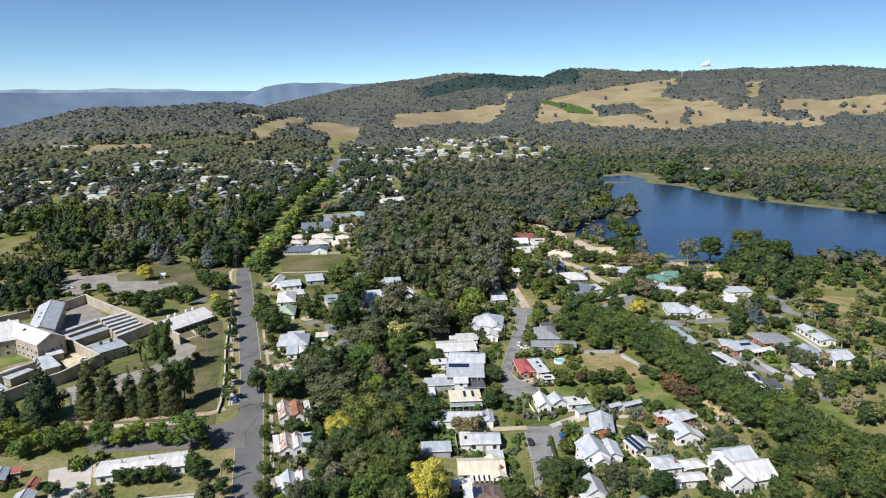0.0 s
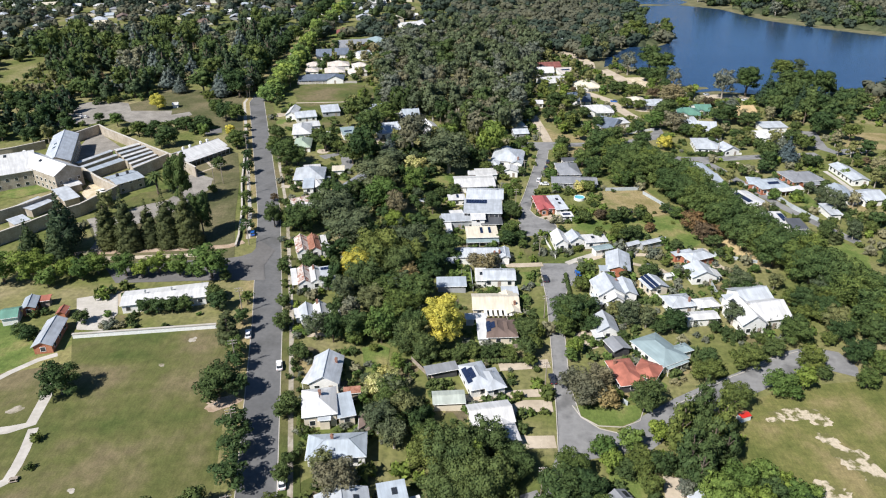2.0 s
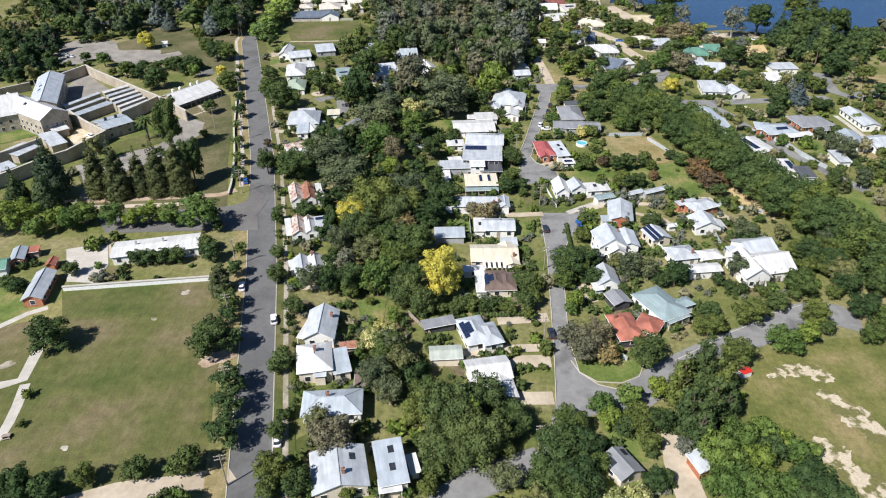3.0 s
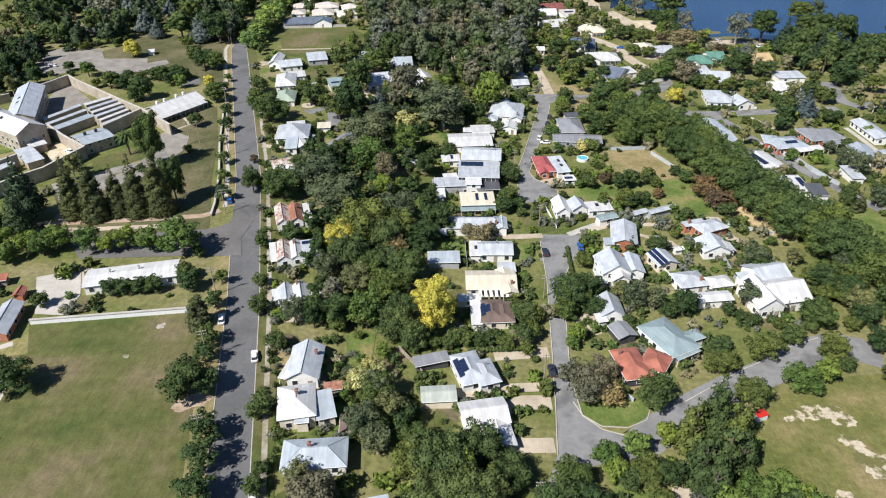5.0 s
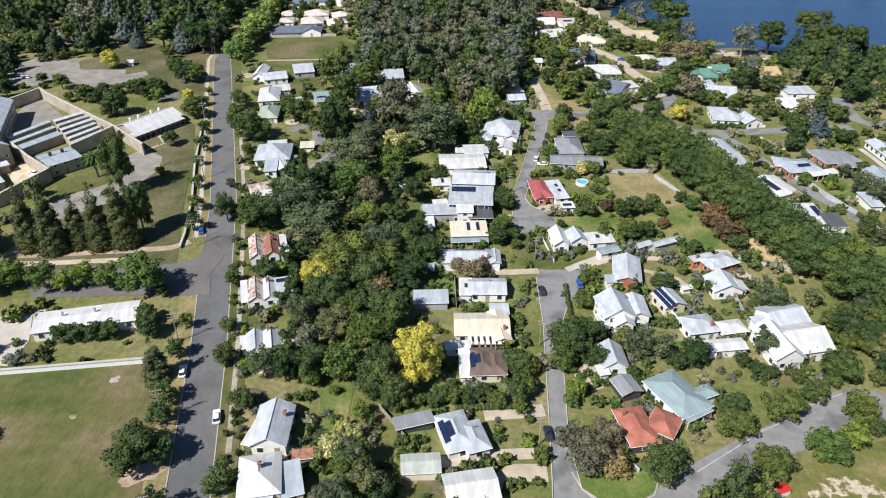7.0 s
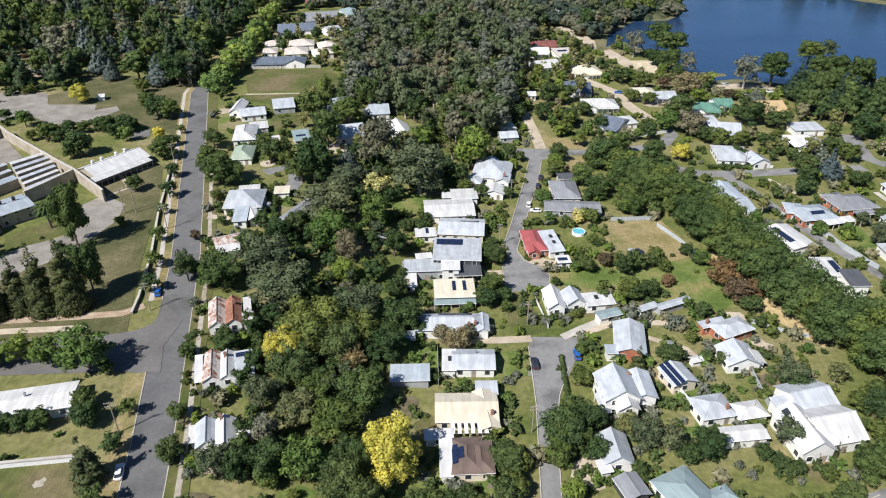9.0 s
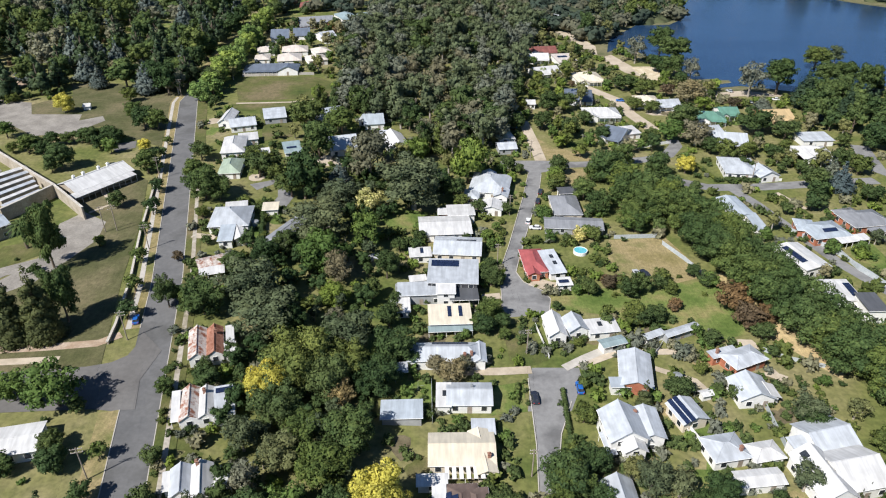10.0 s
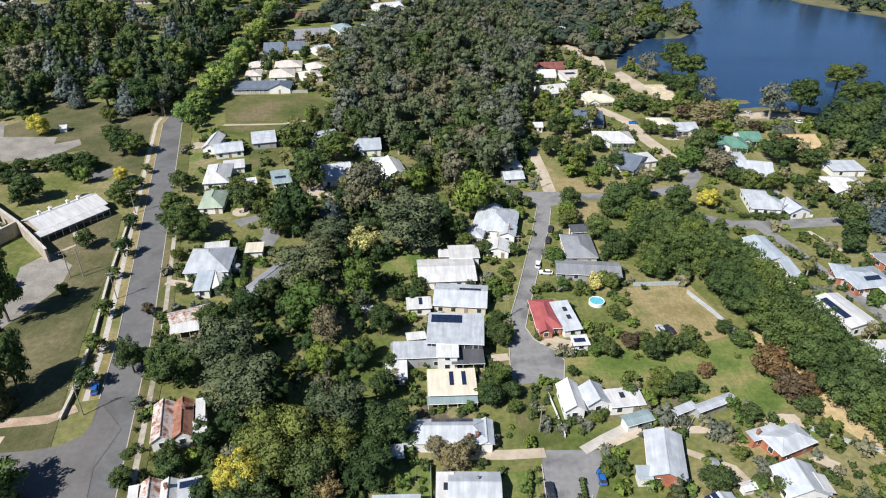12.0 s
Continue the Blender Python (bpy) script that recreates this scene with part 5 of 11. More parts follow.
draped('kerb', ribbon([(55.0, 339.9), (52.4, 326.0), (47.1, 305.4), (38.1, 270.4), (36.5, 263.3), (38.3, 257.5), (44.0, 252.4), (45.6, 248.0), (44.1, 240.4)], 0.11), CONCRETE, 0.1084, 'pale concrete kerb of the street', 'kerb', 0.16)
draped('kerb', ribbon([(30.0, 238.4), (31.0, 258.0), (31.8, 266.1), (35.8, 281.0), (44.6, 317.4), (49.7, 341.3)], 0.11), CONCRETE, 0.1101, 'pale concrete kerb of the street', 'kerb', 0.16)
draped('kerb', ribbon([(34.4, 211.7), (33.7, 188.9), (30.8, 156.3), (28.8, 135.1), (27.2, 121.1)], 0.11), CONCRETE, 0.1118, 'pale concrete kerb of the street', 'kerb', 0.16)
draped('kerb', ribbon([(44.4, 203.1), (40.1, 192.2), (37.2, 179.1), (36.3, 167.1), (34.1, 146.3), (34.8, 132.9), (38.9, 128.4), (44.2, 126.4)], 0.11), CONCRETE, 0.1135, 'pale concrete kerb of the street', 'kerb', 0.16)
draped('court', clearing([(-225.6, 372.3), (-234.4, 416.4), (-221.6, 426.2), (-200.3, 421.0), (-189.3, 399.6), (-202.6, 390.9), (-200.2, 378.1), (-214.3, 368.2)]), COURT, 0.1152, 'pale bare gravel yard', 'yard')
draped('lawn', clearing([(-122.8, 714.8), (-101.0, 715.2), (-82.0, 638.7), (-105.9, 628.8)]), LAWN, 0.1169, 'green grass clearing', 'lawn')
draped('lawn', clearing([(-24.8, 160.6), (-20.3, 162.9), (-16.6, 161.1), (-16.8, 150.9), (-22.5, 149.7)]), LAWN, 0.1186, 'green back garden lawn', 'lawn')
draped('lawn', clearing([(-24.2, 158.7), (-19.3, 161.3), (-17.3, 155.2), (-19.6, 146.8), (-22.8, 148.2)]), LAWN, 0.1203, 'green back garden lawn', 'lawn')
draped('lawn', clearing([(-4.6, 148.3), (1.0, 150.1), (2.4, 144.2), (-2.4, 143.1)]), LAWN, 0.122, 'small green garden lawn', 'lawn')
draped('lawn', clearing([(24.8, 208.8), (32.9, 210.5), (32.9, 199.6), (23.8, 198.4)]), LAWN, 0.1237, 'green front garden lawn', 'lawn')
draped('lawn', clearing([(0.8, 208.7), (9.5, 210.2), (9.8, 198.4), (6.6, 195.7)]), LAWN, 0.1254, 'green back garden lawn', 'lawn')
draped('driveway', paving(ribbon([(48.4, 216.4), (59.1, 221.7), (69.2, 222.3), (77.8, 222.4)], 1.25)), GRAVEL, 0.1271, 'pale gravel driveway', 'driveway')
draped('driveway', paving(ribbon([(44.6, 215.8), (50.4, 219.6), (57.4, 223.6)], 1.3)), CONCRETE, 0.1288, 'grey concrete driveway', 'driveway')
draped('driveway', paving(ribbon([(35.7, 215.2), (27.1, 214.6), (16.6, 214.6)], 1.5)), GRAVEL, 0.1305, 'pale gravel driveway', 'driveway')
draped('driveway', paving(ribbon([(29.8, 155.7), (23.3, 155.0), (15.2, 154.3)], 2.0)), GRAVEL, 0.1322, 'pale gravel driveway', 'driveway')
draped('driveway', paving(ribbon([(29.3, 142.8), (22.0, 142.4), (12.8, 141.8), (2.2, 139.0)], 1.6)), GRAVEL, 0.1339, 'pale gravel driveway', 'driveway')
draped('driveway', paving(ribbon([(27.0, 123.9), (20.1, 123.8), (16.7, 124.9)], 2.2)), GRAVEL, 0.1356, 'pale gravel driveway', 'driveway')
draped('driveway', paving(ribbon([(28.1, 137.2), (21.4, 137.3), (16.8, 135.1)], 2.4)), GRAVEL, 0.1373, 'pale gravel driveway', 'driveway')
draped('driveway', paving(ribbon([(40.8, 258.0), (46.8, 254.9), (51.4, 254.1)], 2.6)), GRAVEL, 0.139, 'pale gravel driveway', 'driveway')
draped('driveway', paving(ribbon([(30.3, 249.9), (24.0, 249.0)], 1.5)), GRAVEL, 0.1407, 'pale gravel driveway', 'driveway')
draped('driveway', paving(ribbon([(53.4, 112.1), (51.7, 104.0), (51.8, 92.5)], 3.2)), GRAVEL, 0.1424, 'pale gravel driveway', 'driveway')
draped('driveway', paving(ribbon([(68.7, 215.4), (78.0, 210.4), (80.0, 205.6)], 1.0)), GRAVEL, 0.1441, 'pale gravel driveway', 'driveway')
draped('driveway', paving(ribbon([(-73.3, 280.1), (-65.0, 278.5)], 1.6)), GRAVEL, 0.1458, 'pale gravel driveway', 'driveway')
draped('driveway', paving(ribbon([(56.8, 354.8), (56.3, 372.7), (55.1, 394.8), (54.3, 405.2)], 2.6)), GRAVEL, 0.1475, 'pale gravel driveway', 'driveway')
draped('driveway', paving(ribbon([(147.4, 321.5), (152.6, 307.2)], 1.0)), GRAVEL, 0.1492, 'pale gravel driveway', 'driveway')
draped('shore', clearing([(128.8, 604.5), (171.0, 661.6), (197.3, 636.3), (219.1, 653.8), (228.0, 710.7), (186.0, 687.4), (221.8, 814.3), (227.1, 907.8), (305.0, 1006.5), (346.7, 914.4), (365.4, 799.6), (399.4, 735.1), (425.1, 704.2), (488.3, 658.1), (443.1, 504.9), (356.4, 397.2), (278.0, 458.7), (245.3, 440.7), (216.2, 440.7), (199.1, 448.5), (184.7, 453.8), (169.6, 450.2), (160.7, 457.4), (160.8, 477.9), (157.8, 493.7), (151.1, 504.9), (145.1, 526.4), (138.3, 541.9), (117.0, 522.8)]), REEDS, 0.1509, 'sandy and reedy lake shore', 'shore')
LAKE = [(134.4, 571.3), (165.5, 617.1), (192.3, 619.1), (210.9, 641.8), (217.7, 686.4), (195.4, 701.0), (222.5, 791.4), (232.3, 868.8), (289.3, 877.3), (326.5, 839.3), (346.9, 756.9), (382.4, 702.0), (407.8, 673.6), (474.4, 608.2), (434.5, 505.1), (364.8, 416.7), (282.7, 467.3), (249.2, 448.6), (219.6, 448.5), (202.2, 456.6), (187.6, 462.2), (172.1, 458.4), (163.1, 466.0), (163.3, 487.3), (160.4, 503.8), (153.6, 515.4), (147.5, 537.9), (140.6, 554.1), (126.0, 537.3)]
draped('lake', LAKE, WATER, 0.2526, 'calm dark blue lake', 'lake')
draped('islet', blob(275.5, 693.1, 9, 7), REEDS, 0.25, 'small reedy islet in the lake', 'islet')
draped('reeds', blob(171.7, 469.9, 12, 5), REEDS, 0.3, 'reedy bank at the lake edge', 'reeds')
REED_BANK = ribbon([(296, 884), (335, 843), (356, 762), (390, 708), (415, 681), (482, 616)], 7)
draped('reeds', clearing(REED_BANK), REEDS, 0.262, 'reedy bank on the far lake shore', 'reeds')
draped('dam', clearing([(249.6, 936.6), (297.4, 953.3), (309.2, 904.4), (289.3, 877.3), (241.5, 890.2)]), WATER, 0.2443, 'small dark pond by the lake', 'pond')

# ---- houses east of the main road ----
h, fr = house('white gabled weatherboard cottage with a low verandah', -32.6, 145.8, 0.7, 7.4, 11.5, eave=3.4, roof='gable', ridge='y', pitch=30, roofm=ROOF_ZINC)
verandah(h, -36.0, 145.3, -15.9, 2.4, 10.0, z=2.7, roofm=ROOF_WHITE)
chimney(h, fr, 2.5, 2.0)
h, fr = house('white hip-roofed cottage with cream walls and brick chimney', -32.2, 131.6, 10.4, 7.9, 9.9, eave=4.2, roof='hip', pitch=26, roofm=ROOF_WHITE, wallm=WALL_CREAM)
chimney(h, fr, 0.3, 0.3)
fr = wing(h, -25.9, 131.3, 16.1, 3.8, 7.9, eave=3.0, roof='skillion', pitch=4, roofm=ROOF_BLUE, wallm=WALL_CREAM)
fr = wing(h, -30.3, 127.2, 6.9, 2.4, 2.5, eave=3.2, roof='skillion', pitch=6, roofm=ROOF_ZINC, wallm=WALL_CREAM)
h, fr = house('blue-grey hip-roofed house half under a willow', -25.9, 117.5, 4.1, 13.2, 7.4, eave=3.2, roof='hip', pitch=24, roofm=ROOF_BLUE)
chimney(h, fr, -1.0, 0.4)
h, fr = house('wide blue-grey metal-roofed house with cream walls', -21.9, 98.4, 12.4, 10.8, 10.4, eave=3.3, roof='gable', ridge='y', pitch=18, roofm=ROOF_ZINC, wallm=WALL_CREAM)
skylight(h, fr, 3.0, 2.0)
chimney(h, fr, 0.8, -2.5)
fr = wing(h, -11.2, 99.8, 12.7, 5.5, 10.9, eave=3.6, roof='skillion', pitch=3, roofm=ROOF_BLUE, wallm=WALL_CREAM)
skylight(h, fr, 0.5, 3.0)
skylight(h, fr, 0.2, -1.5)
verandah(h, -11.0, 94.6, 9.9, 4.7, 3.1, z=2.7, roofm=ROOF_WHITE)
h, fr = house('white flat carport beside the house', -6.5, 101.3, 15.9, 1.5, 4.3, eave=2.4, roof='skillion', pitch=2, roofm=ROOF_WHITE, category='carport', name='carport', windows=False)
h, fr = house('small brown timber garden shed', -20.1, 127.2, 4.1, 2.8, 4.1, eave=2.2, roof='gable', ridge='y', pitch=35, roofm=ROOF_BROWN, wallm=TIMBER, category='shed', name='shed', windows=False)
h, fr = house('low rusty-pink garden shed', -24.9, 138.7, 8.8, 3.7, 1.9, eave=2.3, roof='skillion', pitch=3, roofm=ROOF_RUSTED, wallm=TIMBER, category='shed', name='shed', windows=False)
h, fr = house('white weatherboard cottage with two gables under trees', -42.8, 173.7, 15.0, 4.2, 7.6, eave=3.1, roof='gable', ridge='y', pitch=34, roofm=ROOF_ZINC, over=0.25)
fr = wing(h, -38.6, 173.6, 15.0, 4.4, 9.0, eave=3.1, roof='gable', ridge='y', pitch=36, roofm=ROOF_WHITE, over=0.25)
chimney(h, fr, -0.6, 3.6)
fr = wing(h, -34.7, 174.4, 15.0, 3.6, 6.2, eave=2.8, roof='gable', ridge='y', pitch=14, roofm=ROOF_WHITE, over=0.2)
fr = wing(h, -45.7, 174.0, 15.0, 1.5, 4.2, eave=2.6, roof='skillion', pitch=4, roofm=ROOF_WHITE, windows=False)
h, fr = house('old white and grey roofed cottage with a long verandah', -47.9, 196.2, 14.5, 4.2, 10.6, eave=3.0, roof='gable', ridge='y', pitch=33, roofm=ROOF_RUST, over=0.25)
fr = wing(h, -44.2, 196.8, 14.5, 3.4, 10.0, eave=3.0, roof='gable', ridge='y', pitch=30, roofm=ROOF_WHITE, over=0.2)
chimney(h, fr, -0.3, 2.4)
fr = wing(h, -40.1, 197.4, 14.5, 4.5, 9.8, eave=2.7, roof='skillion', pitch=3, roofm=ROOF_ZINC, over=0.2)
solar(h, fr, -2.0, 2.6, 4, 1)
skylight(h, fr, 1.2, -0.4, 0.8, 0.6)
verandah(h, -51.0, 195.4, 14.5, 1.8, 9.4, z=2.6, roofm=ROOF_WHITE)
h, fr = house('weathered cottage with twin rusted red iron gables', -52.7, 218.5, 15.6, 4.2, 12.2, eave=3.1, roof='gable', ridge='y', pitch=33, roofm=ROOF_RUST, over=0.25)
fr = wing(h, -48.4, 219.4, 15.6, 4.0, 11.6, eave=3.1, roof='gable', ridge='y', pitch=35, roofm=ROOF_RUSTED, over=0.25)
chimney(h, fr, 0.4, 2.0)
fr = wing(h, -45.2, 222.3, 15.6, 1.9, 7.4, eave=2.7, roof='skillion', pitch=4, roofm=ROOF_WHITE, over=0.15)
fr = wing(h, -44.0, 216.9, 15.6, 3.2, 3.8, eave=2.7, roof='skillion', pitch=4, roofm=ROOF_WHITE, over=0.2)
h, fr = house('rust-streaked white roofed cottage', -59.0, 259.7, 25.7, 11.3, 6.5, eave=3.0, roof='gable', ridge='x', pitch=20, roofm=ROOF_RUST)
verandah(h, -59.0, 254.0, 15.5, 7.5, 3.9, z=2.7, roofm=ROOF_WHITE)
h, fr = house('pale grey hip-roofed cottage with annexes', -61.8, 288.8, 4.9, 13.1, 14.3, eave=3.4, roof='hip', pitch=26, roofm=ROOF_ZINC)
fr = wing(h, -60.3, 276.6, 6.7, 4.2, 9.4, eave=3.0, roof='skillion', pitch=4, roofm=ROOF_BLUE)
fr = wing(h, -56.7, 278.2, 23.6, 3.4, 8.6, eave=2.8, roof='gable', ridge='y', pitch=20, roofm=ROOF_WHITE)
fr = wing(h, -62.3, 297.7, 11.6, 7.1, 5.1, eave=2.8, roof='skillion', pitch=3, roofm=ROOF_WHITE)
h, fr = house('grey-roofed brick house turned to the side lane', -41.2, 281.4, 64.0, 22.0, 6.4, eave=3.0, roof='hip', ridge='x', pitch=20, roofm=ROOF_GREY, wallm=WALL_BRICK)
h, fr = house('small white shed with a flat roof', -50.4, 299.3, 6.7, 5.1, 5.1, eave=2.4, roof='skillion', pitch=3, roofm=ROOF_CREAM, category='shed', name='shed', windows=False)
h, fr = house('green-roofed white cottage behind the trees', -73.2, 332.9, 5.7, 8.1, 14.0, eave=3.0, roof='hip', pitch=28, roofm=ROOF_PALEGREEN)
h, fr = house('large white-roofed weatherboard house', -77.7, 355.4, 9.0, 9.3, 18.2, eave=3.4, roof='hip', pitch=25, roofm=ROOF_WHITE)
fr = wing(h, -74.0, 365.2, 15.3, 7.8, 7.1, eave=2.8, roof='skillion', pitch=4, roofm=ROOF_WHITE)
h, fr = house('white gabled cottage with a metal roof', -89.6, 390.6, 0.0, 5.7, 15.5, eave=3.2, roof='gable', ridge='y', pitch=32, roofm=ROOF_WHITE)
fr = wing(h, -81.3, 384.3, 18.4, 11.4, 11.4, eave=3.0, roof='gable', ridge='x', pitch=18, roofm=ROOF_ZINC)
h, fr = house('low zinc-roofed shed house beside the paddock', -68.2, 395.0, 14.9, 10.0, 11.6, eave=3.0, roof='skillion', pitch=5, roofm=ROOF_ZINC, wallm=WALL_GREY)
h, fr = house('small teal-roofed cottage with solar panels', -52.3, 353.8, 17.0, 6.9, 10.4, eave=3.0, roof='skillion', pitch=5, roofm=ROOF_TEAL)
solar(h, fr, -2.5, -1.5, 4, 1)
h, fr = house('small white garden room under trees', -63.8, 348.6, 17.5, 5.1, 5.9, eave=2.6, roof='skillion', pitch=3, roofm=ROOF_WHITE, category='shed', name='shed')
h, fr = house('zinc-roofed cottage half hidden among trees', -42.7, 399.8, 24.6, 12.3, 13.0, eave=3.2, roof='gable', ridge='x', pitch=24, roofm=ROOF_BLUE)
h, fr = house('grey gabled house among trees', -20.4, 394.7, 8.9, 9.4, 12.1, eave=3.2, roof='gable', ridge='x', pitch=25, roofm=ROOF_BLUE)
fr = wing(h, -24.7, 398.7, -7.4, 3.7, 11.2, eave=3.2, roof='gable', ridge='y', pitch=30, roofm=ROOF_ZINC)
h, fr = house('white-roofed house with solar panels among trees', -31.9, 363.0, 17.5, 12.4, 16.2, eave=3.2, roof='gable', ridge='x', pitch=22, roofm=ROOF_ZINC)
solar(h, fr, -4.0, 0.6, 8, 1)
h, fr = house('white multi-gabled cottage among trees', -8.4, 368.9, 17.4, 9.5, 16.4, eave=3.2, roof='gable', ridge='y', pitch=30, roofm=ROOF_WHITE)
fr = wing(h, -15.4, 378.3, 8.1, 6.2, 7.9, eave=2.8, roof='gable', ridge='x', pitch=22, roofm=ROOF_ZINC)

# ---- houses along the street ----
h, fr = house('cream-roofed house with a pergola at the front', 16.1, 185.1, 0.4, 14.4, 9.1, eave=3.2, roof='gable', ridge='x', pitch=18, roofm=ROOF_CREAM, wallm=WALL_CREAM)
fr = wing(h, 20.8, 184.4, 7.1, 3.9, 12.2, eave=3.2, roof='gable', ridge='y', pitch=20, roofm=ROOF_CREAM, wallm=WALL_CREAM)
chimney(h, fr, 1.0, -2.5)
pergola(h, 16.6, 178.6, 1.0, 9.4, 3.6)
fr = wing(h, 21.4, 192.0, 0.0, 4.8, 4.0, eave=3.0, roof='skillion', pitch=2, roofm=ROOF_ZINC, wallm=WALL_CREAM, windows=False)
h, fr = house('white weatherboard house with a zinc roof', 18.6, 203.0, -0.8, 10.6, 7.4, eave=3.2, roof='gable', ridge='x', pitch=20, roofm=ROOF_ZINC)
chimney(h, fr, 0.6, 1.2, 0.5, STEEL, 0.22)
fr = wing(h, 12.2, 202.6, -0.8, 3.0, 7.2, eave=3.0, roof='skillion', pitch=4, roofm=ROOF_WHITE)
skylight(h, fr, 0.3, 0.3)
h, fr = house('low grey garage with open bays', 2.0, 197.6, 1.5, 9.4, 5.4, eave=2.6, roof='skillion', pitch=3, roofm=ROOF_BLUE, wallm=WALL_GREY, category='garage', name='garage', windows=False)
h, fr = house('brown tiled house with roof-top solar panels', 15.6, 170.2, 2.0, 6.6, 9.8, eave=3.0, roof='hip', pitch=21, roofm=ROOF_BROWN, wallm=WALL_CREAM)
solar(h, fr, -3.3, -2.7, 1, 5, 1.3, 1.05)
solar(h, fr, -1.95, -2.7, 1, 5, 1.3, 1.05)
fr = wing(h, 18.7, 169.8, 2.0, 4.8, 8.6, eave=3.0, roof='hip', pitch=21, roofm=ROOF_BROWN, wallm=WALL_CREAM)
fr = wing(h, 9.4, 176.6, 2.0, 6.0, 2.4, eave=2.8, roof='skillion', pitch=3, roofm=ROOF_WHITE)
fr = wing(h, 11.0, 169.6, 1.0, 2.2, 9.8, eave=2.8, roof='skillion', pitch=3, roofm=ROOF_WHITE)
h, fr = house('zinc hip-roofed house with blue solar panels', 8.2, 146.5, 17.0, 6.6, 10.8, eave=3.2, roof='hip', pitch=23, roofm=ROOF_ZINC)
solar(h, fr, -3.3, -3.2, 1, 6, 1.3, 1.05)
solar(h, fr, -1.95, -3.2, 1, 5, 1.3, 1.05)
fr = wing(h, 12.2, 145.0, 17.0, 5.0, 8.2, eave=3.2, roof='hip', pitch=24, roofm=ROOF_ZINC)
flue(h, fr, 0.6, 1.4)
h, fr = house('grey open carport with three bays', -1.4, 149.8, 16.3, 8.4, 3.0, eave=2.5, roof='skillion', pitch=2, roofm=ROOF_GREY, wallm=WALL_DARK, category='carport', name='carport', windows=False)
h, fr = house('pale green-grey garage with a low gable', 0.6, 137.2, 3.9, 7.8, 4.6, eave=2.8, roof='gable', ridge='x', pitch=12, roofm=ROOF_SAGE, wallm=WALL_CREAM, category='garage', name='garage', windows=False)
h, fr = house('white gable-roofed house partly under a tree', 11.2, 131.4, 10.0, 10.4, 7.6, eave=3.1, roof='gable', ridge='x', pitch=20, roofm=ROOF_WHITE)
fr = wing(h, 14.4, 125.0, 10.0, 5.6, 7.0, eave=2.8, roof='gable', ridge='y', pitch=14, roofm=ROOF_WHITE)
h, fr = house('wide zinc hip-roofed house with a brick chimney pair', 12.7, 218.9, 0.3, 19.3, 7.0, eave=3.6, roof='hip', pitch=23, roofm=ROOF_ZINC)
solar(h, fr, -3.5, 2.2, 9, 1)
chimney(h, fr, 7.0, -2.4)
chimney(h, fr, 5.2, -2.8)
fr = wing(h, 22.1, 218.8, 0.0, 2.5, 7.0, eave=3.4, roof='gable', ridge='y', pitch=28, roofm=ROOF_ZINC)
h, fr = house('open carport with a zinc roof', -1.0, 212.6, 5.7, 7.1, 3.1, eave=2.5, roof='skillion', pitch=3, roofm=ROOF_ZINC, walls=False, category='carport', name='carport', windows=False)
h, fr = house('flat beige-roofed modern house with two solar arrays', 14.3, 236.0, 2.3, 11.7, 9.0, eave=3.4, roof='skillion', pitch=1, roofm=ROOF_CREAM, wallm=WALL_GREY)
solar(h, fr, -0.6, -1.4, 1, 3)
solar(h, fr, 2.6, -1.4, 1, 3)
verandah(h, 14.4, 230.6, 3.2, 12.5, 2.4, z=2.2, roofm=ROOF_TEAL)
h, fr = house('two-storey grey modern house with charcoal front', 15.7, 255.3, -3.0, 15.0, 12.4, eave=5.6, roof='skillion', ridge='x', pitch=3, roofm=ROOF_ZINC, wallm=WALL_DARK)
solar(h, fr, -7.0, 2.2, 8, 2)
fr = wing(h, 13.3, 246.4, 0.0, 5.2, 4.6, eave=5.2, roof='skillion', pitch=3, roofm=ROOF_WHITE, wallm=WALL_WHITE)
fr = wing(h, 5.7, 248.2, 3.2, 13.4, 6.1, eave=4.0, roof='skillion', pitch=3, roofm=ROOF_ZINC, wallm=WALL_GREY)
fr = wing(h, -0.2, 241.2, 3.9, 4.9, 6.5, eave=3.0, roof='skillion', pitch=2, roofm=ROOF_WHITE)
fr = wing(h, 4.6, 255.2, 9.3, 4.7, 2.4, eave=3.4, roof='skillion', pitch=2, roofm=ROOF_WHITE)
verandah(h, 18.7, 247.0, 2.6, 8.7, 7.4, z=3.2, roofm=ROOF_DARK)
h, fr = house('pale-roofed house with dark roof solar panels', 17.8, 275.7, -4.9, 15.5, 11.4, eave=3.2, roof='gable', ridge='x', pitch=16, roofm=ROOF_ZINC, wallm=WALL_CREAM)
solar(h, fr, -0.5, 0.5, 6, 1)
fr = wing(h, 5.0, 271.7, 5.3, 6.7, 5.0, eave=3.0, roof='skillion', pitch=2, roofm=ROOF_WHITE)
solar(h, fr, 0, -1, 1, 2)
h, fr = house('large white house with low gable roof', 13.5, 290.3, 3.7, 17.9, 13.0, eave=3.2, roof='gable', ridge='x', pitch=10, roofm=ROOF_WHITE)
fr = wing(h, 19.5, 301.3, 3.9, 9.5, 7.4, eave=3.4, roof='skillion', pitch=2, roofm=ROOF_WHITE)
fr = wing(h, 13.2, 300.4, 0.0, 3.8, 4.0, eave=3.4, roof='skillion', pitch=2, roofm=ROOF_WHITE, wallm=WALL_BRICK)
h, fr = house('white-grey house with stepped hip roofs', 32.4, 325.4, -11.0, 15.0, 17.6, eave=3.4, roof='hip', pitch=22, roofm=ROOF_ZINC)
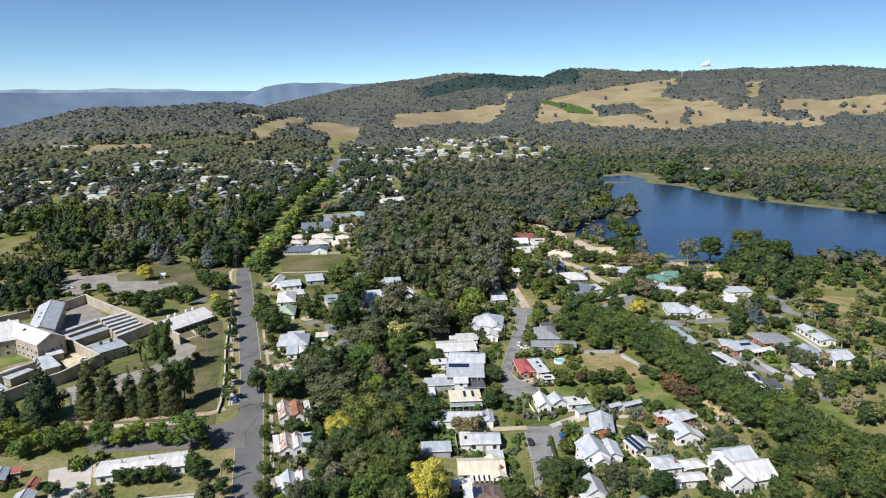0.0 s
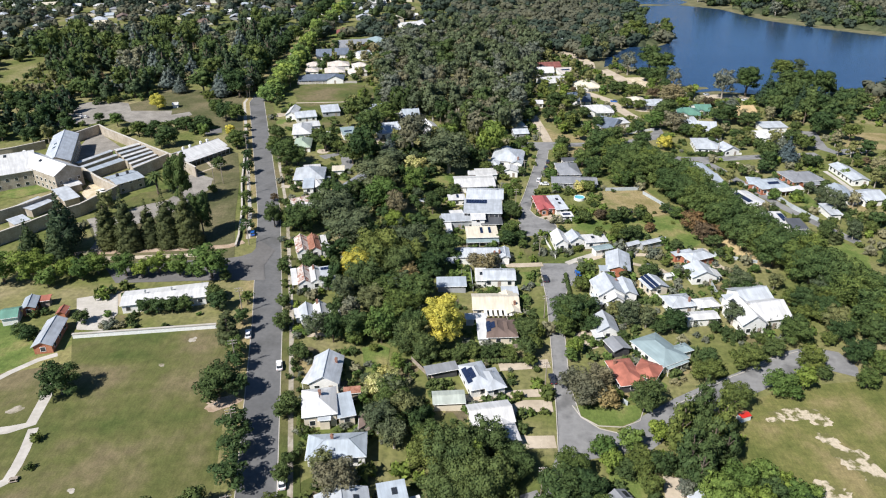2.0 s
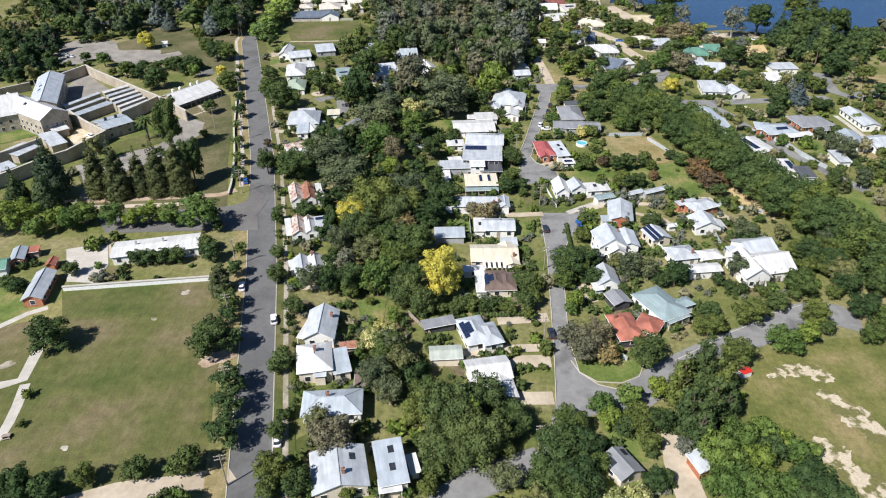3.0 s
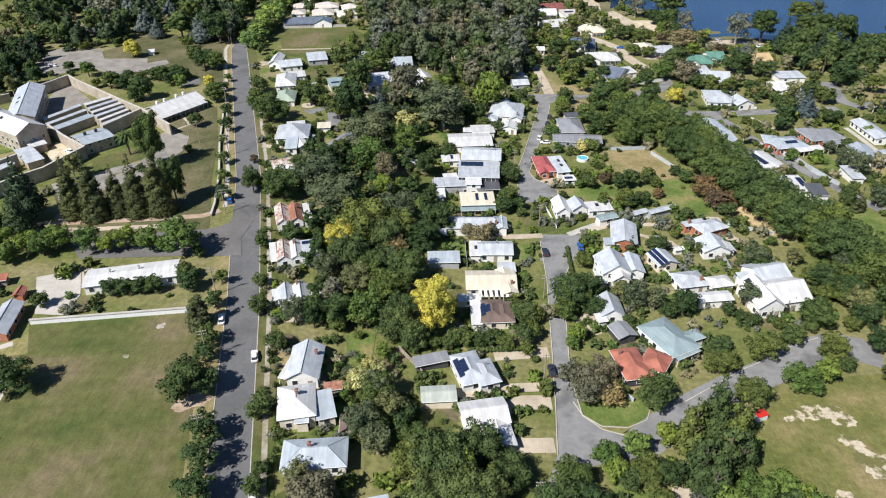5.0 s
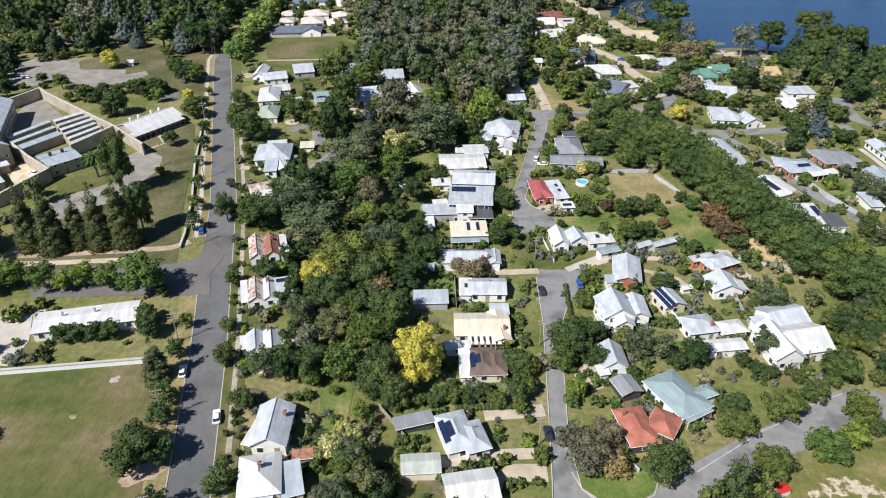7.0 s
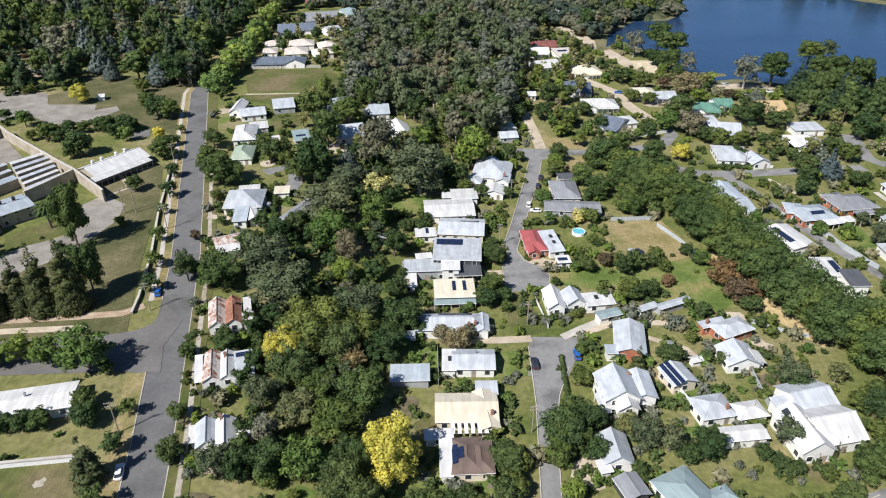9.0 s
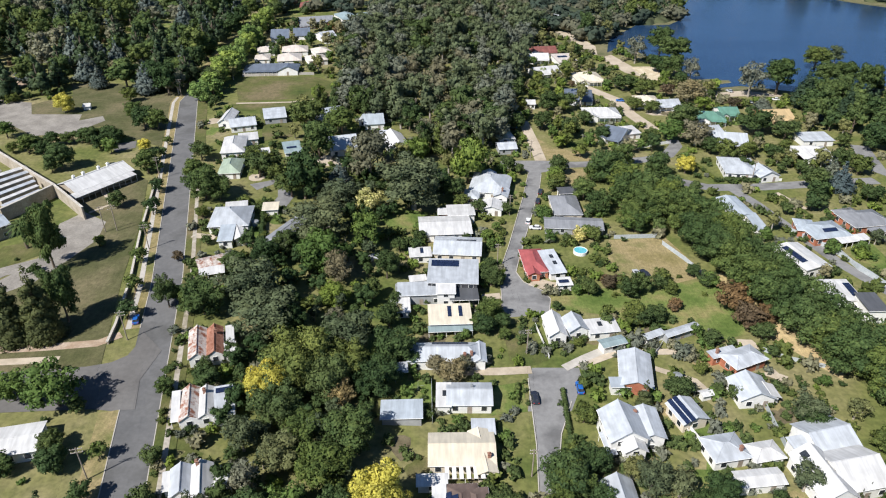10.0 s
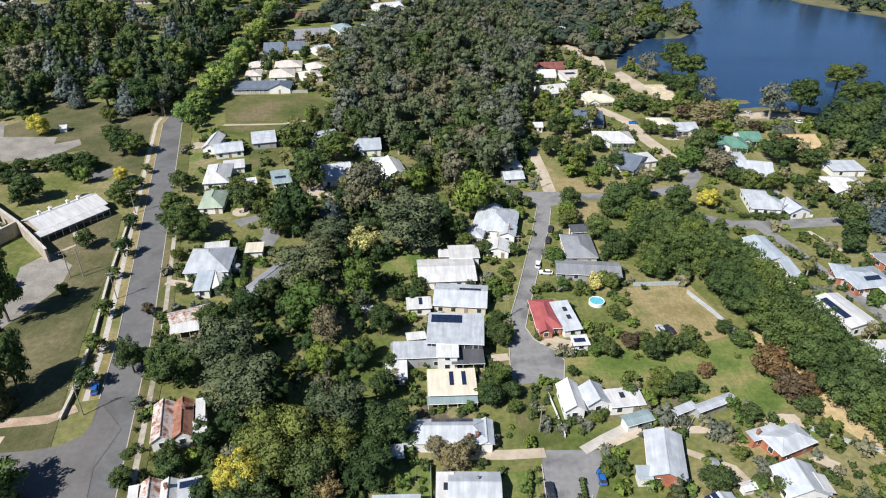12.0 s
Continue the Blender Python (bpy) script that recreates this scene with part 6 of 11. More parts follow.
fr = wing(h, 31.2, 329.0, -11.0, 5.5, 11.6, eave=3.9, roof='gable', ridge='y', pitch=24, roofm=ROOF_ZINC)
fr = wing(h, 36.0, 316.0, -11.0, 5.0, 6.5, eave=3.6, roof='gable', ridge='y', pitch=24, roofm=ROOF_ZINC)
chimney(h, fr, 0.4, -1.0)
fr = wing(h, 24.4, 316.0, -11.0, 5.4, 7.0, eave=3.0, roof='hip', pitch=20, roofm=ROOF_ZINC)
fr = wing(h, 31.6, 306.4, -8.0, 7.6, 7.0, eave=3.0, roof='gable', ridge='y', pitch=18, roofm=ROOF_WHITE)
h, fr = house('small white cottage at the end of the street', 42.4, 366.4, 7.1, 8.0, 8.4, eave=2.8, roof='gable', ridge='x', pitch=18, roofm=ROOF_ZINC, wallm=WALL_GREY)
fr = wing(h, 43.2, 381.2, 10.5, 5.7, 14.0, eave=2.6, roof='gable', ridge='y', pitch=14, roofm=ROOF_WHITE)
h, fr = house('red-roofed house with white garden annex', 42.5, 266.4, 3.6, 7.0, 13.7, eave=3.0, roof='hip', pitch=22, roofm=ROOF_MAROON, wallm=WALL_BRICK)
fr = wing(h, 41.6, 259.6, 3.6, 3.6, 3.4, eave=2.9, roof='gable', ridge='y', pitch=26, roofm=ROOF_MAROON, wallm=WALL_BRICK)
fr = wing(h, 48.3, 265.1, 10.9, 4.9, 12.5, eave=2.8, roof='skillion', pitch=4, roofm=ROOF_ZINC)
skylight(h, fr, 0.6, 2.6)
skylight(h, fr, 0.6, -1.0)
fr = wing(h, 50.6, 254.2, 5.8, 4.0, 3.6, eave=2.5, roof='skillion', pitch=2, roofm=ROOF_WHITE)
solar(h, fr, -1.8, -1.0, 3, 1)
h, fr = house('mid-grey hip-roofed house with cream walls', 59.4, 306.0, 0.0, 9.9, 15.4, eave=3.2, roof='hip', pitch=22, roofm=ROOF_GREY, wallm=WALL_CREAM)
fr = wing(h, 62.8, 318.4, 5.9, 7.8, 4.5, eave=3.0, roof='skillion', pitch=4, roofm=ROOF_DARK)
h, fr = house('long grey-roofed garage wing', 60.1, 292.1, -5.7, 20.4, 8.2, eave=2.8, roof='gable', ridge='x', pitch=12, roofm=ROOF_GREY, wallm=WALL_GREY, category='garage', name='garage')
h, fr = house('white triple-gabled cottage behind a picket fence', 44.0, 230.6, 4.1, 4.7, 9.3, eave=3.4, roof='gable', ridge='y', pitch=36, roofm=ROOF_WHITE)
fr = wing(h, 49.9, 231.3, 11.1, 5.3, 6.3, eave=3.4, roof='gable', ridge='y', pitch=32, roofm=ROOF_ZINC)
fr = wing(h, 57.4, 230.5, 7.5, 8.3, 5.3, eave=3.0, roof='skillion', pitch=4, roofm=ROOF_WHITE)
skylight(h, fr, -0.5, 0.6)
fr = wing(h, 59.0, 223.8, 18.4, 6.7, 2.9, eave=2.8, roof='gable', ridge='x', pitch=12, roofm=ROOF_TEAL)
h, fr = house('grey-roofed orange brick house', 62.2, 211.8, -10.7, 7.7, 13.1, eave=3.2, roof='gable', ridge='y', pitch=22, roofm=ROOF_ZINC, wallm=WALL_BRICK)
fr = wing(h, 56.1, 206.8, 0.0, 2.5, 2.7, eave=3.0, roof='skillion', pitch=5, roofm=ROOF_BLUE)
h, fr = house('long zinc-roofed sheds on the slope', 79.6, 229.0, 23.5, 10.9, 1.9, eave=2.8, roof='gable', ridge='x', pitch=16, roofm=ROOF_ZINC, wallm=WALL_GREY)
fr = wing(h, 71.4, 227.1, 25.4, 5.9, 1.5, eave=2.6, roof='skillion', pitch=4, roofm=ROOF_ZINC)
h, fr = house('pale hip-roofed orange brick house', 92.3, 216.5, 23.3, 10.2, 6.0, eave=3.2, roof='hip', pitch=19, roofm=ROOF_ZINC, wallm=WALL_BRICK)
fr = wing(h, 87.6, 218.6, 18.0, 7.5, 2.2, eave=3.0, roof='skillion', pitch=4, roofm=ROOF_ZINC, wallm=WALL_BRICK)
chimney(h, fr, -2, 0, 1.2)
h, fr = house('zinc-roofed cottage with two gables', 89.5, 204.4, 3.6, 8.5, 7.9, eave=3.2, roof='gable', ridge='y', pitch=26, roofm=ROOF_ZINC)
fr = wing(h, 92.9, 203.6, 2.8, 5.0, 4.1, eave=2.8, roof='gable', ridge='y', pitch=20, roofm=ROOF_WHITE)
h, fr = house('white two-storey gabled house with a balcony', 53.5, 189.9, 5.4, 8.5, 9.6, eave=5.6, roof='gable', ridge='y', pitch=33, roofm=ROOF_ZINC)
fr = wing(h, 59.6, 191.1, 0.0, 5.6, 9.1, eave=4.8, roof='gable', ridge='y', pitch=22, roofm=ROOF_ZINC)
chimney(h, fr, -2.5, 2.5)
fr = wing(h, 54.6, 184.6, 4.0, 4.6, 4.4, eave=5.0, roof='gable', ridge='y', pitch=32, roofm=ROOF_WHITE)
verandah(h, 49.6, 186.6, -84.0, 7.0, 2.0, z=2.8, roofm=ROOF_ZINC)
h, fr = house('white shed house with blue solar panels', 70.9, 196.6, 16.7, 6.4, 7.0, eave=3.2, roof='gable', ridge='y', pitch=22, roofm=ROOF_ZINC, wallm=WALL_CREAM)
solar(h, fr, -3.0, -4.2, 1, 5)
solar(h, fr, -1.7, -4.2, 1, 5)
h, fr = house('large white-roofed rambling house', 75.8, 185.0, 10.0, 8.3, 7.0, eave=3.2, roof='hip', pitch=20, roofm=ROOF_ZINC)
chimney(h, fr, 2.5, -2.0)
fr = wing(h, 80.2, 176.5, 6.0, 9.7, 3.8, eave=3.0, roof='gable', ridge='x', pitch=12, roofm=ROOF_WHITE)
fr = wing(h, 84.3, 183.8, 10.6, 6.7, 4.7, eave=3.2, roof='hip', pitch=18, roofm=ROOF_WHITE)
h, fr = house('small white gabled cottage beside a big tree', 49.0, 171.8, 2.1, 6.5, 8.2, eave=3.0, roof='gable', ridge='y', pitch=34, roofm=ROOF_ZINC)
fr = wing(h, 45.8, 167.1, 11.3, 2.2, 2.7, eave=2.6, roof='skillion', pitch=5, roofm=ROOF_WHITE)
h, fr = house('grey metal garage in the garden', 50.6, 161.8, 18.1, 5.0, 5.5, eave=2.6, roof='gable', ridge='y', pitch=18, roofm=ROOF_GREY, wallm=WALL_DARK, category='garage', name='garage', windows=False)
h, fr = house('teal metal-roofed house with a front verandah', 62.0, 158.4, 26.2, 9.0, 13.4, eave=3.2, roof='hip', ridge='x', pitch=19, roofm=ROOF_TEAL)
fr = wing(h, 67.9, 158.7, 21.7, 6.4, 3.2, eave=3.0, roof='hip', pitch=19, roofm=ROOF_TEAL)
flue(h, fr, 1, 1)
verandah(h, 65.0, 152.4, 28.2, 7.8, 2.4, z=2.6, roofm=ROOF_TEAL)
h, fr = house('terracotta-roofed house with dark walls', 49.7, 148.2, 9.6, 6.6, 10.8, eave=3.0, roof='hip', pitch=23, roofm=ROOF_RED, wallm=WALL_DARK)
chimney(h, fr, -2.0, 3)
fr = wing(h, 56.3, 149.2, 56.0, 7.0, 5.9, eave=3.0, roof='hip', pitch=23, roofm=ROOF_RED, wallm=WALL_DARK)
h, fr = house('white multi-gabled church-like house', 93.6, 176.2, 7.0, 7.4, 12.6, eave=4.2, roof='gable', ridge='y', pitch=36, roofm=ROOF_WHITE)
skylight(h, fr, -2, 4.5)
fr = wing(h, 100.8, 178.2, 11.0, 10.8, 11.0, eave=4.0, roof='gable', ridge='x', pitch=27, roofm=ROOF_WHITE)
fr = wing(h, 100.0, 187.6, 14.0, 10.2, 10.0, eave=3.8, roof='gable', ridge='x', pitch=24, roofm=ROOF_ZINC)
fr = wing(h, 94.0, 184.6, 11.0, 5.6, 5.6, eave=3.4, roof='skillion', pitch=4, roofm=ROOF_ZINC)
h, fr = house('grey slate-roofed cottage among trees', 38.4, 101.6, 27.0, 5.5, 6.5, eave=3.0, roof='gable', ridge='y', pitch=26, roofm=ROOF_GREY, wallm=WALL_CREAM)
skylight(h, fr, -2, 1)
skylight(h, fr, 2, 2)
h, fr = house('pale gravel-side cottage annex with a zinc roof', 42.7, 380.1, 0.0, 5.2, 12.3, eave=2.8, roof='gable', ridge='y', pitch=18, roofm=ROOF_PALEGREEN, category='shed', name='shed')
h, fr = house('white shed with an orange roller door', 56.2, 102.4, 15.8, 4.4, 4.8, eave=2.8, roof='gable', ridge='y', pitch=18, roofm=ROOF_ZINC, wallm=WALL_BRICK, category='shed', name='shed', windows=False)

# ---- west side: park buildings ----
h, fr = house('long white-roofed park building', -89.4, 182.3, 12.7, 25.0, 8.3, eave=3.2, roof='gable', ridge='x', pitch=8, roofm=ROOF_WHITE)
chimney(h, fr, -6, 0.8, 0.8, STEEL, 0.2)
chimney(h, fr, 2, 0.8, 0.8, STEEL, 0.2)
draped('yard', [(-119.5, 184.5), (-107.9, 188.5), (-102.4, 175.5), (-102.9, 166.0), (-111.0, 166.6)], CONCRETE, 0.156, 'pale concrete yard beside the park building', 'yard')
h, fr = house('brick park pavilion with a zinc gable roof', -115.6, 161.3, 10.0, 4.9, 13.5, eave=3.0, roof='gable', ridge='y', pitch=26, roofm=ROOF_ZINC, wallm=WALL_BRICK)
h, fr = house('small house with a zinc gable roof', -130.2, 177.8, 17.6, 3.4, 6.7, eave=3.0, roof='gable', ridge='y', pitch=24, roofm=ROOF_BLUE, wallm=WALL_BRICK)
h, fr = house('small shed with a green roof', -133.0, 172.0, 17.0, 4.2, 5.7, eave=3.0, roof='gable', ridge='x', pitch=22, roofm=ROOF_GREEN, category='shed', name='shed', windows=False)
h, fr = house('low timber shed with rusty-red roof', -127.4, 181.1, 15.3, 2.5, 2.8, eave=2.4, roof='skillion', pitch=3, roofm=ROOF_RED, wallm=TIMBER, category='shed', name='shed', windows=False)
h, fr = house('tiny brick outbuilding with red roof', -118.5, 174.3, 7.8, 2.2, 3.4, eave=2.4, roof='gable', ridge='y', pitch=28, roofm=ROOF_RED, wallm=WALL_BRICK, category='shed', name='shed', windows=False)
stone_wall(-109.6, 162.3, -69.3, 167.3, 1.4, 0.5, "low pale rendered boundary wall of the park", "boundary_wall", WHITE_PAINT, CONCRETE)

# ---- the old prison and hospital ----
h, fr = house('long white-roofed stone hospital with chimneys and verandah', -123.0, 320.8, 56.2, 24.5, 12.3, eave=3.6, roof='gable', ridge='x', pitch=20, roofm=ROOF_WHITE, wallm=STONE)
chimney(h, fr, -8, 1.0, 1.2, WHITE_PAINT, 0.45)
chimney(h, fr, -4, 1.0, 1.2, WHITE_PAINT, 0.45)
chimney(h, fr, 2.5, 1.0, 1.2, WHITE_PAINT, 0.45)
chimney(h, fr, 6.5, 1.0, 1.2, WHITE_PAINT, 0.45)
verandah(h, -117.5, 314.8, 55.9, 25.8, 3.7, z=3.0, roofm=ROOF_WHITE)
h, fr = house('tall granite prison block with pale metal gable roofs', -180.7, 287.5, 56.4, 12.3, 34.9, eave=8.5, roof='gable', ridge='y', pitch=27, roofm=ROOF_WHITE, wallm=STONE)
skylight(h, fr, -2, 0)
fr = wing(h, -186.2, 312.1, 21.0, 11.0, 43.3, eave=8.0, roof='gable', ridge='y', pitch=24, roofm=ROOF_ZINC, wallm=STONE)
skylight(h, fr, -2.5, 2)
skylight(h, fr, -2.5, -4)
fr = wing(h, -202.7, 288.5, 31.3, 28.7, 28.2, eave=7.5, roof='gable', ridge='x', pitch=18, roofm=ROOF_WHITE, wallm=STONE)
skylight(h, fr, 3, -1.5)
skylight(h, fr, -4, -1.5)
fr = wing(h, -200.7, 283.3, 53.5, 5.8, 10.2, eave=5.0, roof='hip', pitch=22, roofm=ROOF_ZINC, wallm=STONE, windows=False)
h, fr = house('rows of narrow zinc cell roofs in the prison yard', -169.9, 309.5, 63.3, 19.6, 1.7, eave=4.0, roof='skillion', pitch=6, roofm=ROOF_ZINC, wallm=STONE, windows=False, over=0.15, category='prison block', name='prison_block')
fr = wing(h, -165.0, 303.7, 61.5, 19.2, 1.7, eave=4.0, roof='skillion', pitch=6, roofm=ROOF_ZINC, wallm=STONE, windows=False, over=0.15)
fr = wing(h, -159.6, 297.2, 59.6, 19.0, 3.4, eave=4.0, roof='skillion', pitch=6, roofm=ROOF_BLUE, wallm=STONE, windows=False, over=0.15)
fr = wing(h, -158.9, 323.7, 52.2, 14.3, 2.3, eave=4.2, roof='skillion', pitch=5, roofm=ROOF_WHITE, wallm=STONE, windows=False, over=0.1, gutter=False)
fr = wing(h, -155.2, 318.9, 54.9, 14.4, 2.1, eave=4.2, roof='skillion', pitch=5, roofm=ROOF_ZINC, wallm=STONE, windows=False, over=0.1, gutter=False)
fr = wing(h, -151.7, 314.3, 56.4, 14.5, 2.0, eave=4.2, roof='skillion', pitch=5, roofm=ROOF_WHITE, wallm=STONE, windows=False, over=0.1, gutter=False)
fr = wing(h, -148.2, 309.8, 58.0, 14.6, 1.9, eave=4.2, roof='skillion', pitch=5, roofm=ROOF_ZINC, wallm=STONE, windows=False, over=0.1, gutter=False)
fr = wing(h, -144.7, 305.4, 60.0, 14.7, 1.7, eave=4.2, roof='skillion', pitch=5, roofm=ROOF_WHITE, wallm=STONE, windows=False, over=0.1, gutter=False)
fr = wing(h, -141.4, 301.1, 61.5, 14.8, 1.7, eave=4.2, roof='skillion', pitch=5, roofm=ROOF_ZINC, wallm=STONE, windows=False, over=0.1, gutter=False)
h, fr = house('flat blue-grey roofed stone gatehouse with chimneys', -142.9, 279.8, 47.2, 11.8, 12.2, eave=5.0, roof='gable', ridge='x', pitch=8, roofm=ROOF_BLUE, wallm=STONE, category='gatehouse', name='gatehouse')
chimney(h, fr, -2.5, 0.5, 1.2, WALL_DARK, 0.5)
chimney(h, fr, 2.0, 0.5, 1.2, WALL_DARK, 0.5)
h, fr = house('low white-roofed stone yard building', -162.0, 264.9, 44.4, 5.8, 14.1, eave=3.2, roof='skillion', pitch=3, roofm=ROOF_ZINC, wallm=STONE, category='prison block', name='prison_block', windows=False)
fr = wing(h, -164.5, 275.9, 43.8, 5.7, 4.8, eave=3.4, roof='skillion', pitch=3, roofm=ROOF_WHITE, wallm=STONE, windows=False)
h, fr = house('low zinc-roofed stone workshops along the wall', -169.2, 253.7, 67.3, 9.7, 8.1, eave=3.6, roof='skillion', pitch=3, roofm=ROOF_ZINC, wallm=STONE, category='prison block', name='prison_block', windows=False)
fr = wing(h, -168.0, 239.2, 53.3, 5.5, 6.0, eave=3.0, roof='skillion', pitch=3, roofm=ROOF_ZINC, wallm=STONE, windows=False)
draped('court', clearing([(-159.9, 273.3), (-161.4, 284.7), (-147.3, 275.8), (-147.0, 269.4), (-154.8, 265.1)]), SAND, 0.1577, 'pale sandy forecourt inside the wall', 'yard')
draped('lawn', clearing([(-195.7, 281.6), (-186.0, 289.8), (-175.0, 276.1), (-185.2, 267.3), (-193.3, 268.6)]), LAWN, 0.1594, 'green lawn inside the prison wall', 'lawn')
stone_wall(-196.5, 342.6, -189.6, 358.5, 5.0, 0.6)
stone_wall(-189.6, 358.5, -182.4, 351.3, 5.0, 0.6)
stone_wall(-182.4, 351.3, -148.8, 322.8, 5.0, 0.6)
stone_wall(-148.8, 322.8, -134.3, 310.8, 5.0, 0.6)
stone_wall(-134.3, 310.8, -115.2, 291.9, 5.0, 0.6)
stone_wall(-134.3, 310.8, -140.3, 296.7, 5.0, 0.6)
stone_wall(-140.3, 296.7, -143.2, 290.7, 5.0, 0.6)
stone_wall(-167.1, 291.7, -155.9, 280.9, 5.0, 0.6)
stone_wall(-155.9, 280.9, -141.6, 268.8, 5.0, 0.6)
stone_wall(-141.6, 268.8, -148.5, 249.4, 5.0, 0.6)
stone_wall(-148.5, 249.4, -154.3, 242.8, 5.0, 0.6)
stone_wall(-154.3, 242.8, -160.3, 232.3, 5.0, 0.6)
stone_wall(-160.3, 232.3, -172.4, 214.3, 5.0, 0.6)
stone_wall(-164.9, 261.4, -171.5, 249.7, 5.0, 0.6)
stone_wall(-171.5, 249.7, -184.5, 233.6, 5.0, 0.6)
stone_wall(-234.0, 312.3, -217.9, 323.0, 4, 0.6)
stone_wall(-217.9, 323.0, -207.0, 333.6, 4, 0.6)
draped('court', clearing([(-187.0, 314.7), (-193.9, 355.2), (-188.6, 357.1), (-168.0, 334.1), (-176.9, 312.2)]), COURT, 0.1611, 'dusty grey prison yard', 'yard')
h, fr = house('small white hut on the lawn', -166.6, 411.2, 14.0, 2.9, 4.1, eave=2.2, roof='gable', ridge='x', pitch=20, roofm=ROOF_WHITE, category='shed', name='shed', windows=False)

# ---- beyond the avenue and towards the lake ----
h, fr = house('pale zinc-roofed house with solar panels and picket fence', 139.3, 342.3, -7.5, 13.6, 16.7, eave=3.2, roof='hip', pitch=20, roofm=ROOF_ZINC)
fr = wing(h, 147.6, 335.9, 11.3, 8.8, 8.8, eave=3.0, roof='gable', ridge='y', pitch=24, roofm=ROOF_ZINC)
solar(h, fr, 0.4, -2, 2, 3)
h, fr = house('pale blue low house beside the avenue', 123.7, 304.4, 6.8, 7.5, 15.3, eave=3.0, roof='gable', ridge='y', pitch=12, roofm=ROOF_BLUE)
fr = wing(h, 126.7, 292.2, 2.0, 3.5, 11.5, eave=2.7, roof='skillion', pitch=3, roofm=ROOF_BLUE)
h, fr = house('long white metal building with solar panels', 131.5, 267.1, 15.0, 9.0, 15.4, eave=3.6, roof='gable', ridge='y', pitch=8, roofm=ROOF_WHITE, wallm=WALL_WHITE)
solar(h, fr, -3.4, -4, 2, 6)
h, fr = house('white flat-roofed modern building with a dark end', 132.5, 246.1, 0.0, 9.3, 10.0, eave=4.2, roof='skillion', pitch=2, roofm=ROOF_WHITE, wallm=WALL_WHITE)
solar(h, fr, 2.6, -3.5, 2, 4)
fr = wing(h, 138.4, 238.6, 0.0, 5.4, 7.9, eave=4.8, roof='skillion', pitch=4, roofm=ROOF_DARK, wallm=WALL_WHITE)
h, fr = house('slate-blue hip-roofed brick house with white verandah', 148.2, 285.7, 9.8, 13.7, 10.7, eave=3.2, roof='hip', pitch=18, roofm=ROOF_BLUE, wallm=WALL_BRICK)
solar(h, fr, -2.5, -3.2, 5, 1)
fr = wing(h, 143.1, 289.6, -13.0, 5.8, 8.5, eave=3.0, roof='hip', pitch=20, roofm=ROOF_BLUE, wallm=WALL_BRICK)
verandah(h, 155.4, 279.9, 14.4, 12.1, 3.5, z=2.7, roofm=ROOF_WHITE)
h, fr = house('grey tiled house with deep eaves', 167.0, 294.2, 9.6, 15.2, 11.2, eave=3.2, roof='hip', pitch=21, roofm=ROOF_GREY, wallm=WALL_BRICK)
fr = wing(h, 163.5, 298.6, 14.5, 7.9, 6.6, eave=3.0, roof='hip', pitch=21, roofm=ROOF_GREY, wallm=WALL_BRICK)
solar(h, fr, -2, 0.5, 4, 1)
verandah(h, 168.3, 286.0, 10.6, 8.1, 3.0, z=2.7, roofm=ROOF_GREY)
h, fr = house('low zinc roofed house on the back street', 192.2, 299.9, 0.8, 7.5, 21.0, eave=3.0, roof='gable', ridge='y', pitch=15, roofm=ROOF_ZINC)
h, fr = house('grey-blue shed house behind the hedge', 175.7, 275.5, -6.0, 8.0, 15.3, eave=3.0, roof='gable', ridge='y', pitch=16, roofm=ROOF_BLUE)
h, fr = house('low zinc garden shed with white walls', 161.8, 257.4, 3.1, 4.5, 9.3, eave=2.6, roof='skillion', pitch=4, roofm=ROOF_ZINC, category='shed', name='shed', windows=False)
h, fr = house('white-walled cottage with a zinc roof', 185.4, 272.1, 10.9, 10.7, 11.4, eave=3.0, roof='gable', ridge='x', pitch=18, roofm=ROOF_ZINC)
h, fr = house('white bungalow with a wide verandah', 178.7, 357.1, 0.0, 14.5, 13.5, eave=3.0, roof='hip', ridge='x', pitch=20, roofm=ROOF_WHITE, wallm=WALL_WHITE, windows=2)
annex(h, 14.5, 13.5, ROOF_WHITE, WALL_WHITE, 1)
flue(h, fr, 0.5, 0.8)
h, fr = house('flat grey-roofed house near the lake', 187.5, 375.0, 2.3, 14.1, 9.4, eave=3.0, roof='skillion', ridge='x', pitch=3, roofm=ROOF_ZINC, wallm=WALL_WHITE, windows=2)
h, fr = house('tan tiled gabled house near the lake', 181.7, 405.0, 5.5, 13.8, 16.2, eave=3.0, roof='gable', ridge='x', pitch=20, roofm=ROOF_TAN, wallm=WALL_BRICK, windows=2)
annex(h, 13.8, 16.2, ROOF_TAN, WALL_BRICK, 3)
flue(h, fr, -1.5, 0.8)
h, fr = house('lakeside cottage with a dark green roof', 160.1, 412.0, 0.0, 9.4, 10.4, eave=3.0, roof='gable', ridge='x', pitch=20, roofm=ROOF_GREEN, wallm=WALL_WHITE, windows=2)
annex(h, 9.4, 10.4, ROOF_GREEN, WALL_WHITE, 4)
flue(h, fr, 1.5, 0.8)
h, fr = house('green-roofed house with solar panels', 149.3, 404.6, -11.7, 12.9, 11.6, eave=3.0, roof='hip', ridge='x', pitch=20, roofm=ROOF_GREEN, wallm=WALL_WHITE, windows=2)
annex(h, 12.9, 11.6, ROOF_GREEN, WALL_WHITE, 5)
flue(h, fr, 0.5, 0.8)
solar(h, fr, -4, 0.6, 6, 2)
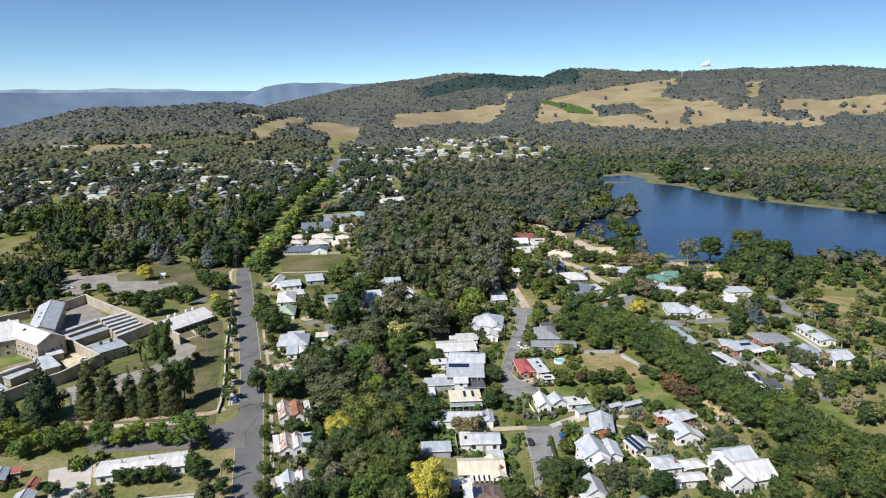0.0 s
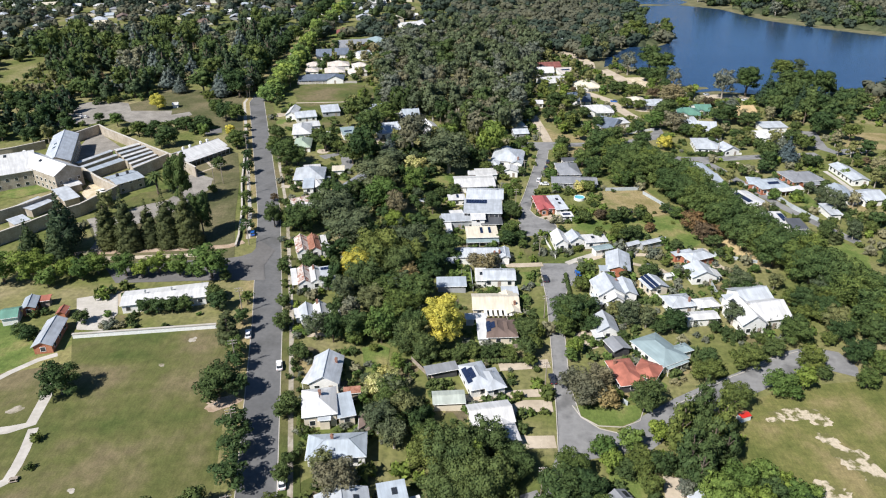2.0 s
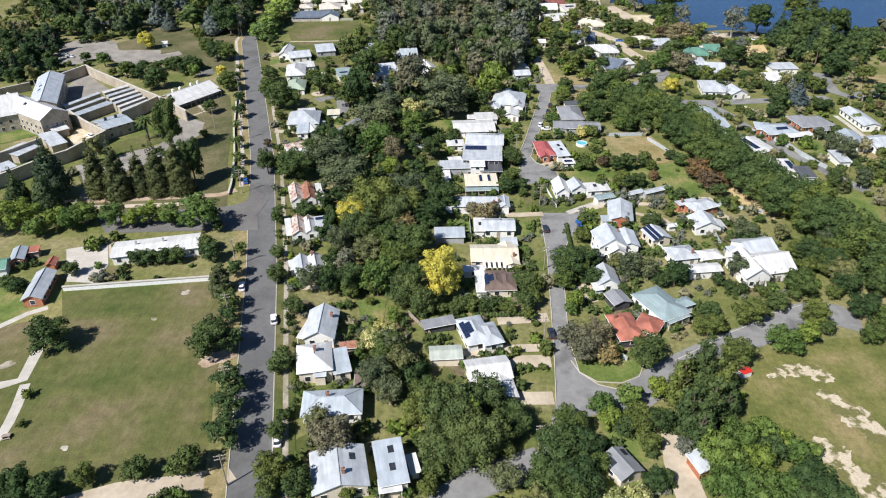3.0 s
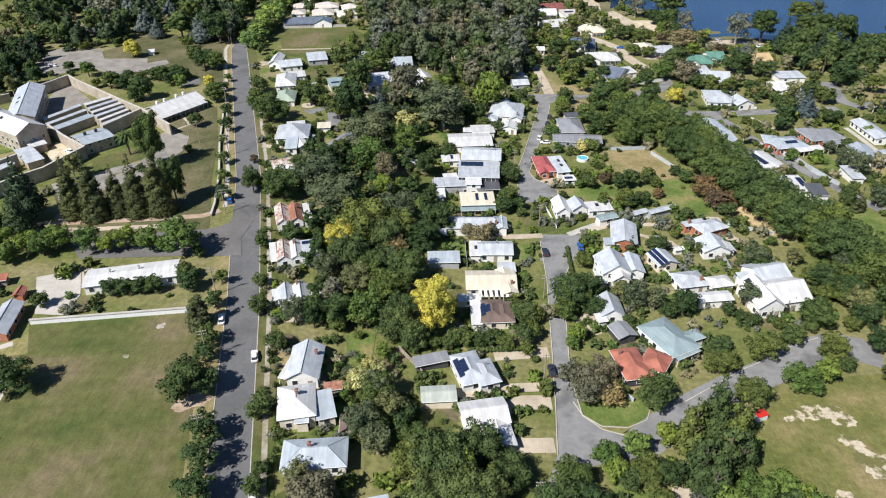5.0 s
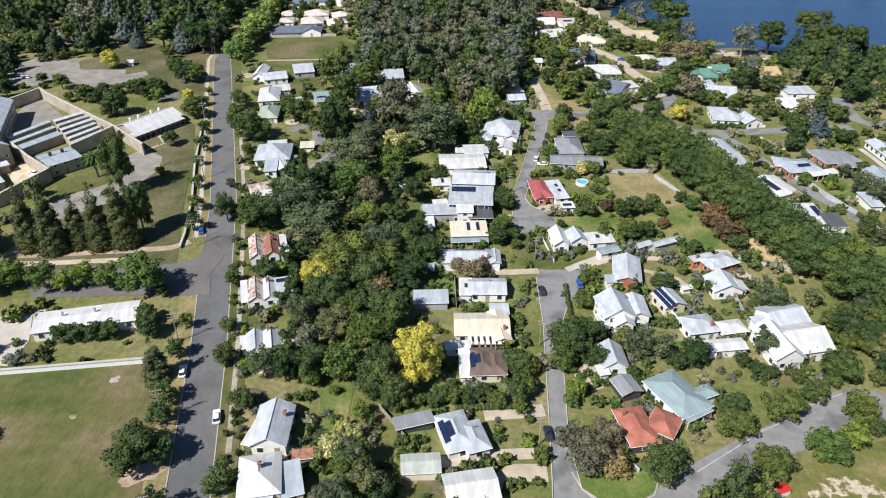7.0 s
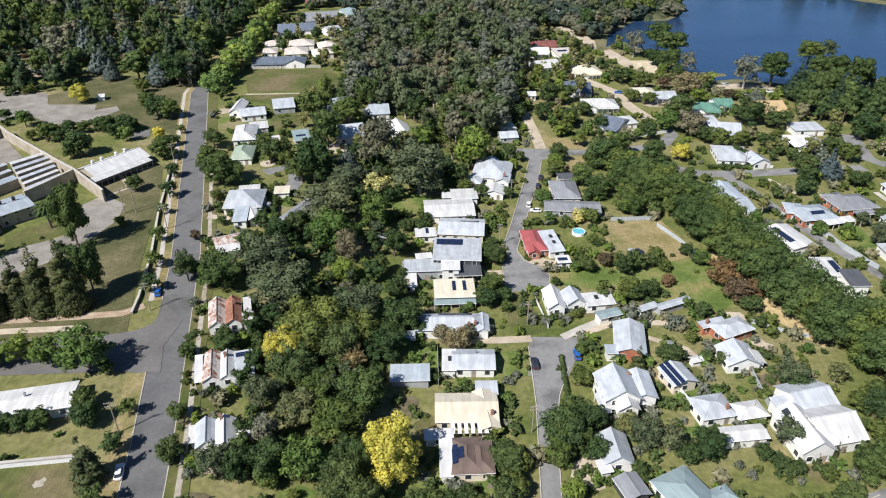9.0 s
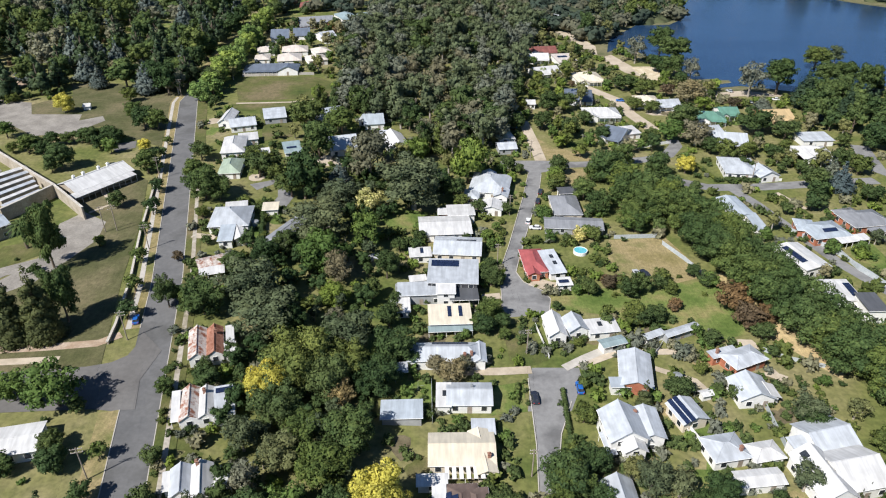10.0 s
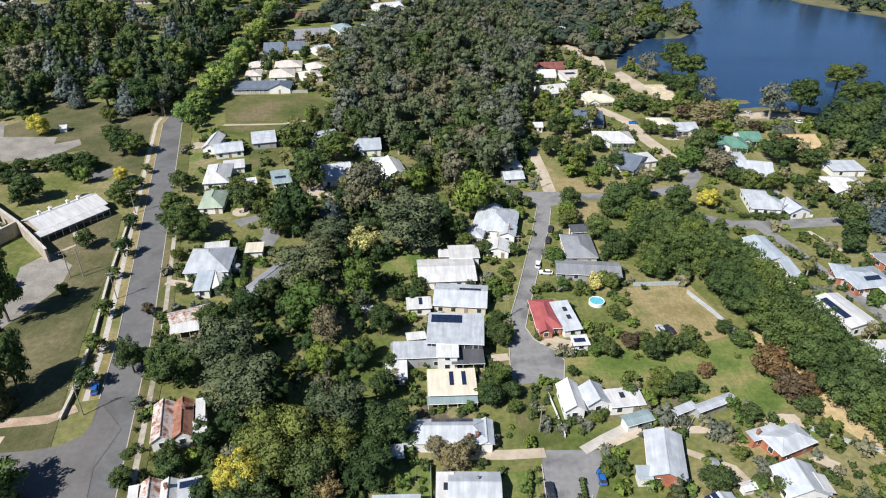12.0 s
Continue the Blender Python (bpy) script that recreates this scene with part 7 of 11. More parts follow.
h, fr = house('zinc-roofed house near the lake', 140.7, 385.1, 17.6, 11.7, 8.8, eave=3.0, roof='gable', ridge='x', pitch=20, roofm=ROOF_ZINC, wallm=WALL_WHITE, windows=2)
annex(h, 11.7, 8.8, ROOF_ZINC, WALL_WHITE, 6)
flue(h, fr, -0.5, 0.8)
h, fr = house('long pale-roofed house near the lake', 146.7, 374.3, -10.2, 15.5, 14.2, eave=3.0, roof='gable', ridge='x', pitch=20, roofm=ROOF_ZINC, wallm=WALL_WHITE, windows=2)
annex(h, 15.5, 14.2, ROOF_ZINC, WALL_WHITE, 7)
flue(h, fr, -1.5, 0.8)
h, fr = house('two-storey white house with a flat roof', 100.9, 383.6, 14.9, 11.5, 8.8, eave=3.0, roof='skillion', ridge='x', pitch=3, roofm=ROOF_WHITE, wallm=WALL_WHITE, windows=2)
h, fr = house('dark-roofed house with solar panels on the slope', 96.0, 381.3, -33.8, 10.1, 16.0, eave=3.0, roof='gable', ridge='x', pitch=20, roofm=ROOF_SLATE, wallm=WALL_WHITE, windows=2)
annex(h, 10.1, 16.0, ROOF_SLATE, WALL_WHITE, 9)
flue(h, fr, 0.5, 0.8)
solar(h, fr, -4, 0.6, 6, 2)
h, fr = house('white house with a low hip roof', 94.9, 410.8, 0.0, 17.5, 12.5, eave=3.0, roof='hip', ridge='x', pitch=20, roofm=ROOF_WHITE, wallm=WALL_WHITE, windows=2)
annex(h, 17.5, 12.5, ROOF_WHITE, WALL_WHITE, 10)
flue(h, fr, -0.5, 0.8)
h, fr = house('pale house beside the gravel street', 123.6, 430.1, 0.0, 11.7, 13.1, eave=3.0, roof='hip', ridge='x', pitch=20, roofm=ROOF_CREAM, wallm=WALL_WHITE, windows=2)
annex(h, 11.7, 13.1, ROOF_CREAM, WALL_WHITE, 11)
flue(h, fr, -1.5, 0.8)
h, fr = house('zinc-roofed annex in the trees', 132.9, 425.1, 6.8, 11.7, 9.4, eave=3.0, roof='gable', ridge='x', pitch=20, roofm=ROOF_ZINC, wallm=WALL_WHITE, windows=2)
annex(h, 11.7, 9.4, ROOF_ZINC, WALL_WHITE, 12)
flue(h, fr, 1.5, 0.8)
h, fr = house('dark blue-roofed house covered with solar panels', 88.5, 439.3, -9.0, 14.5, 18.2, eave=3.0, roof='hip', ridge='x', pitch=20, roofm=ROOF_SLATE, wallm=WALL_WHITE, windows=2)
annex(h, 14.5, 18.2, ROOF_SLATE, WALL_WHITE, 13)
flue(h, fr, 0.5, 0.8)
solar(h, fr, -4, 0.6, 6, 2)
h, fr = house('pale sage-roofed house above the lake shore', 99.8, 472.5, 6.9, 15.7, 17.1, eave=3.0, roof='hip', ridge='x', pitch=20, roofm=ROOF_CREAM, wallm=WALL_WHITE, windows=2)
annex(h, 15.7, 17.1, ROOF_CREAM, WALL_WHITE, 14)
flue(h, fr, -0.5, 0.8)
h, fr = house('red-roofed house with white trim', 80.3, 534.6, 7.4, 19.2, 12.2, eave=3.0, roof='gable', ridge='x', pitch=20, roofm=ROOF_RUSSET, wallm=WALL_WHITE, windows=2)
annex(h, 19.2, 12.2, ROOF_RUSSET, WALL_WHITE, 15)
flue(h, fr, -1.5, 0.8)
h, fr = house('long flat pale roof with a solar strip', 92.7, 512.4, 10.1, 12.2, 16.7, eave=3.0, roof='skillion', ridge='x', pitch=3, roofm=ROOF_PINK, wallm=WALL_WHITE, windows=2)
solar(h, fr, -4, 0.6, 6, 2)
h, fr = house('white low house in the trees', 76.1, 517.5, 0.4, 12.9, 12.6, eave=3.0, roof='gable', ridge='x', pitch=20, roofm=ROOF_WHITE, wallm=WALL_WHITE, windows=2)
annex(h, 12.9, 12.6, ROOF_WHITE, WALL_WHITE, 17)
flue(h, fr, 0.5, 0.8)
h, fr = house('white cottage in the trees', 76.1, 486.5, 18.8, 15.6, 12.6, eave=3.0, roof='gable', ridge='x', pitch=20, roofm=ROOF_WHITE, wallm=WALL_WHITE, windows=2)
annex(h, 15.6, 12.6, ROOF_WHITE, WALL_WHITE, 18)
flue(h, fr, -0.5, 0.8)
h, fr = house('white shed by a lane', 60.4, 426.5, 0.0, 4.7, 6.4, eave=3.0, roof='gable', ridge='x', pitch=20, roofm=ROOF_WHITE, wallm=WALL_WHITE, windows=2)
flue(h, fr, -1.5, 0.8)
h, fr = house('charcoal-roofed long pale house by the paddock', -86.4, 476.4, 4.1, 31.2, 12.2, eave=3.0, roof='hip', ridge='x', pitch=20, roofm=ROOF_SLATE, wallm=WALL_WHITE, windows=2)
annex(h, 31.2, 12.2, ROOF_SLATE, WALL_WHITE, 20)
flue(h, fr, 1.5, 0.8)
h, fr = house('low unit with a pale hip roof by the paddock', -96.9, 498.9, 7.2, 8.7, 10.9, eave=3.0, roof='hip', ridge='x', pitch=20, roofm=ROOF_PINK, wallm=WALL_WHITE, windows=2)
flue(h, fr, 0.5, 0.8)
h, fr = house('low unit with a pale hip roof by the paddock', -80.2, 498.7, 9.3, 14.0, 15.9, eave=3.0, roof='hip', ridge='x', pitch=20, roofm=ROOF_PINK, wallm=WALL_WHITE, windows=2)
flue(h, fr, -0.5, 0.8)
h, fr = house('low unit with a pale hip roof by the paddock', -63.7, 497.7, 22.6, 11.3, 12.1, eave=3.0, roof='hip', ridge='x', pitch=20, roofm=ROOF_PINK, wallm=WALL_WHITE, windows=2)
flue(h, fr, -1.5, 0.8)
h, fr = house('low unit with a pale hip roof by the paddock', -98.4, 517.6, 13.0, 10.7, 11.9, eave=3.0, roof='hip', ridge='x', pitch=20, roofm=ROOF_PINK, wallm=WALL_WHITE, windows=2)
flue(h, fr, 1.5, 0.8)
h, fr = house('low unit with a pale hip roof by the paddock', -80.3, 518.7, 9.0, 15.8, 13.5, eave=3.0, roof='hip', ridge='x', pitch=20, roofm=ROOF_PINK, wallm=WALL_WHITE, windows=2)
flue(h, fr, 0.5, 0.8)
h, fr = house('low unit with a pale hip roof by the paddock', -63.3, 516.2, 27.5, 9.7, 11.9, eave=3.0, roof='hip', ridge='x', pitch=20, roofm=ROOF_PINK, wallm=WALL_WHITE, windows=2)
flue(h, fr, -0.5, 0.8)
h, fr = house('low unit with a slate-blue gable roof', -97.1, 557.2, 6.9, 11.6, 20.5, eave=3.0, roof='gable', ridge='x', pitch=20, roofm=ROOF_SLATE, wallm=WALL_WHITE, windows=2)
flue(h, fr, -1.5, 0.8)
h, fr = house('low unit with a slate-blue gable roof', -83.4, 563.2, 8.3, 10.8, 17.8, eave=3.0, roof='gable', ridge='x', pitch=20, roofm=ROOF_SLATE, wallm=WALL_WHITE, windows=2)
flue(h, fr, 1.5, 0.8)
h, fr = house('long grey-roofed brick building', -79.2, 598.1, 16.3, 25.8, 20.4, eave=3.0, roof='gable', ridge='x', pitch=20, roofm=ROOF_GREY, wallm=WALL_BRICK, windows=2)
annex(h, 25.8, 20.4, ROOF_GREY, WALL_BRICK, 29)
flue(h, fr, 0.5, 0.8)
h, fr = house('red tiled house in the trees', -93.2, 660.2, 8.0, 15.6, 21.0, eave=3.0, roof='hip', ridge='x', pitch=20, roofm=ROOF_RUSSET, wallm=WALL_BRICK, windows=2)
annex(h, 15.6, 21.0, ROOF_RUSSET, WALL_BRICK, 30)
flue(h, fr, -0.5, 0.8)
h, fr = house('low bungalow with a zinc roof', -65.2, 553.6, 30.7, 9.7, 16.7, eave=3.0, roof='gable', ridge='x', pitch=20, roofm=ROOF_ZINC, wallm=WALL_WHITE, windows=2)
annex(h, 9.7, 16.7, ROOF_ZINC, WALL_WHITE, 31)
flue(h, fr, -1.5, 0.8)
h, fr = house('low bungalow with a pale teal roof', -59.0, 620.5, 25.6, 13.0, 19.9, eave=3.0, roof='hip', ridge='x', pitch=20, roofm=ROOF_TEAL, wallm=WALL_WHITE, windows=2)
annex(h, 13.0, 19.9, ROOF_TEAL, WALL_WHITE, 32)
flue(h, fr, 1.5, 0.8)
h, fr = house('low bungalow with a pale teal roof', -43.0, 625.6, 26.8, 9.3, 20.0, eave=3.0, roof='hip', ridge='x', pitch=20, roofm=ROOF_TEAL, wallm=WALL_WHITE, windows=2)
annex(h, 9.3, 20.0, ROOF_TEAL, WALL_WHITE, 33)
flue(h, fr, 0.5, 0.8)
h, fr = house('long hall with a white metal roof', -33.0, 709.4, 29.3, 24.0, 16.9, eave=3.0, roof='gable', ridge='x', pitch=20, roofm=ROOF_WHITE, wallm=WALL_WHITE, windows=2)
annex(h, 24.0, 16.9, ROOF_WHITE, WALL_WHITE, 34)
flue(h, fr, -0.5, 0.8)
h, fr = house('brown-roofed house in the bush', 106.0, 630.6, 0.5, 11.8, 17.9, eave=3.0, roof='gable', ridge='x', pitch=20, roofm=ROOF_ZINC, wallm=WALL_WHITE, windows=2)
annex(h, 11.8, 17.9, ROOF_ZINC, WALL_WHITE, 35)
flue(h, fr, -1.5, 0.8)
h, fr = house('green-roofed kiosk near the lake', 113.4, 627.0, 0.6, 8.3, 17.6, eave=3.0, roof='hip', ridge='x', pitch=20, roofm=ROOF_GREEN, wallm=WALL_WHITE, windows=2)
annex(h, 8.3, 17.6, ROOF_GREEN, WALL_WHITE, 36)
flue(h, fr, 1.5, 0.8)
stone_wall(-101.1, 323.7, -91.5, 281.2, 0.9, 0.45, "low stone wall along the footpath", "boundary_wall")
stone_wall(-91.5, 281.2, -83.8, 252.7, 0.9, 0.45, "low stone wall along the footpath", "boundary_wall")
stone_wall(-83.8, 252.7, -78.8, 229.0, 0.9, 0.45, "low stone wall along the footpath", "boundary_wall")
stone_wall(-78.8, 229.0, -77.8, 221.0, 0.9, 0.45, "low stone wall along the footpath", "boundary_wall")

# ---- trees ----
tree('street_tree', -59.3, 154.0, 3.3, 6.0, 'street trees of the main road')
tree('street_tree', -58.1, 147.4, 3.2, 5.8, 'street trees of the main road')
tree('street_tree', -54.4, 137.1, 3.7, 6.6, 'street trees of the main road')
tree('street_tree', -51.0, 122.9, 4.0, 7.2, 'street trees of the main road')
tree('street_tree', -49.2, 114.8, 4.1, 7.4, 'street trees of the main road')
tree('street_tree', -47.6, 106.4, 4.2, 7.5, 'street trees of the main road')
tree('street_tree', -63.2, 181.2, 2.4, 4.4, 'street trees of the main road')
tree('street_tree', -61.8, 169.8, 2.8, 5.1, 'street trees of the main road')
tree('street_tree', -109.0, 345.6, 3.0, 5.5, 'street trees of the main road')
tree('street_tree', -96.7, 314.0, 3.2, 5.7, 'street trees of the main road')
tree('street_tree', -92.1, 295.3, 3.7, 6.7, 'street trees of the main road')
tree('street_tree', -89.9, 282.0, 2.4, 4.4, 'street trees of the main road')
tree('street_tree', -84.4, 262.0, 3.1, 5.5, 'street trees of the main road')
tree('street_tree', -79.7, 245.7, 3.2, 5.7, 'street trees of the main road')
tree('street_tree', -76.4, 232.2, 3.3, 5.9, 'street trees of the main road')
tree('street_tree', -109.3, 361.7, 2.5, 4.4, 'street trees of the main road')
tree('street_tree', -106.8, 348.7, 2.4, 4.3, 'street trees of the main road')
tree('street_tree', -102.5, 331.5, 2.7, 4.8, 'street trees of the main road')
tree('oak', -58.9, 135.5, 5.4, 8.8)
tree('oak', -53.8, 98.0, 3.8, 6.4)
tree('oak', -63.2, 96.4, 3.2, 5.2)
tree('oak', -73.0, 94.7, 2.9, 4.9)
tree('cypress', -63.8, 161.8, 3.6, 13.2)
tree('dark_oak', -100.3, 136.9, 5.2, 8.9)
tree('dark_oak', -85.3, 91.0, 4.1, 7.0)
tree('dark_oak', -79.2, 90.7, 3.5, 5.9)
tree('shrub', -98.1, 119.6, 1.7, 2.1)
tree('shrub', -94.7, 110.6, 1.2, 1.5)
tree('oak', -110.7, 170.1, 2.7, 4.5)
tree('grey_shrub', -100.7, 167.6, 2.4, 2.9)
tree('grey_shrub', -103.2, 167.2, 1.6, 1.9)
tree('grey_shrub', -98.1, 167.8, 1.6, 1.9)
tree('dark_oak', -121.9, 161.2, 2.9, 4.9)
tree('dark_oak', -125.3, 162.9, 2.6, 4.5)
tree('dark_oak', -93.4, 175.5, 2.9, 5.0)
tree('dark_oak', -89.4, 175.9, 2.9, 5.0)
tree('dark_oak', -85.5, 176.3, 2.9, 5.0)
tree('dark_oak', -81.5, 176.8, 2.9, 5.0)
tree('shrub', -96.4, 174.0, 1.4, 1.7)
tree('shrub', -109.4, 188.0, 2.1, 2.5)
tree('shrub', -124.8, 175.4, 1.7, 2.0)
tree('shrub', -127.5, 173.8, 1.7, 2.0)
tree('light_tree', -139.6, 196.7, 6.6, 10.9, 'trees along the side road')
tree('light_tree', -148.7, 194.7, 6.2, 10.3, 'trees along the side road')
tree('light_tree', -127.9, 198.0, 4.2, 7.0, 'trees along the side road')
tree('light_tree', -119.7, 200.8, 4.6, 7.6, 'trees along the side road')
tree('light_tree', -98.6, 200.7, 4.6, 7.6, 'trees along the side road')
tree('light_tree', -79.5, 197.6, 7.0, 11.5, 'trees along the side road')
tree('light_tree', -109.2, 199.0, 4.4, 8.2, 'trees along the side road')
tree('light_tree', -91.1, 199.4, 4.0, 7.4, 'trees along the side road')
tree('light_tree', -103.6, 198.0, 3.0, 6.3, 'trees along the side road')
tree('light_tree', -132.4, 192.0, 3.8, 6.7, 'trees along the side road')
tree('light_tree', -123.2, 196.5, 4.0, 7.4, 'trees along the side road')
tree('light_tree', -86.2, 198.2, 2.7, 4.8, 'trees along the side road')
tree('dark_oak', -71.3, 177.8, 3.6, 6.2)
tree('oak', -74.3, 183.6, 3.2, 5.2)
tree('oak', -74.2, 195.2, 2.4, 4.0)
tree('oak', -40.3, 130.1, 3.6, 6.0)
tree('oak', -49.4, 168.6, 3.3, 5.4)
tree('oak', -51.5, 181.0, 2.6, 4.2)
tree('oak', -41.5, 153.7, 3.0, 5.0)
tree('oak', -37.1, 109.0, 2.6, 4.4)
tree('oak', -36.9, 114.0, 1.9, 3.1)
tree('oak', -35.6, 97.2, 4.0, 6.6)
tree('oak', -29.9, 94.2, 3.7, 6.1)
tree('oak', -36.1, 93.2, 2.8, 4.6)
tree('brown_gum', -24.4, 105.5, 5.1, 9.2)
tree('gum', -28.5, 110.8, 3.1, 6.6)
tree('flowering_tree', -17.7, 140.5, 3.3, 5.7)
tree('flowering_tree', -14.4, 145.3, 2.4, 4.1)
tree('light_tree', -21.9, 136.5, 1.6, 2.9)
tree('light_tree', -29.5, 145.0, 1.7, 3.0)
tree('light_tree', -19.3, 149.4, 1.7, 3.1)
tree('shrub', -36.0, 126.3, 1.0, 1.2)
tree('shrub', -35.2, 120.0, 1.0, 1.2)
tree('shrub', -35.7, 123.4, 0.9, 1.1)
tree('shrub', -25.2, 134.0, 1.2, 1.4)
tree('shrub', -40.1, 144.3, 1.0, 1.2)
tree('shrub', -40.9, 149.1, 1.0, 1.2)
tree('shrub', -28.9, 151.3, 0.9, 1.1)
tree('shrub', -28.5, 147.7, 0.9, 1.0)
tree('shrub', -19.2, 124.1, 1.3, 1.6)
tree('shrub', -17.5, 128.2, 1.4, 1.6)
tree('gum', -13.7, 136.6, 4.0, 8.5)
tree('gum', -17.0, 125.4, 4.4, 9.4)
tree('gum', -10.5, 130.3, 4.1, 8.7)
tree('gum', -12.7, 120.6, 3.9, 8.3)
tree('gum', -21.8, 143.6, 1.9, 4.2)
tree('oak', -2.4, 99.7, 2.9, 4.8)
tree('oak', -2.9, 95.4, 2.8, 4.6)
tree('oak', -19.6, 93.7, 2.2, 3.7)
tree('creek_willow', 2.0, 114.7, 6.9, 11.1)
tree('creek_willow', 10.0, 119.9, 5.7, 9.1)
tree('creek_willow', -0.6, 105.8, 5.4, 8.5)
tree('creek_willow', 8.0, 106.1, 6.6, 10.6)
tree('creek_willow', 15.6, 113.6, 4.6, 7.4)
tree('creek_willow', -5.2, 116.2, 4.7, 7.5)
tree('dark_oak', -7.6, 127.8, 3.8, 6.5)
tree('dark_oak', -4.7, 122.0, 3.9, 6.6)
tree('gum', 13.2, 97.6, 4.0, 6.4)
tree('creek_willow', 11.6, 108.2, 4.6, 8.6)
tree('creek_willow', 4.3, 103.4, 4.6, 7.6)
tree('light_tree', -3.7, 123.3, 2.6, 4.6)
tree('light_tree', 6.4, 112.0, 2.2, 10.6)
tree('light_tree', -5.0, 121.1, 2.0, 3.4)
tree('shrub', 45.4, 282.6, 2.4, 2.8)
tree('light_tree', 50.6, 283.4, 2.6, 4.2)
tree('shrub', 56.4, 283.6, 2.2, 2.8)
tree('shrub', 54.6, 280.2, 1.6, 2.0)
tree('shrub', 40.8, 273.0, 1.3, 2.2)
tree('shrub', 38.9, 267.3, 1.4, 1.9)
tree('pale_shrub', 41.5, 262.4, 1.5, 1.8)
tree('pale_shrub', 65.9, 277.6, 1.6, 2.0)
tree('shrub', 64.6, 272.0, 1.6, 2.0)
tree('shrub', 66.2, 268.3, 1.9, 2.3)
tree('shrub', 68.8, 274.8, 1.7, 2.1)
tree('pale_shrub', 68.0, 264.1, 2.2, 2.6)
tree('flowering_tree', 61.6, 285.4, 2.9, 4.6)
tree('oak', 66.0, 284.2, 3.2, 5.0)
tree('light_tree', 50.4, 300.4, 3.2, 5.0)
tree('oak', 27.7, 255.8, 3.9, 6.4)
tree('oak', 26.6, 305.0, 3.4, 5.2)
tree('pale_shrub', 32.2, 281.3, 2.2, 2.8)
tree('light_tree', 28.9, 285.2, 2.4, 3.8)
tree('light_tree', 29.4, 279.6, 2.0, 3.2)
tree('creek_willow', -11.5, 160.0, 5.0, 10.0)
tree('creek_willow', -18.8, 165.4, 4.6, 9.6)
tree('creek_willow', -5.6, 156.6, 4.0, 8.0)
tree('dark_oak', -27.4, 165.0, 4.6, 9.0)
tree('light_tree', -13.6, 151.6, 2.6, 4.6)
tree('shrub', -26.8, 157.6, 1.8, 2.2)
tree('pale_shrub', -24.6, 147.4, 1.5, 2.0)
tree('shrub', -25.6, 143.6, 1.3, 1.9)
tree('golden_tree', -0.9, 167.0, 6.9, 14.2)
tree('golden_tree', -30.8, 200.8, 5.2, 10.2)
tree('brown_gum', 37.3, 138.1, 5.1, 9.3)
tree('brown_gum', 34.0, 144.1, 3.6, 6.5)
tree('brown_gum', 41.7, 145.0, 3.9, 7.0)
tree('brown_gum', 42.2, 136.3, 3.5, 6.3)
tree('dark_oak', 38.8, 175.0, 5.0, 8.4)
tree('dark_oak', 45.0, 180.7, 4.2, 7.2)
tree('dark_oak', 36.3, 169.5, 3.5, 6.0)
tree('dark_oak', 45.1, 171.3, 3.3, 5.6)
tree('light_tree', 37.9, 160.0, 3.1, 5.5)
tree('light_tree', 36.2, 157.1, 2.3, 4.1)
tree('oak', 23.5, 159.7, 3.6, 6.0)
tree('oak', 27.0, 168.6, 3.2, 5.3)
tree('oak', 46.0, 196.0, 3.3, 5.5)
tree('oak', 23.9, 154.8, 2.3, 3.8)
tree('oak', 13.8, 158.7, 2.3, 3.8)
tree('oak', 8.1, 158.3, 2.6, 4.3)
tree('oak', 3.2, 156.9, 2.3, 3.8)
tree('oak', 18.5, 157.1, 2.6, 4.2)
tree('oak', -0.8, 156.9, 2.1, 3.4)
tree('oak', -4.0, 156.7, 2.1, 3.4)
tree('flowering_tree', 18.9, 98.1, 1.9, 3.3)
tree('cypress', 62.0, 201.5, 2.3, 8.5)
tree('cypress', 93.6, 168.3, 0.75, 5.0, 'slim cypresses by the white house', 'slim columnar dark green cypress')
tree('cypress', 94.7, 167.0, 0.75, 5.0, 'slim cypresses by the white house', 'slim columnar dark green cypress')
tree('cypress', 95.7, 165.8, 0.75, 5.0, 'slim cypresses by the white house', 'slim columnar dark green cypress')
tree('cypress', 99.7, 171.7, 0.75, 5.0, 'slim cypresses by the white house', 'slim columnar dark green cypress')
tree('cypress', 102.4, 173.4, 0.75, 5.0, 'slim cypresses by the white house', 'slim columnar dark green cypress')
tree('cypress', 105.1, 175.2, 0.75, 5.0, 'slim cypresses by the white house', 'slim columnar dark green cypress')
tree('dark_oak', 118.2, 155.6, 4.3, 7.3)
tree('dark_oak', 128.4, 165.8, 4.8, 8.1)
tree('dark_oak', 114.9, 144.3, 3.4, 5.8)
tree('dark_oak', 119.2, 166.9, 4.0, 6.8)
tree('dark_oak', 122.0, 151.2, 3.7, 6.4)
tree('shrub', 52.7, 165.5, 1.6, 1.9)
tree('shrub', 55.6, 167.2, 1.3, 1.6)
tree('shrub', 58.0, 160.0, 1.6, 1.9)
tree('shrub', 60.9, 161.6, 1.3, 1.6)
tree('shrub', 56.8, 161.6, 1.3, 1.6)
tree('shrub', 93.1, 201.0, 1.5, 1.8)
tree('shrub', 91.0, 203.0, 1.4, 1.7)
tree('shrub', 98.8, 206.3, 1.9, 2.3)
tree('shrub', 100.2, 199.3, 1.4, 1.6)
tree('oak', 113.0, 186.6, 3.5, 5.7)
tree('oak', 119.7, 189.5, 3.8, 6.3)
tree('oak', 112.4, 177.1, 3.3, 5.5)
tree('oak', 117.9, 176.3, 3.9, 6.4)
tree('oak', 124.8, 185.3, 4.3, 7.1)
tree('copper_tree', -72.7, 263.8, 2.1, 3.4)
tree('copper_tree', 82.2, 242.2, 2.4, 3.9)
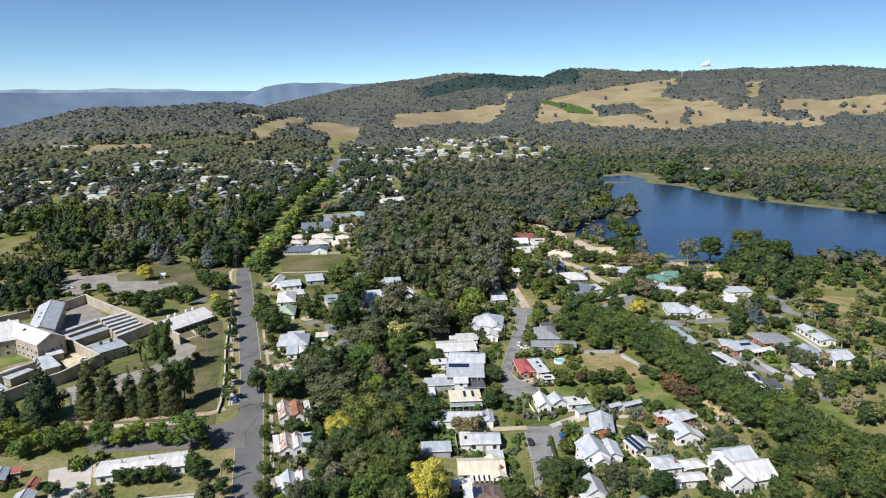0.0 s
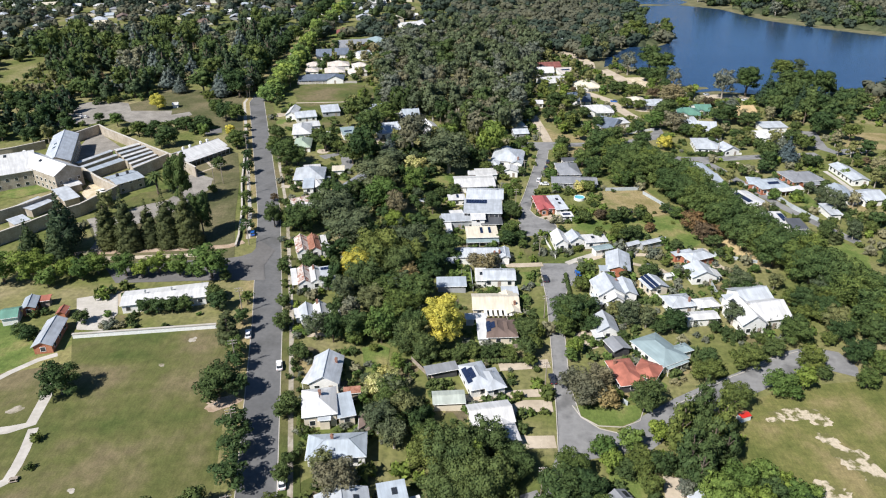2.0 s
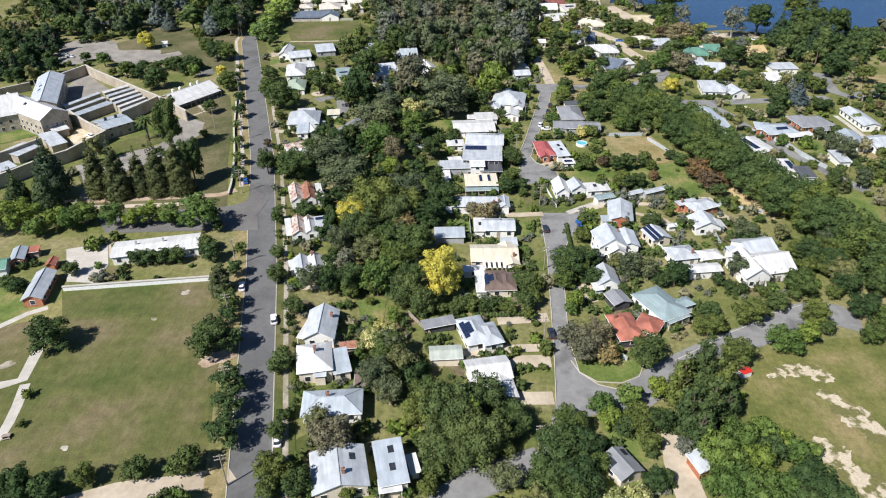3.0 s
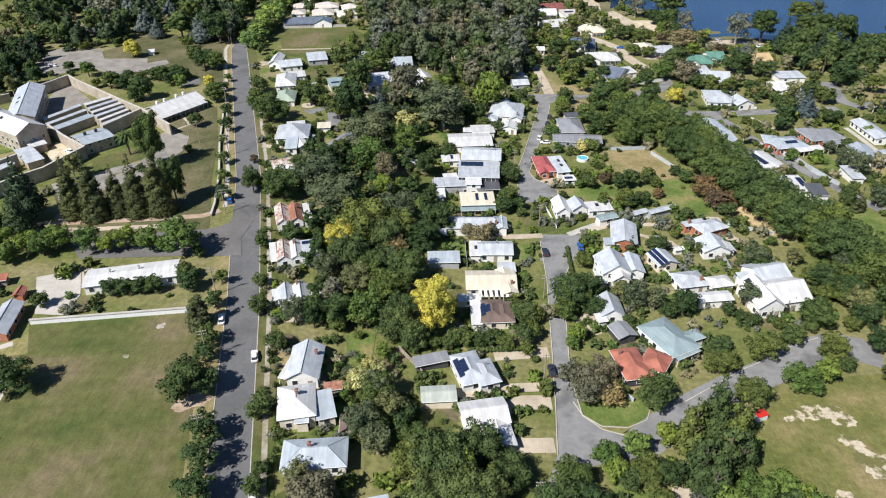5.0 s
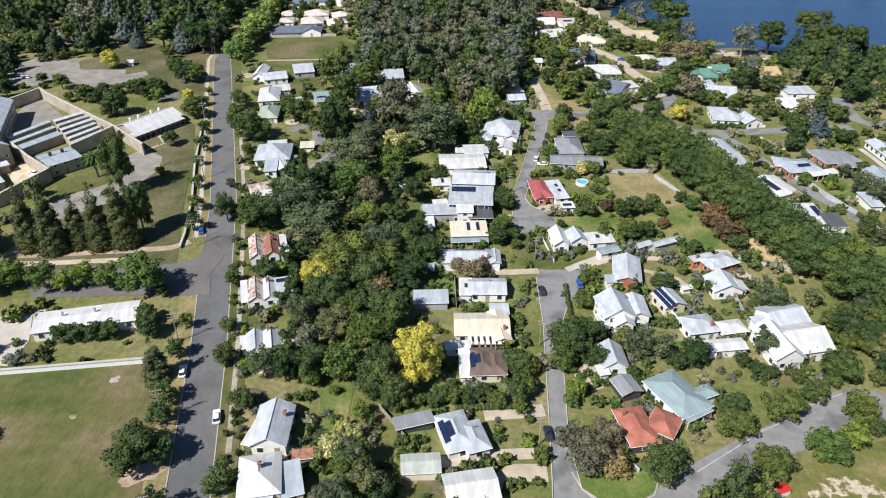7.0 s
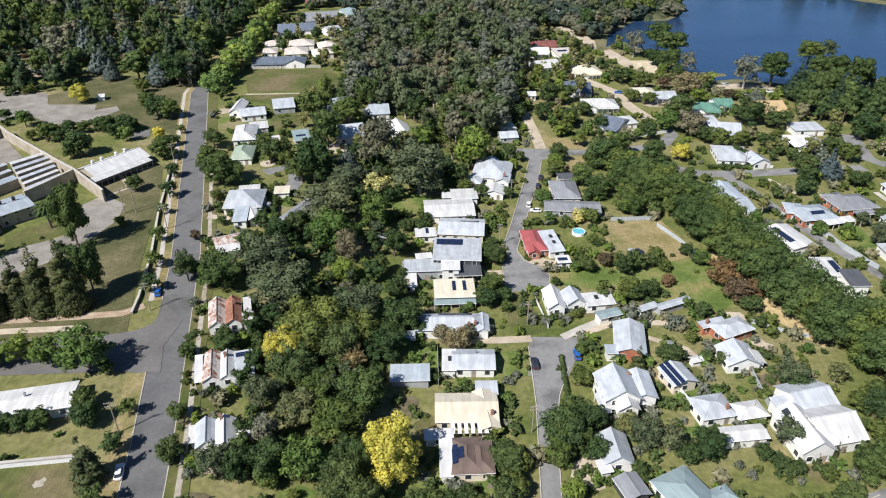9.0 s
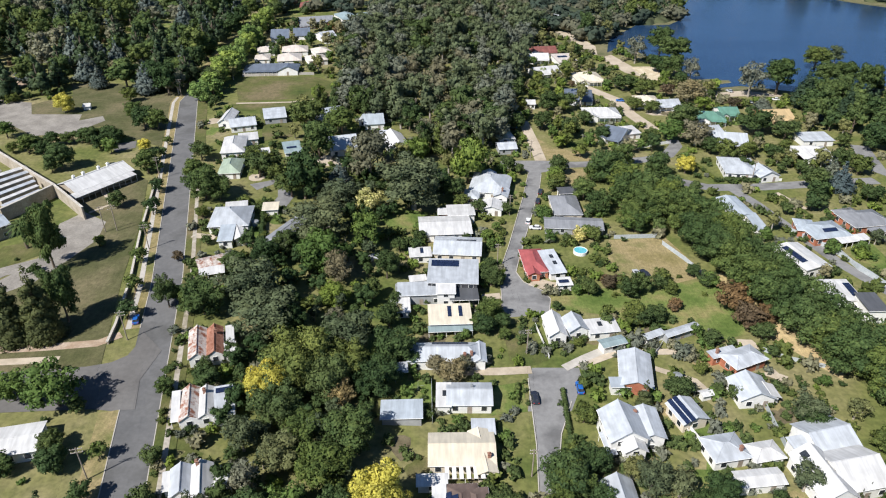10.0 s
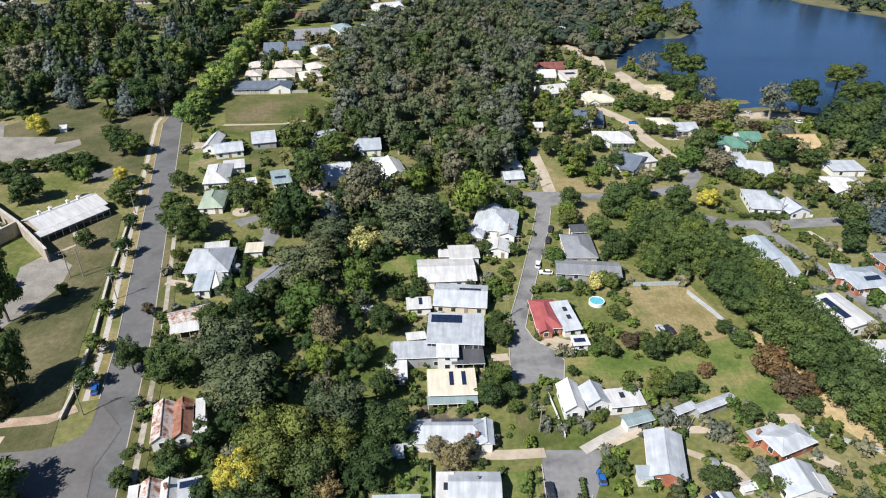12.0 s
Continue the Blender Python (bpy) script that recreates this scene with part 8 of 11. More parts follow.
tree('copper_tree', 67.6, 255.8, 2.2, 3.6)
tree('dark_oak', -40.0, 311.7, 7.6, 18.4, 'trees along the creek')
tree('dark_oak', -40.2, 350.3, 7.9, 16.2, 'trees along the creek')
tree('oak', -50.9, 384.2, 8.8, 13.8, 'trees along the creek')
tree('poplar', -49.9, 417.1, 3.2, 13.7, 'trees along the creek')
tree('poplar', -41.0, 415.6, 3.7, 16.1, 'trees along the creek')
tree('dark_oak', -34.2, 381.7, 8.4, 12.4, 'trees along the creek')
tree('brown_gum', -16.6, 331.3, 10.1, 21.6, 'trees along the creek')
tree('gum', 1.9, 308.0, 12.4, 19.1, 'trees along the creek')
tree('poplar', 3.9, 361.7, 4.8, 21.4, 'trees along the creek')
tree('poplar', 12.0, 364.9, 4.9, 21.6, 'trees along the creek')
tree('poplar', 23.1, 376.7, 6.4, 16.2, 'trees along the creek')
tree('dark_oak', -2.4, 389.7, 6.0, 15.1, 'trees along the creek')
tree('willow', 23.5, 332.7, 7.8, 18.6, 'trees along the creek')
tree('willow', 0.6, 352.8, 7.1, 10.6, 'trees along the creek')
tree('oak', 17.3, 315.5, 4.7, 9.8, 'trees along the creek')
tree('oak', 20.3, 310.8, 3.2, 5.1, 'trees along the creek')
tree('oak', -25.0, 401.5, 7.6, 17.1, 'trees along the creek')
tree('gum', -26.1, 303.5, 7.6, 11.2, 'trees along the creek')
tree('gum', -29.3, 280.9, 10.1, 14.8, 'trees along the creek')
tree('oak', -39.7, 271.2, 4.4, 7.8, 'trees along the creek')
tree('flowering_tree', -14.7, 302.6, 6.0, 9.0, 'trees along the creek')
tree('light_tree', -13.2, 276.0, 5.4, 13.6, 'trees along the creek')
tree('willow', -25.4, 261.1, 8.4, 12.4, 'trees along the creek')
tree('brown_gum', -20.6, 255.0, 4.9, 10.9, 'trees along the creek')
tree('willow', -19.7, 242.1, 4.6, 6.9, 'trees along the creek')
tree('brown_gum', -18.2, 233.5, 3.4, 4.9, 'trees along the creek')
tree('dark_oak', -53.0, 259.0, 4.2, 6.2, 'trees along the creek')
tree('dark_oak', -44.6, 262.7, 4.6, 9.3, 'trees along the creek')
tree('gum', -41.8, 238.1, 9.3, 15.4, 'trees along the creek')
tree('gum', -35.1, 226.7, 8.9, 13.1, 'trees along the creek')
tree('dark_oak', -56.1, 235.2, 6.4, 10.9, 'trees along the creek')
tree('oak', -67.0, 237.8, 4.0, 10.0, 'trees along the creek')
tree('dark_oak', -29.3, 226.9, 3.9, 9.9, 'trees along the creek')
tree('oak', -8.7, 247.5, 2.8, 7.0, 'trees along the creek')
tree('oak', -5.3, 258.7, 4.2, 9.7, 'trees along the creek')
tree('oak', -3.1, 232.8, 3.4, 8.4, 'trees along the creek')
tree('creek_willow', -24.7, 210.4, 9.1, 13.5, 'trees along the creek')
tree('creek_willow', -12.6, 211.3, 6.6, 9.8, 'trees along the creek')
tree('dark_oak', -0.8, 218.4, 6.5, 9.7, 'trees along the creek')
tree('gum', -13.0, 222.4, 7.4, 10.9, 'trees along the creek')
tree('light_tree', -14.8, 216.8, 2.7, 4.0, 'trees along the creek')
tree('dark_oak', -4.1, 207.7, 5.9, 8.6, 'trees along the creek')
tree('dark_oak', -40.9, 214.1, 3.0, 4.5, 'trees along the creek')
tree('creek_willow', -17.0, 204.6, 7.1, 10.6, 'trees along the creek')
tree('brown_gum', -12.8, 200.4, 3.9, 6.9, 'trees along the creek')
tree('creek_willow', -27.3, 194.9, 6.8, 10.0, 'trees along the creek')
tree('dark_oak', -9.4, 187.1, 6.5, 9.7, 'trees along the creek')
tree('dark_oak', -19.4, 189.0, 5.1, 7.6, 'trees along the creek')
tree('gum', -33.0, 185.2, 4.3, 9.7, 'trees along the creek')
tree('gum', -23.5, 180.6, 4.9, 8.7, 'trees along the creek')
tree('grey_gum', -29.5, 172.9, 3.7, 9.3, 'trees along the creek')
tree('dark_oak', -13.6, 176.7, 6.2, 9.2, 'trees along the creek')
tree('dark_oak', -10.0, 164.6, 4.2, 10.6, 'trees along the creek')
tree('light_tree', -19.2, 163.9, 5.1, 12.2, 'trees along the creek')
tree('dark_oak', -33.4, 163.1, 3.5, 8.9, 'trees along the creek')
tree('dark_oak', -27.0, 162.9, 3.5, 5.3, 'trees along the creek')
tree('oak', -2.0, 161.1, 2.8, 4.3, 'trees along the creek')
CREEK = [(-34, 162), (-46, 226), (-52, 250), (-40, 272), (-32, 300), (-38, 340), (14, 340), (16, 322), (0, 308), (-9, 290), (-10, 262), (-9, 240), (-6, 222), (-5, 206), (-9, 182), (-12, 162)]
thicket('creek_bush', filled(CREEK, 5.4, 5), ['dark_oak', 'gum', 'oak', 'oak', 'dark_oak'], (0.36, 0.58), 'dark undergrowth crowding the creek', 'trees', 5)
BUSH = [(-47.6, 504.3), (-42.6, 592.0), (4.1, 685.7), (69.7, 688.3), (87.2, 608.0), (57.4, 453.2), (42.7, 364.4), (12.0, 353.1), (2.0, 388.1), (-35.0, 403.0)]
thicket('bushland', filled(BUSH, 10.0, 6), ['grey_gum', 'brown_gum', 'gum', 'gum', 'gum', 'oak', 'grey_gum', 'gum'], (1.0, 1.55), 'grey-green and brownish eucalypt bushland', 'trees', 6)
tree('dark_oak', -76.6, 307.8, 7.1, 12.2)
tree('dark_oak', -71.0, 307.2, 5.3, 9.0)
tree('dark_oak', -85.7, 325.0, 5.0, 8.5)
tree('dark_oak', -59.5, 237.8, 4.2, 7.1)
tree('dark_oak', -66.1, 241.5, 2.6, 4.4)
tree('oak', -66.5, 273.8, 2.2, 3.6)
tree('oak', -73.5, 292.9, 2.7, 4.4)
tree('oak', -60.9, 328.5, 6.0, 10.0)
tree('oak', -89.1, 344.8, 5.0, 8.2)
tree('oak', -57.2, 259.7, 2.6, 4.3)
tree('oak', -48.7, 207.0, 2.4, 3.9)
tree('oak', -48.3, 209.9, 2.8, 4.7)
tree('shrub', -62.3, 228.0, 0.9, 1.1)
tree('shrub', -59.2, 218.0, 0.8, 1.0)
tree('shrub', -56.0, 205.7, 1.0, 1.2)
tree('shrub', -48.7, 279.8, 2.0, 2.4)
tree('shrub', -51.1, 293.2, 1.8, 2.1)
tree('shrub', -55.4, 303.6, 1.9, 2.2)
tree('shrub', -55.5, 316.0, 1.6, 1.9)
tree('shrub', -46.5, 349.0, 2.5, 3.0)
tree('shrub', -62.3, 371.0, 3.1, 3.7)
tree('shrub', -62.2, 360.0, 2.6, 3.1)
tree('oak', -4.8, 262.6, 3.9, 6.5)
tree('oak', -2.2, 276.0, 2.8, 4.6)
tree('oak', 4.5, 283.3, 2.6, 4.3)
tree('oak', -3.6, 234.3, 3.4, 5.7)
tree('oak', -2.1, 244.4, 2.4, 4.0)
tree('oak', 20.7, 284.6, 2.0, 3.3)
tree('dark_oak', 26.1, 237.7, 4.0, 6.7)
tree('dark_oak', 24.2, 231.0, 3.4, 5.8)
tree('dark_oak', 29.6, 228.4, 2.0, 3.4)
tree('dark_oak', 22.9, 233.3, 3.2, 5.4)
tree('dark_oak', 29.4, 233.7, 2.8, 4.7)
tree('brown_gum', 14.5, 211.3, 3.7, 6.6)
tree('brown_gum', 10.1, 214.7, 2.7, 4.9)
tree('brown_gum', 17.9, 214.7, 2.7, 4.9)
tree('light_tree', 4.8, 241.4, 1.4, 2.5)
tree('light_tree', 58.9, 331.7, 4.1, 7.2)
tree('light_tree', 27.9, 284.0, 2.3, 4.0)
tree('light_tree', 32.1, 291.1, 2.1, 3.6)
tree('light_tree', 18.5, 228.8, 1.6, 2.8)
tree('light_tree', 50.7, 298.4, 3.0, 5.3)
tree('light_tree', 64.4, 286.7, 2.6, 4.6)
tree('light_tree', 38.1, 338.4, 3.1, 5.5)
tree('light_tree', 41.9, 332.1, 2.7, 4.8)
tree('oak', 62.5, 340.9, 4.6, 7.6)
tree('oak', 57.8, 324.4, 3.3, 5.5)
tree('oak', 54.5, 316.1, 2.0, 3.2)
tree('oak', 26.3, 261.1, 2.9, 4.7)
tree('oak', 28.3, 265.8, 2.4, 4.0)
tree('oak', 37.1, 304.7, 2.8, 4.6)
tree('oak', 40.4, 350.1, 2.5, 4.2)
tree('shrub', 42.0, 267.9, 1.1, 1.3)
tree('shrub', 39.7, 262.5, 0.9, 1.1)
tree('shrub', 39.8, 257.2, 0.9, 1.1)
tree('shrub', 45.1, 260.2, 1.0, 1.3)
tree('shrub', 70.3, 279.8, 1.1, 1.4)
tree('shrub', 76.6, 283.4, 1.3, 1.6)
tree('shrub', 67.5, 283.0, 1.2, 1.4)
tree('shrub', 64.9, 279.5, 1.4, 1.7)
tree('shrub', 63.6, 269.9, 1.9, 2.3)
tree('shrub', 56.5, 256.3, 2.2, 2.8)
tree('shrub', 54.2, 252.5, 2.2, 2.6)
tree('shrub', 58.1, 252.8, 2.9, 3.4)
tree('shrub', 41.9, 254.7, 0.8, 0.9)
tree('shrub', 64.7, 267.3, 1.6, 1.9)
tree('shrub', 42.8, 273.7, 1.1, 1.3)
tree('pale_shrub', 68.2, 264.3, 1.9, 2.2)
tree('pale_shrub', 69.7, 257.6, 2.2, 2.8)
tree('pale_shrub', 67.7, 276.4, 1.4, 1.7)
tree('pale_shrub', 11.4, 228.7, 1.1, 1.4)
tree('pale_shrub', 28.5, 223.1, 0.9, 1.1)
tree('pale_shrub', 27.6, 220.3, 0.9, 1.0)
tree('oak', 81.4, 254.4, 3.5, 5.8)
tree('oak', 74.2, 251.7, 3.8, 6.2)
tree('oak', 69.3, 250.8, 3.4, 5.6)
tree('oak', 83.4, 250.4, 2.5, 4.1)
tree('oak', 95.9, 254.7, 3.1, 5.2)
tree('oak', 93.3, 260.5, 2.6, 4.4)
tree('oak', 67.9, 235.3, 4.0, 6.8)
tree('oak', 74.1, 236.0, 3.2, 5.2)
tree('oak', 50.0, 225.0, 1.5, 2.5)
tree('oak', 87.3, 225.1, 2.8, 4.5)
tree('oak', 88.5, 220.9, 1.7, 2.9)
tree('copper_tree', 99.3, 243.0, 5.4, 8.6)
tree('copper_tree', 100.0, 232.5, 4.9, 7.8)
tree('copper_tree', 105.9, 235.5, 3.8, 6.0)
tree('copper_tree', 64.4, 255.8, 2.2, 3.6)
tree('grey_shrub', 66.6, 225.3, 3.6, 4.2)
tree('grey_shrub', 70.4, 223.9, 2.2, 2.6)
tree('grey_shrub', 77.3, 220.3, 3.2, 3.9)
tree('grey_shrub', 75.9, 223.9, 2.2, 2.6)
tree('grey_shrub', 79.6, 219.0, 2.6, 3.1)
tree('oak', 72.0, 204.4, 3.3, 5.5)
tree('oak', 70.5, 206.8, 2.4, 4.0)
tree('oak', 102.2, 227.5, 3.4, 5.5)
tree('oak', 80.1, 213.5, 2.1, 3.4)
tree('oak', 81.4, 205.5, 2.0, 3.3)
tree('oak', 85.5, 203.6, 2.4, 3.9)
tree('shrub', 98.8, 206.2, 1.4, 1.7)
tree('shrub', 100.5, 204.7, 1.4, 1.7)
tree('shrub', 104.7, 207.8, 1.4, 1.7)
tree('shrub', 98.2, 207.9, 1.2, 1.5)
tree('shrub', 109.4, 209.3, 1.4, 1.7)
tree('shrub', 94.1, 201.7, 1.4, 1.6)
tree('shrub', 33.3, 202.2, 0.9, 1.1)
tree('shrub', 33.2, 206.8, 0.9, 1.1)
tree('shrub', 33.3, 210.0, 0.8, 1.0)
tree('shrub', 41.7, 201.9, 1.4, 1.6)
AVENUE = [(80.5, 312.5), (100.9, 294.2), (109.1, 254.4), (117.8, 222.4), (126.6, 201.8), (132.4, 187.3), (136.7, 164.0)]
for side in (-2.4, 5.4):
    line = offset(AVENUE, side)
    for (xa, ya), (xb, yb) in zip(line, line[1:]):
        n = max(int(math.hypot(xb - xa, yb - ya) / 7.2), 1)
        for i in range(n):
            u = (i + 0.3) / n
            tree('avenue_tree', xa + (xb - xa) * u + RNG.normal(0, 0.6), ya + (yb - ya) * u + RNG.normal(0, 0.6), RNG.uniform(5.4, 6.8), RNG.uniform(12, 14.5), 'trees of the avenue')
tree('avenue_tree', 80.2, 333.7, 7.2, 13.6)
tree('avenue_tree', 85.1, 319.9, 7.2, 13.6)
tree('avenue_tree', 68.3, 316.1, 4.8, 9.2)
tree('avenue_tree', 91.4, 313.0, 6.4, 12.1)
tree('avenue_tree', 71.4, 303.2, 5.2, 9.9)
tree('avenue_tree', 80.4, 293.7, 5.3, 10.2)
tree('avenue_tree', 91.3, 299.0, 5.5, 10.4)
tree('avenue_tree', 82.3, 290.1, 4.4, 8.4)
tree('avenue_tree', 102.2, 314.8, 5.5, 10.4)
tree('avenue_tree', 90.1, 346.3, 6.1, 11.5)
tree('avenue_tree', 75.2, 333.3, 4.1, 7.8)
tree('avenue_tree', 102.8, 336.6, 5.9, 11.2)
tree('avenue_tree', 99.4, 300.0, 4.9, 9.3)
tree('light_tree', 81.8, 291.4, 5.0, 8.8)
tree('light_tree', 119.1, 347.5, 3.6, 6.3)
tree('cypress', -123.9, 221.0, 4.9, 23.0, 'row of cypresses below the prison')
tree('cypress', -115.8, 219.4, 5.2, 25.0, 'row of cypresses below the prison')
tree('cypress', -109.2, 222.4, 4.1, 19.5, 'row of cypresses below the prison')
tree('cypress', -102.4, 222.2, 4.8, 23.5, 'row of cypresses below the prison')
tree('cypress', -95.4, 223.5, 5.2, 24.0, 'row of cypresses below the prison')
tree('dark_oak', -92.7, 230.8, 4.6, 17.0)
tree('dark_oak', -110.8, 259.7, 5.5, 22.0)
tree('shrub', -115.3, 256.6, 2.3, 2.8)
tree('shrub', -112.4, 254.4, 2.0, 2.4)
tree('shrub', -101.2, 273.1, 1.7, 2.1)
tree('shrub', -124.9, 264.0, 0.8, 1.0)
tree('pine', -138.9, 219.4, 6.8, 23.1)
tree('pine', -136.2, 208.9, 5.0, 17.2)
tree('pine', -145.8, 209.0, 5.0, 17.2)
palm(-125.4, 271.7, 9.0)
tree('dark_oak', -217.0, 340.9, 5.5, 9.4)
tree('dark_oak', -107.5, 332.6, 5.4, 9.2)
tree('dark_oak', -166.3, 353.0, 4.8, 8.1)
tree('dark_oak', -158.7, 350.4, 3.8, 6.4)
tree('dark_oak', -144.2, 336.1, 6.4, 10.9)
tree('dark_oak', -143.9, 363.7, 4.4, 7.5)
tree('dark_oak', -136.0, 365.5, 4.4, 7.5)
tree('dark_oak', -137.5, 357.5, 3.9, 6.6)
tree('dark_oak', -136.0, 394.9, 5.2, 8.9)
tree('dark_oak', -127.2, 382.8, 6.1, 10.4)
tree('dark_oak', -120.8, 382.3, 5.6, 9.5)
tree('dark_oak', -199.9, 380.8, 3.1, 5.2)
tree('dark_oak', -132.9, 366.6, 3.4, 5.9)
tree('oak', -107.2, 301.3, 3.8, 6.2)
tree('oak', -102.6, 274.4, 1.9, 3.2)
tree('oak', -173.6, 353.6, 2.9, 4.7)
tree('oak', -146.6, 332.9, 3.2, 5.3)
tree('oak', -149.1, 422.5, 4.4, 7.3)
tree('oak', -222.5, 374.6, 3.5, 5.8)
tree('oak', -223.0, 388.6, 4.1, 6.8)
for x, y in ((-166.0, 359.5), (-160.5, 362.6), (-155.0, 364.4), (-149.6, 366.6), (-144.4, 368.8), (-138.6, 367.6), (-132.8, 363.8)):
    tree('dark_oak', x, y, RNG.uniform(3.4, 4.4), RNG.uniform(4.6, 6.4), 'belt of trees behind the hospital')
tree('dark_oak', -132.6, 433.0, 8.2, 17.0)
tree('dark_oak', -143.0, 441.0, 7.6, 16.0)
tree('golden_tree', -174.9, 405.4, 5.3, 9.6)
tree('golden_tree', -117.1, 355.7, 3.0, 5.4)
tree('light_tree', -185.7, 371.4, 4.5, 7.8)
tree('shrub', -195.6, 372.5, 2.5, 3.0)
tree('shrub', -215.6, 426.2, 3.9, 4.7)
tree('shrub', -217.6, 418.8, 3.9, 4.6)
tree('shrub', -210.0, 421.2, 3.9, 4.7)
tree('shrub', -206.5, 372.6, 2.5, 3.0)
GROVE = [(-287.4, 417.2), (-235.7, 423.1), (-204.2, 360.7), (-221.7, 351.2), (-242.8, 342.2)]
thicket('grove', filled(GROVE, 8.0, 7), ['dark_oak', 'oak', 'pine'], (0.7, 1.0), 'dark green grove behind the prison', 'trees', 7)
PINES = [(-227.4, 421.6), (-183.0, 430.5), (-174.7, 448.9), (-135.4, 422.3), (-124.8, 431.0), (-142.0, 609.9), (-149.6, 671.9), (-213.6, 638.1), (-313.4, 626.2), (-362.6, 606.3)]
GLADES = (
    clearing([(-195, 588), (-236, 706), (-220, 707), (-179, 588), (-154, 564), (-161, 532), (-175, 538)]),
    clearing([(-179, 688), (-177, 708), (-157, 707), (-144, 644), (-148, 620)]),
    clearing([(-240, 478), (-226, 472), (-217, 452), (-222, 445)]),
    clearing([(-195, 454), (-177, 456), (-165, 452), (-153, 420), (-168, 424), (-182, 429)]),
)
for glade, mat, lift in zip(GLADES, (LAWN, LAWN, REDDIRT, OLIVE), (0.1, 0.11, 0.12, 0.13)):
    draped('lawn' if mat != REDDIRT else 'bare_ground', glade, mat, lift, 'open grass between the park trees' if mat != REDDIRT else 'bare reddish earth between the park trees', 'lawn')
draped('path', ribbon([(-172, 545), (-160, 553), (-146, 566)], 5), GRAVEL, 0.14, 'pale gravel entrance among the park trees', 'path')
thicket('parkland_trees', [p for p in filled(PINES, 12.0, 8) if not any(within(g, *p) for g in GLADES)], ['pine', 'pine', 'lake_pine', 'dark_oak', 'cedar', 'pine', 'dark_oak', 'pine', 'pine', 'grey_gum'], (1.0, 1.55), 'tall dark pines and oaks of the park', 'trees', 8)
tree('cedar', -188.9, 467.1, 6.4, 14.7)
tree('cedar', -174.9, 445.8, 5.6, 12.9)
ELMS = offset(MAIN[4:8], -8.5)
for (xa, ya), (xb, yb) in zip(ELMS, ELMS[1:]):
    n = int(math.hypot(xb - xa, yb - ya) / 11.0)
    for i in range(n):
        tree('elm' if RNG.uniform() < 0.78 else 'oak', xa + (xb - xa) * i / n + RNG.normal(0, 1.6), ya + (yb - ya) * i / n, RNG.uniform(4.6, 7.6), RNG.uniform(10, 16), 'elms lining the main road')
        if i % 2 and i > 1:
            tree('dark_oak', xa + (xb - xa) * i / n - 19, ya + (yb - ya) * i / n - 4, RNG.uniform(6, 7.5), 14, 'trees lining the main road')
tree('dark_oak', -141.6, 461.7, 7.3, 12.4)
tree('dark_oak', -130.9, 443.0, 5.6, 9.5)
tree('dark_oak', -140.2, 444.3, 5.2, 8.8)
tree('dark_oak', -131.0, 457.3, 6.4, 13.6)
tree('elm', -110.4, 436.0, 5.6, 11.5)
for y in (452.0, 468.5, 486.0, 504.0, 522.0, 541.0):
    tree('elm', -109.6 + RNG.normal(0, 0.6), y, RNG.uniform(5.2, 6.2), RNG.uniform(11, 13.5), 'bright trees along the main road')
tree('elm', -110.0, 421.5, 4.6, 9.4)
tree('oak', -103.3, 416.8, 3.1, 5.1)
tree('oak', -48.9, 424.2, 3.1, 5.2)
tree('oak', -41.7, 432.6, 3.7, 6.0)
tree('oak', -52.4, 398.3, 5.4, 8.9)
tree('oak', -54.6, 388.8, 4.9, 8.0)
tree('oak', -34.3, 418.4, 4.8, 8.0)
tree('oak', -4.3, 420.9, 4.4, 7.3)
tree('oak', -12.7, 422.2, 4.9, 8.1)
tree('oak', -26.4, 420.9, 4.4, 7.3)
GARDENS = [(68.2, 406.2), (91.8, 429.7), (103.6, 487.0), (64.5, 486.8), (47.8, 366.7), (64.0, 349.9), (81.1, 355.3)]
thicket('garden_trees', [p for p in filled(GARDENS, 12.0, 9) if not any(within(r, p[0] + a, p[1]) for r in PAVED for a in (-4, 0, 4))], ['oak', 'light_tree', 'oak', 'gum'], (0.6, 0.9), 'leafy garden trees between houses', 'trees', 9)
tree('oak', 110.0, 374.7, 4.3, 7.1)
tree('oak', 138.6, 354.7, 5.5, 9.1)
tree('oak', 134.7, 362.4, 4.5, 7.5)
tree('oak', 149.0, 356.9, 4.5, 7.4)
tree('oak', 169.9, 365.6, 3.1, 5.1)
tree('oak', 159.9, 355.0, 4.1, 6.7)
tree('oak', 165.8, 327.0, 4.4, 7.2)
tree('oak', 198.4, 369.7, 3.9, 6.4)
tree('oak', 145.1, 341.8, 2.8, 4.7)
tree('cedar', 174.2, 332.0, 4.8, 11.0)
tree('gum', 138.5, 643.0, 6.2, 16.8)
tree('gum', 135.8, 593.1, 6.1, 16.7)
tree('dark_oak', 119.2, 579.8, 6.4, 17.5)
tree('gum', 134.3, 575.6, 4.6, 12.5)
tree('pine', 167.6, 673.2, 6.5, 14.6)
tree('lake_pine', 182.8, 668.9, 8.6, 15.1)
tree('pine', 204.2, 674.8, 9.7, 13.9)
tree('grey_gum', 137.9, 511.0, 6.4, 17.5)
tree('dark_oak', 147.5, 492.6, 6.3, 9.7)
tree('lake_pine', 160.2, 533.1, 8.8, 17.3)
tree('lake_pine', 161.1, 506.5, 10.4, 17.4)
tree('lake_pine', 150.0, 476.9, 7.5, 13.7)
tree('grey_gum', 160.3, 471.4, 5.2, 14.1)
tree('copper_tree', 138.2, 443.5, 4.9, 7.3)
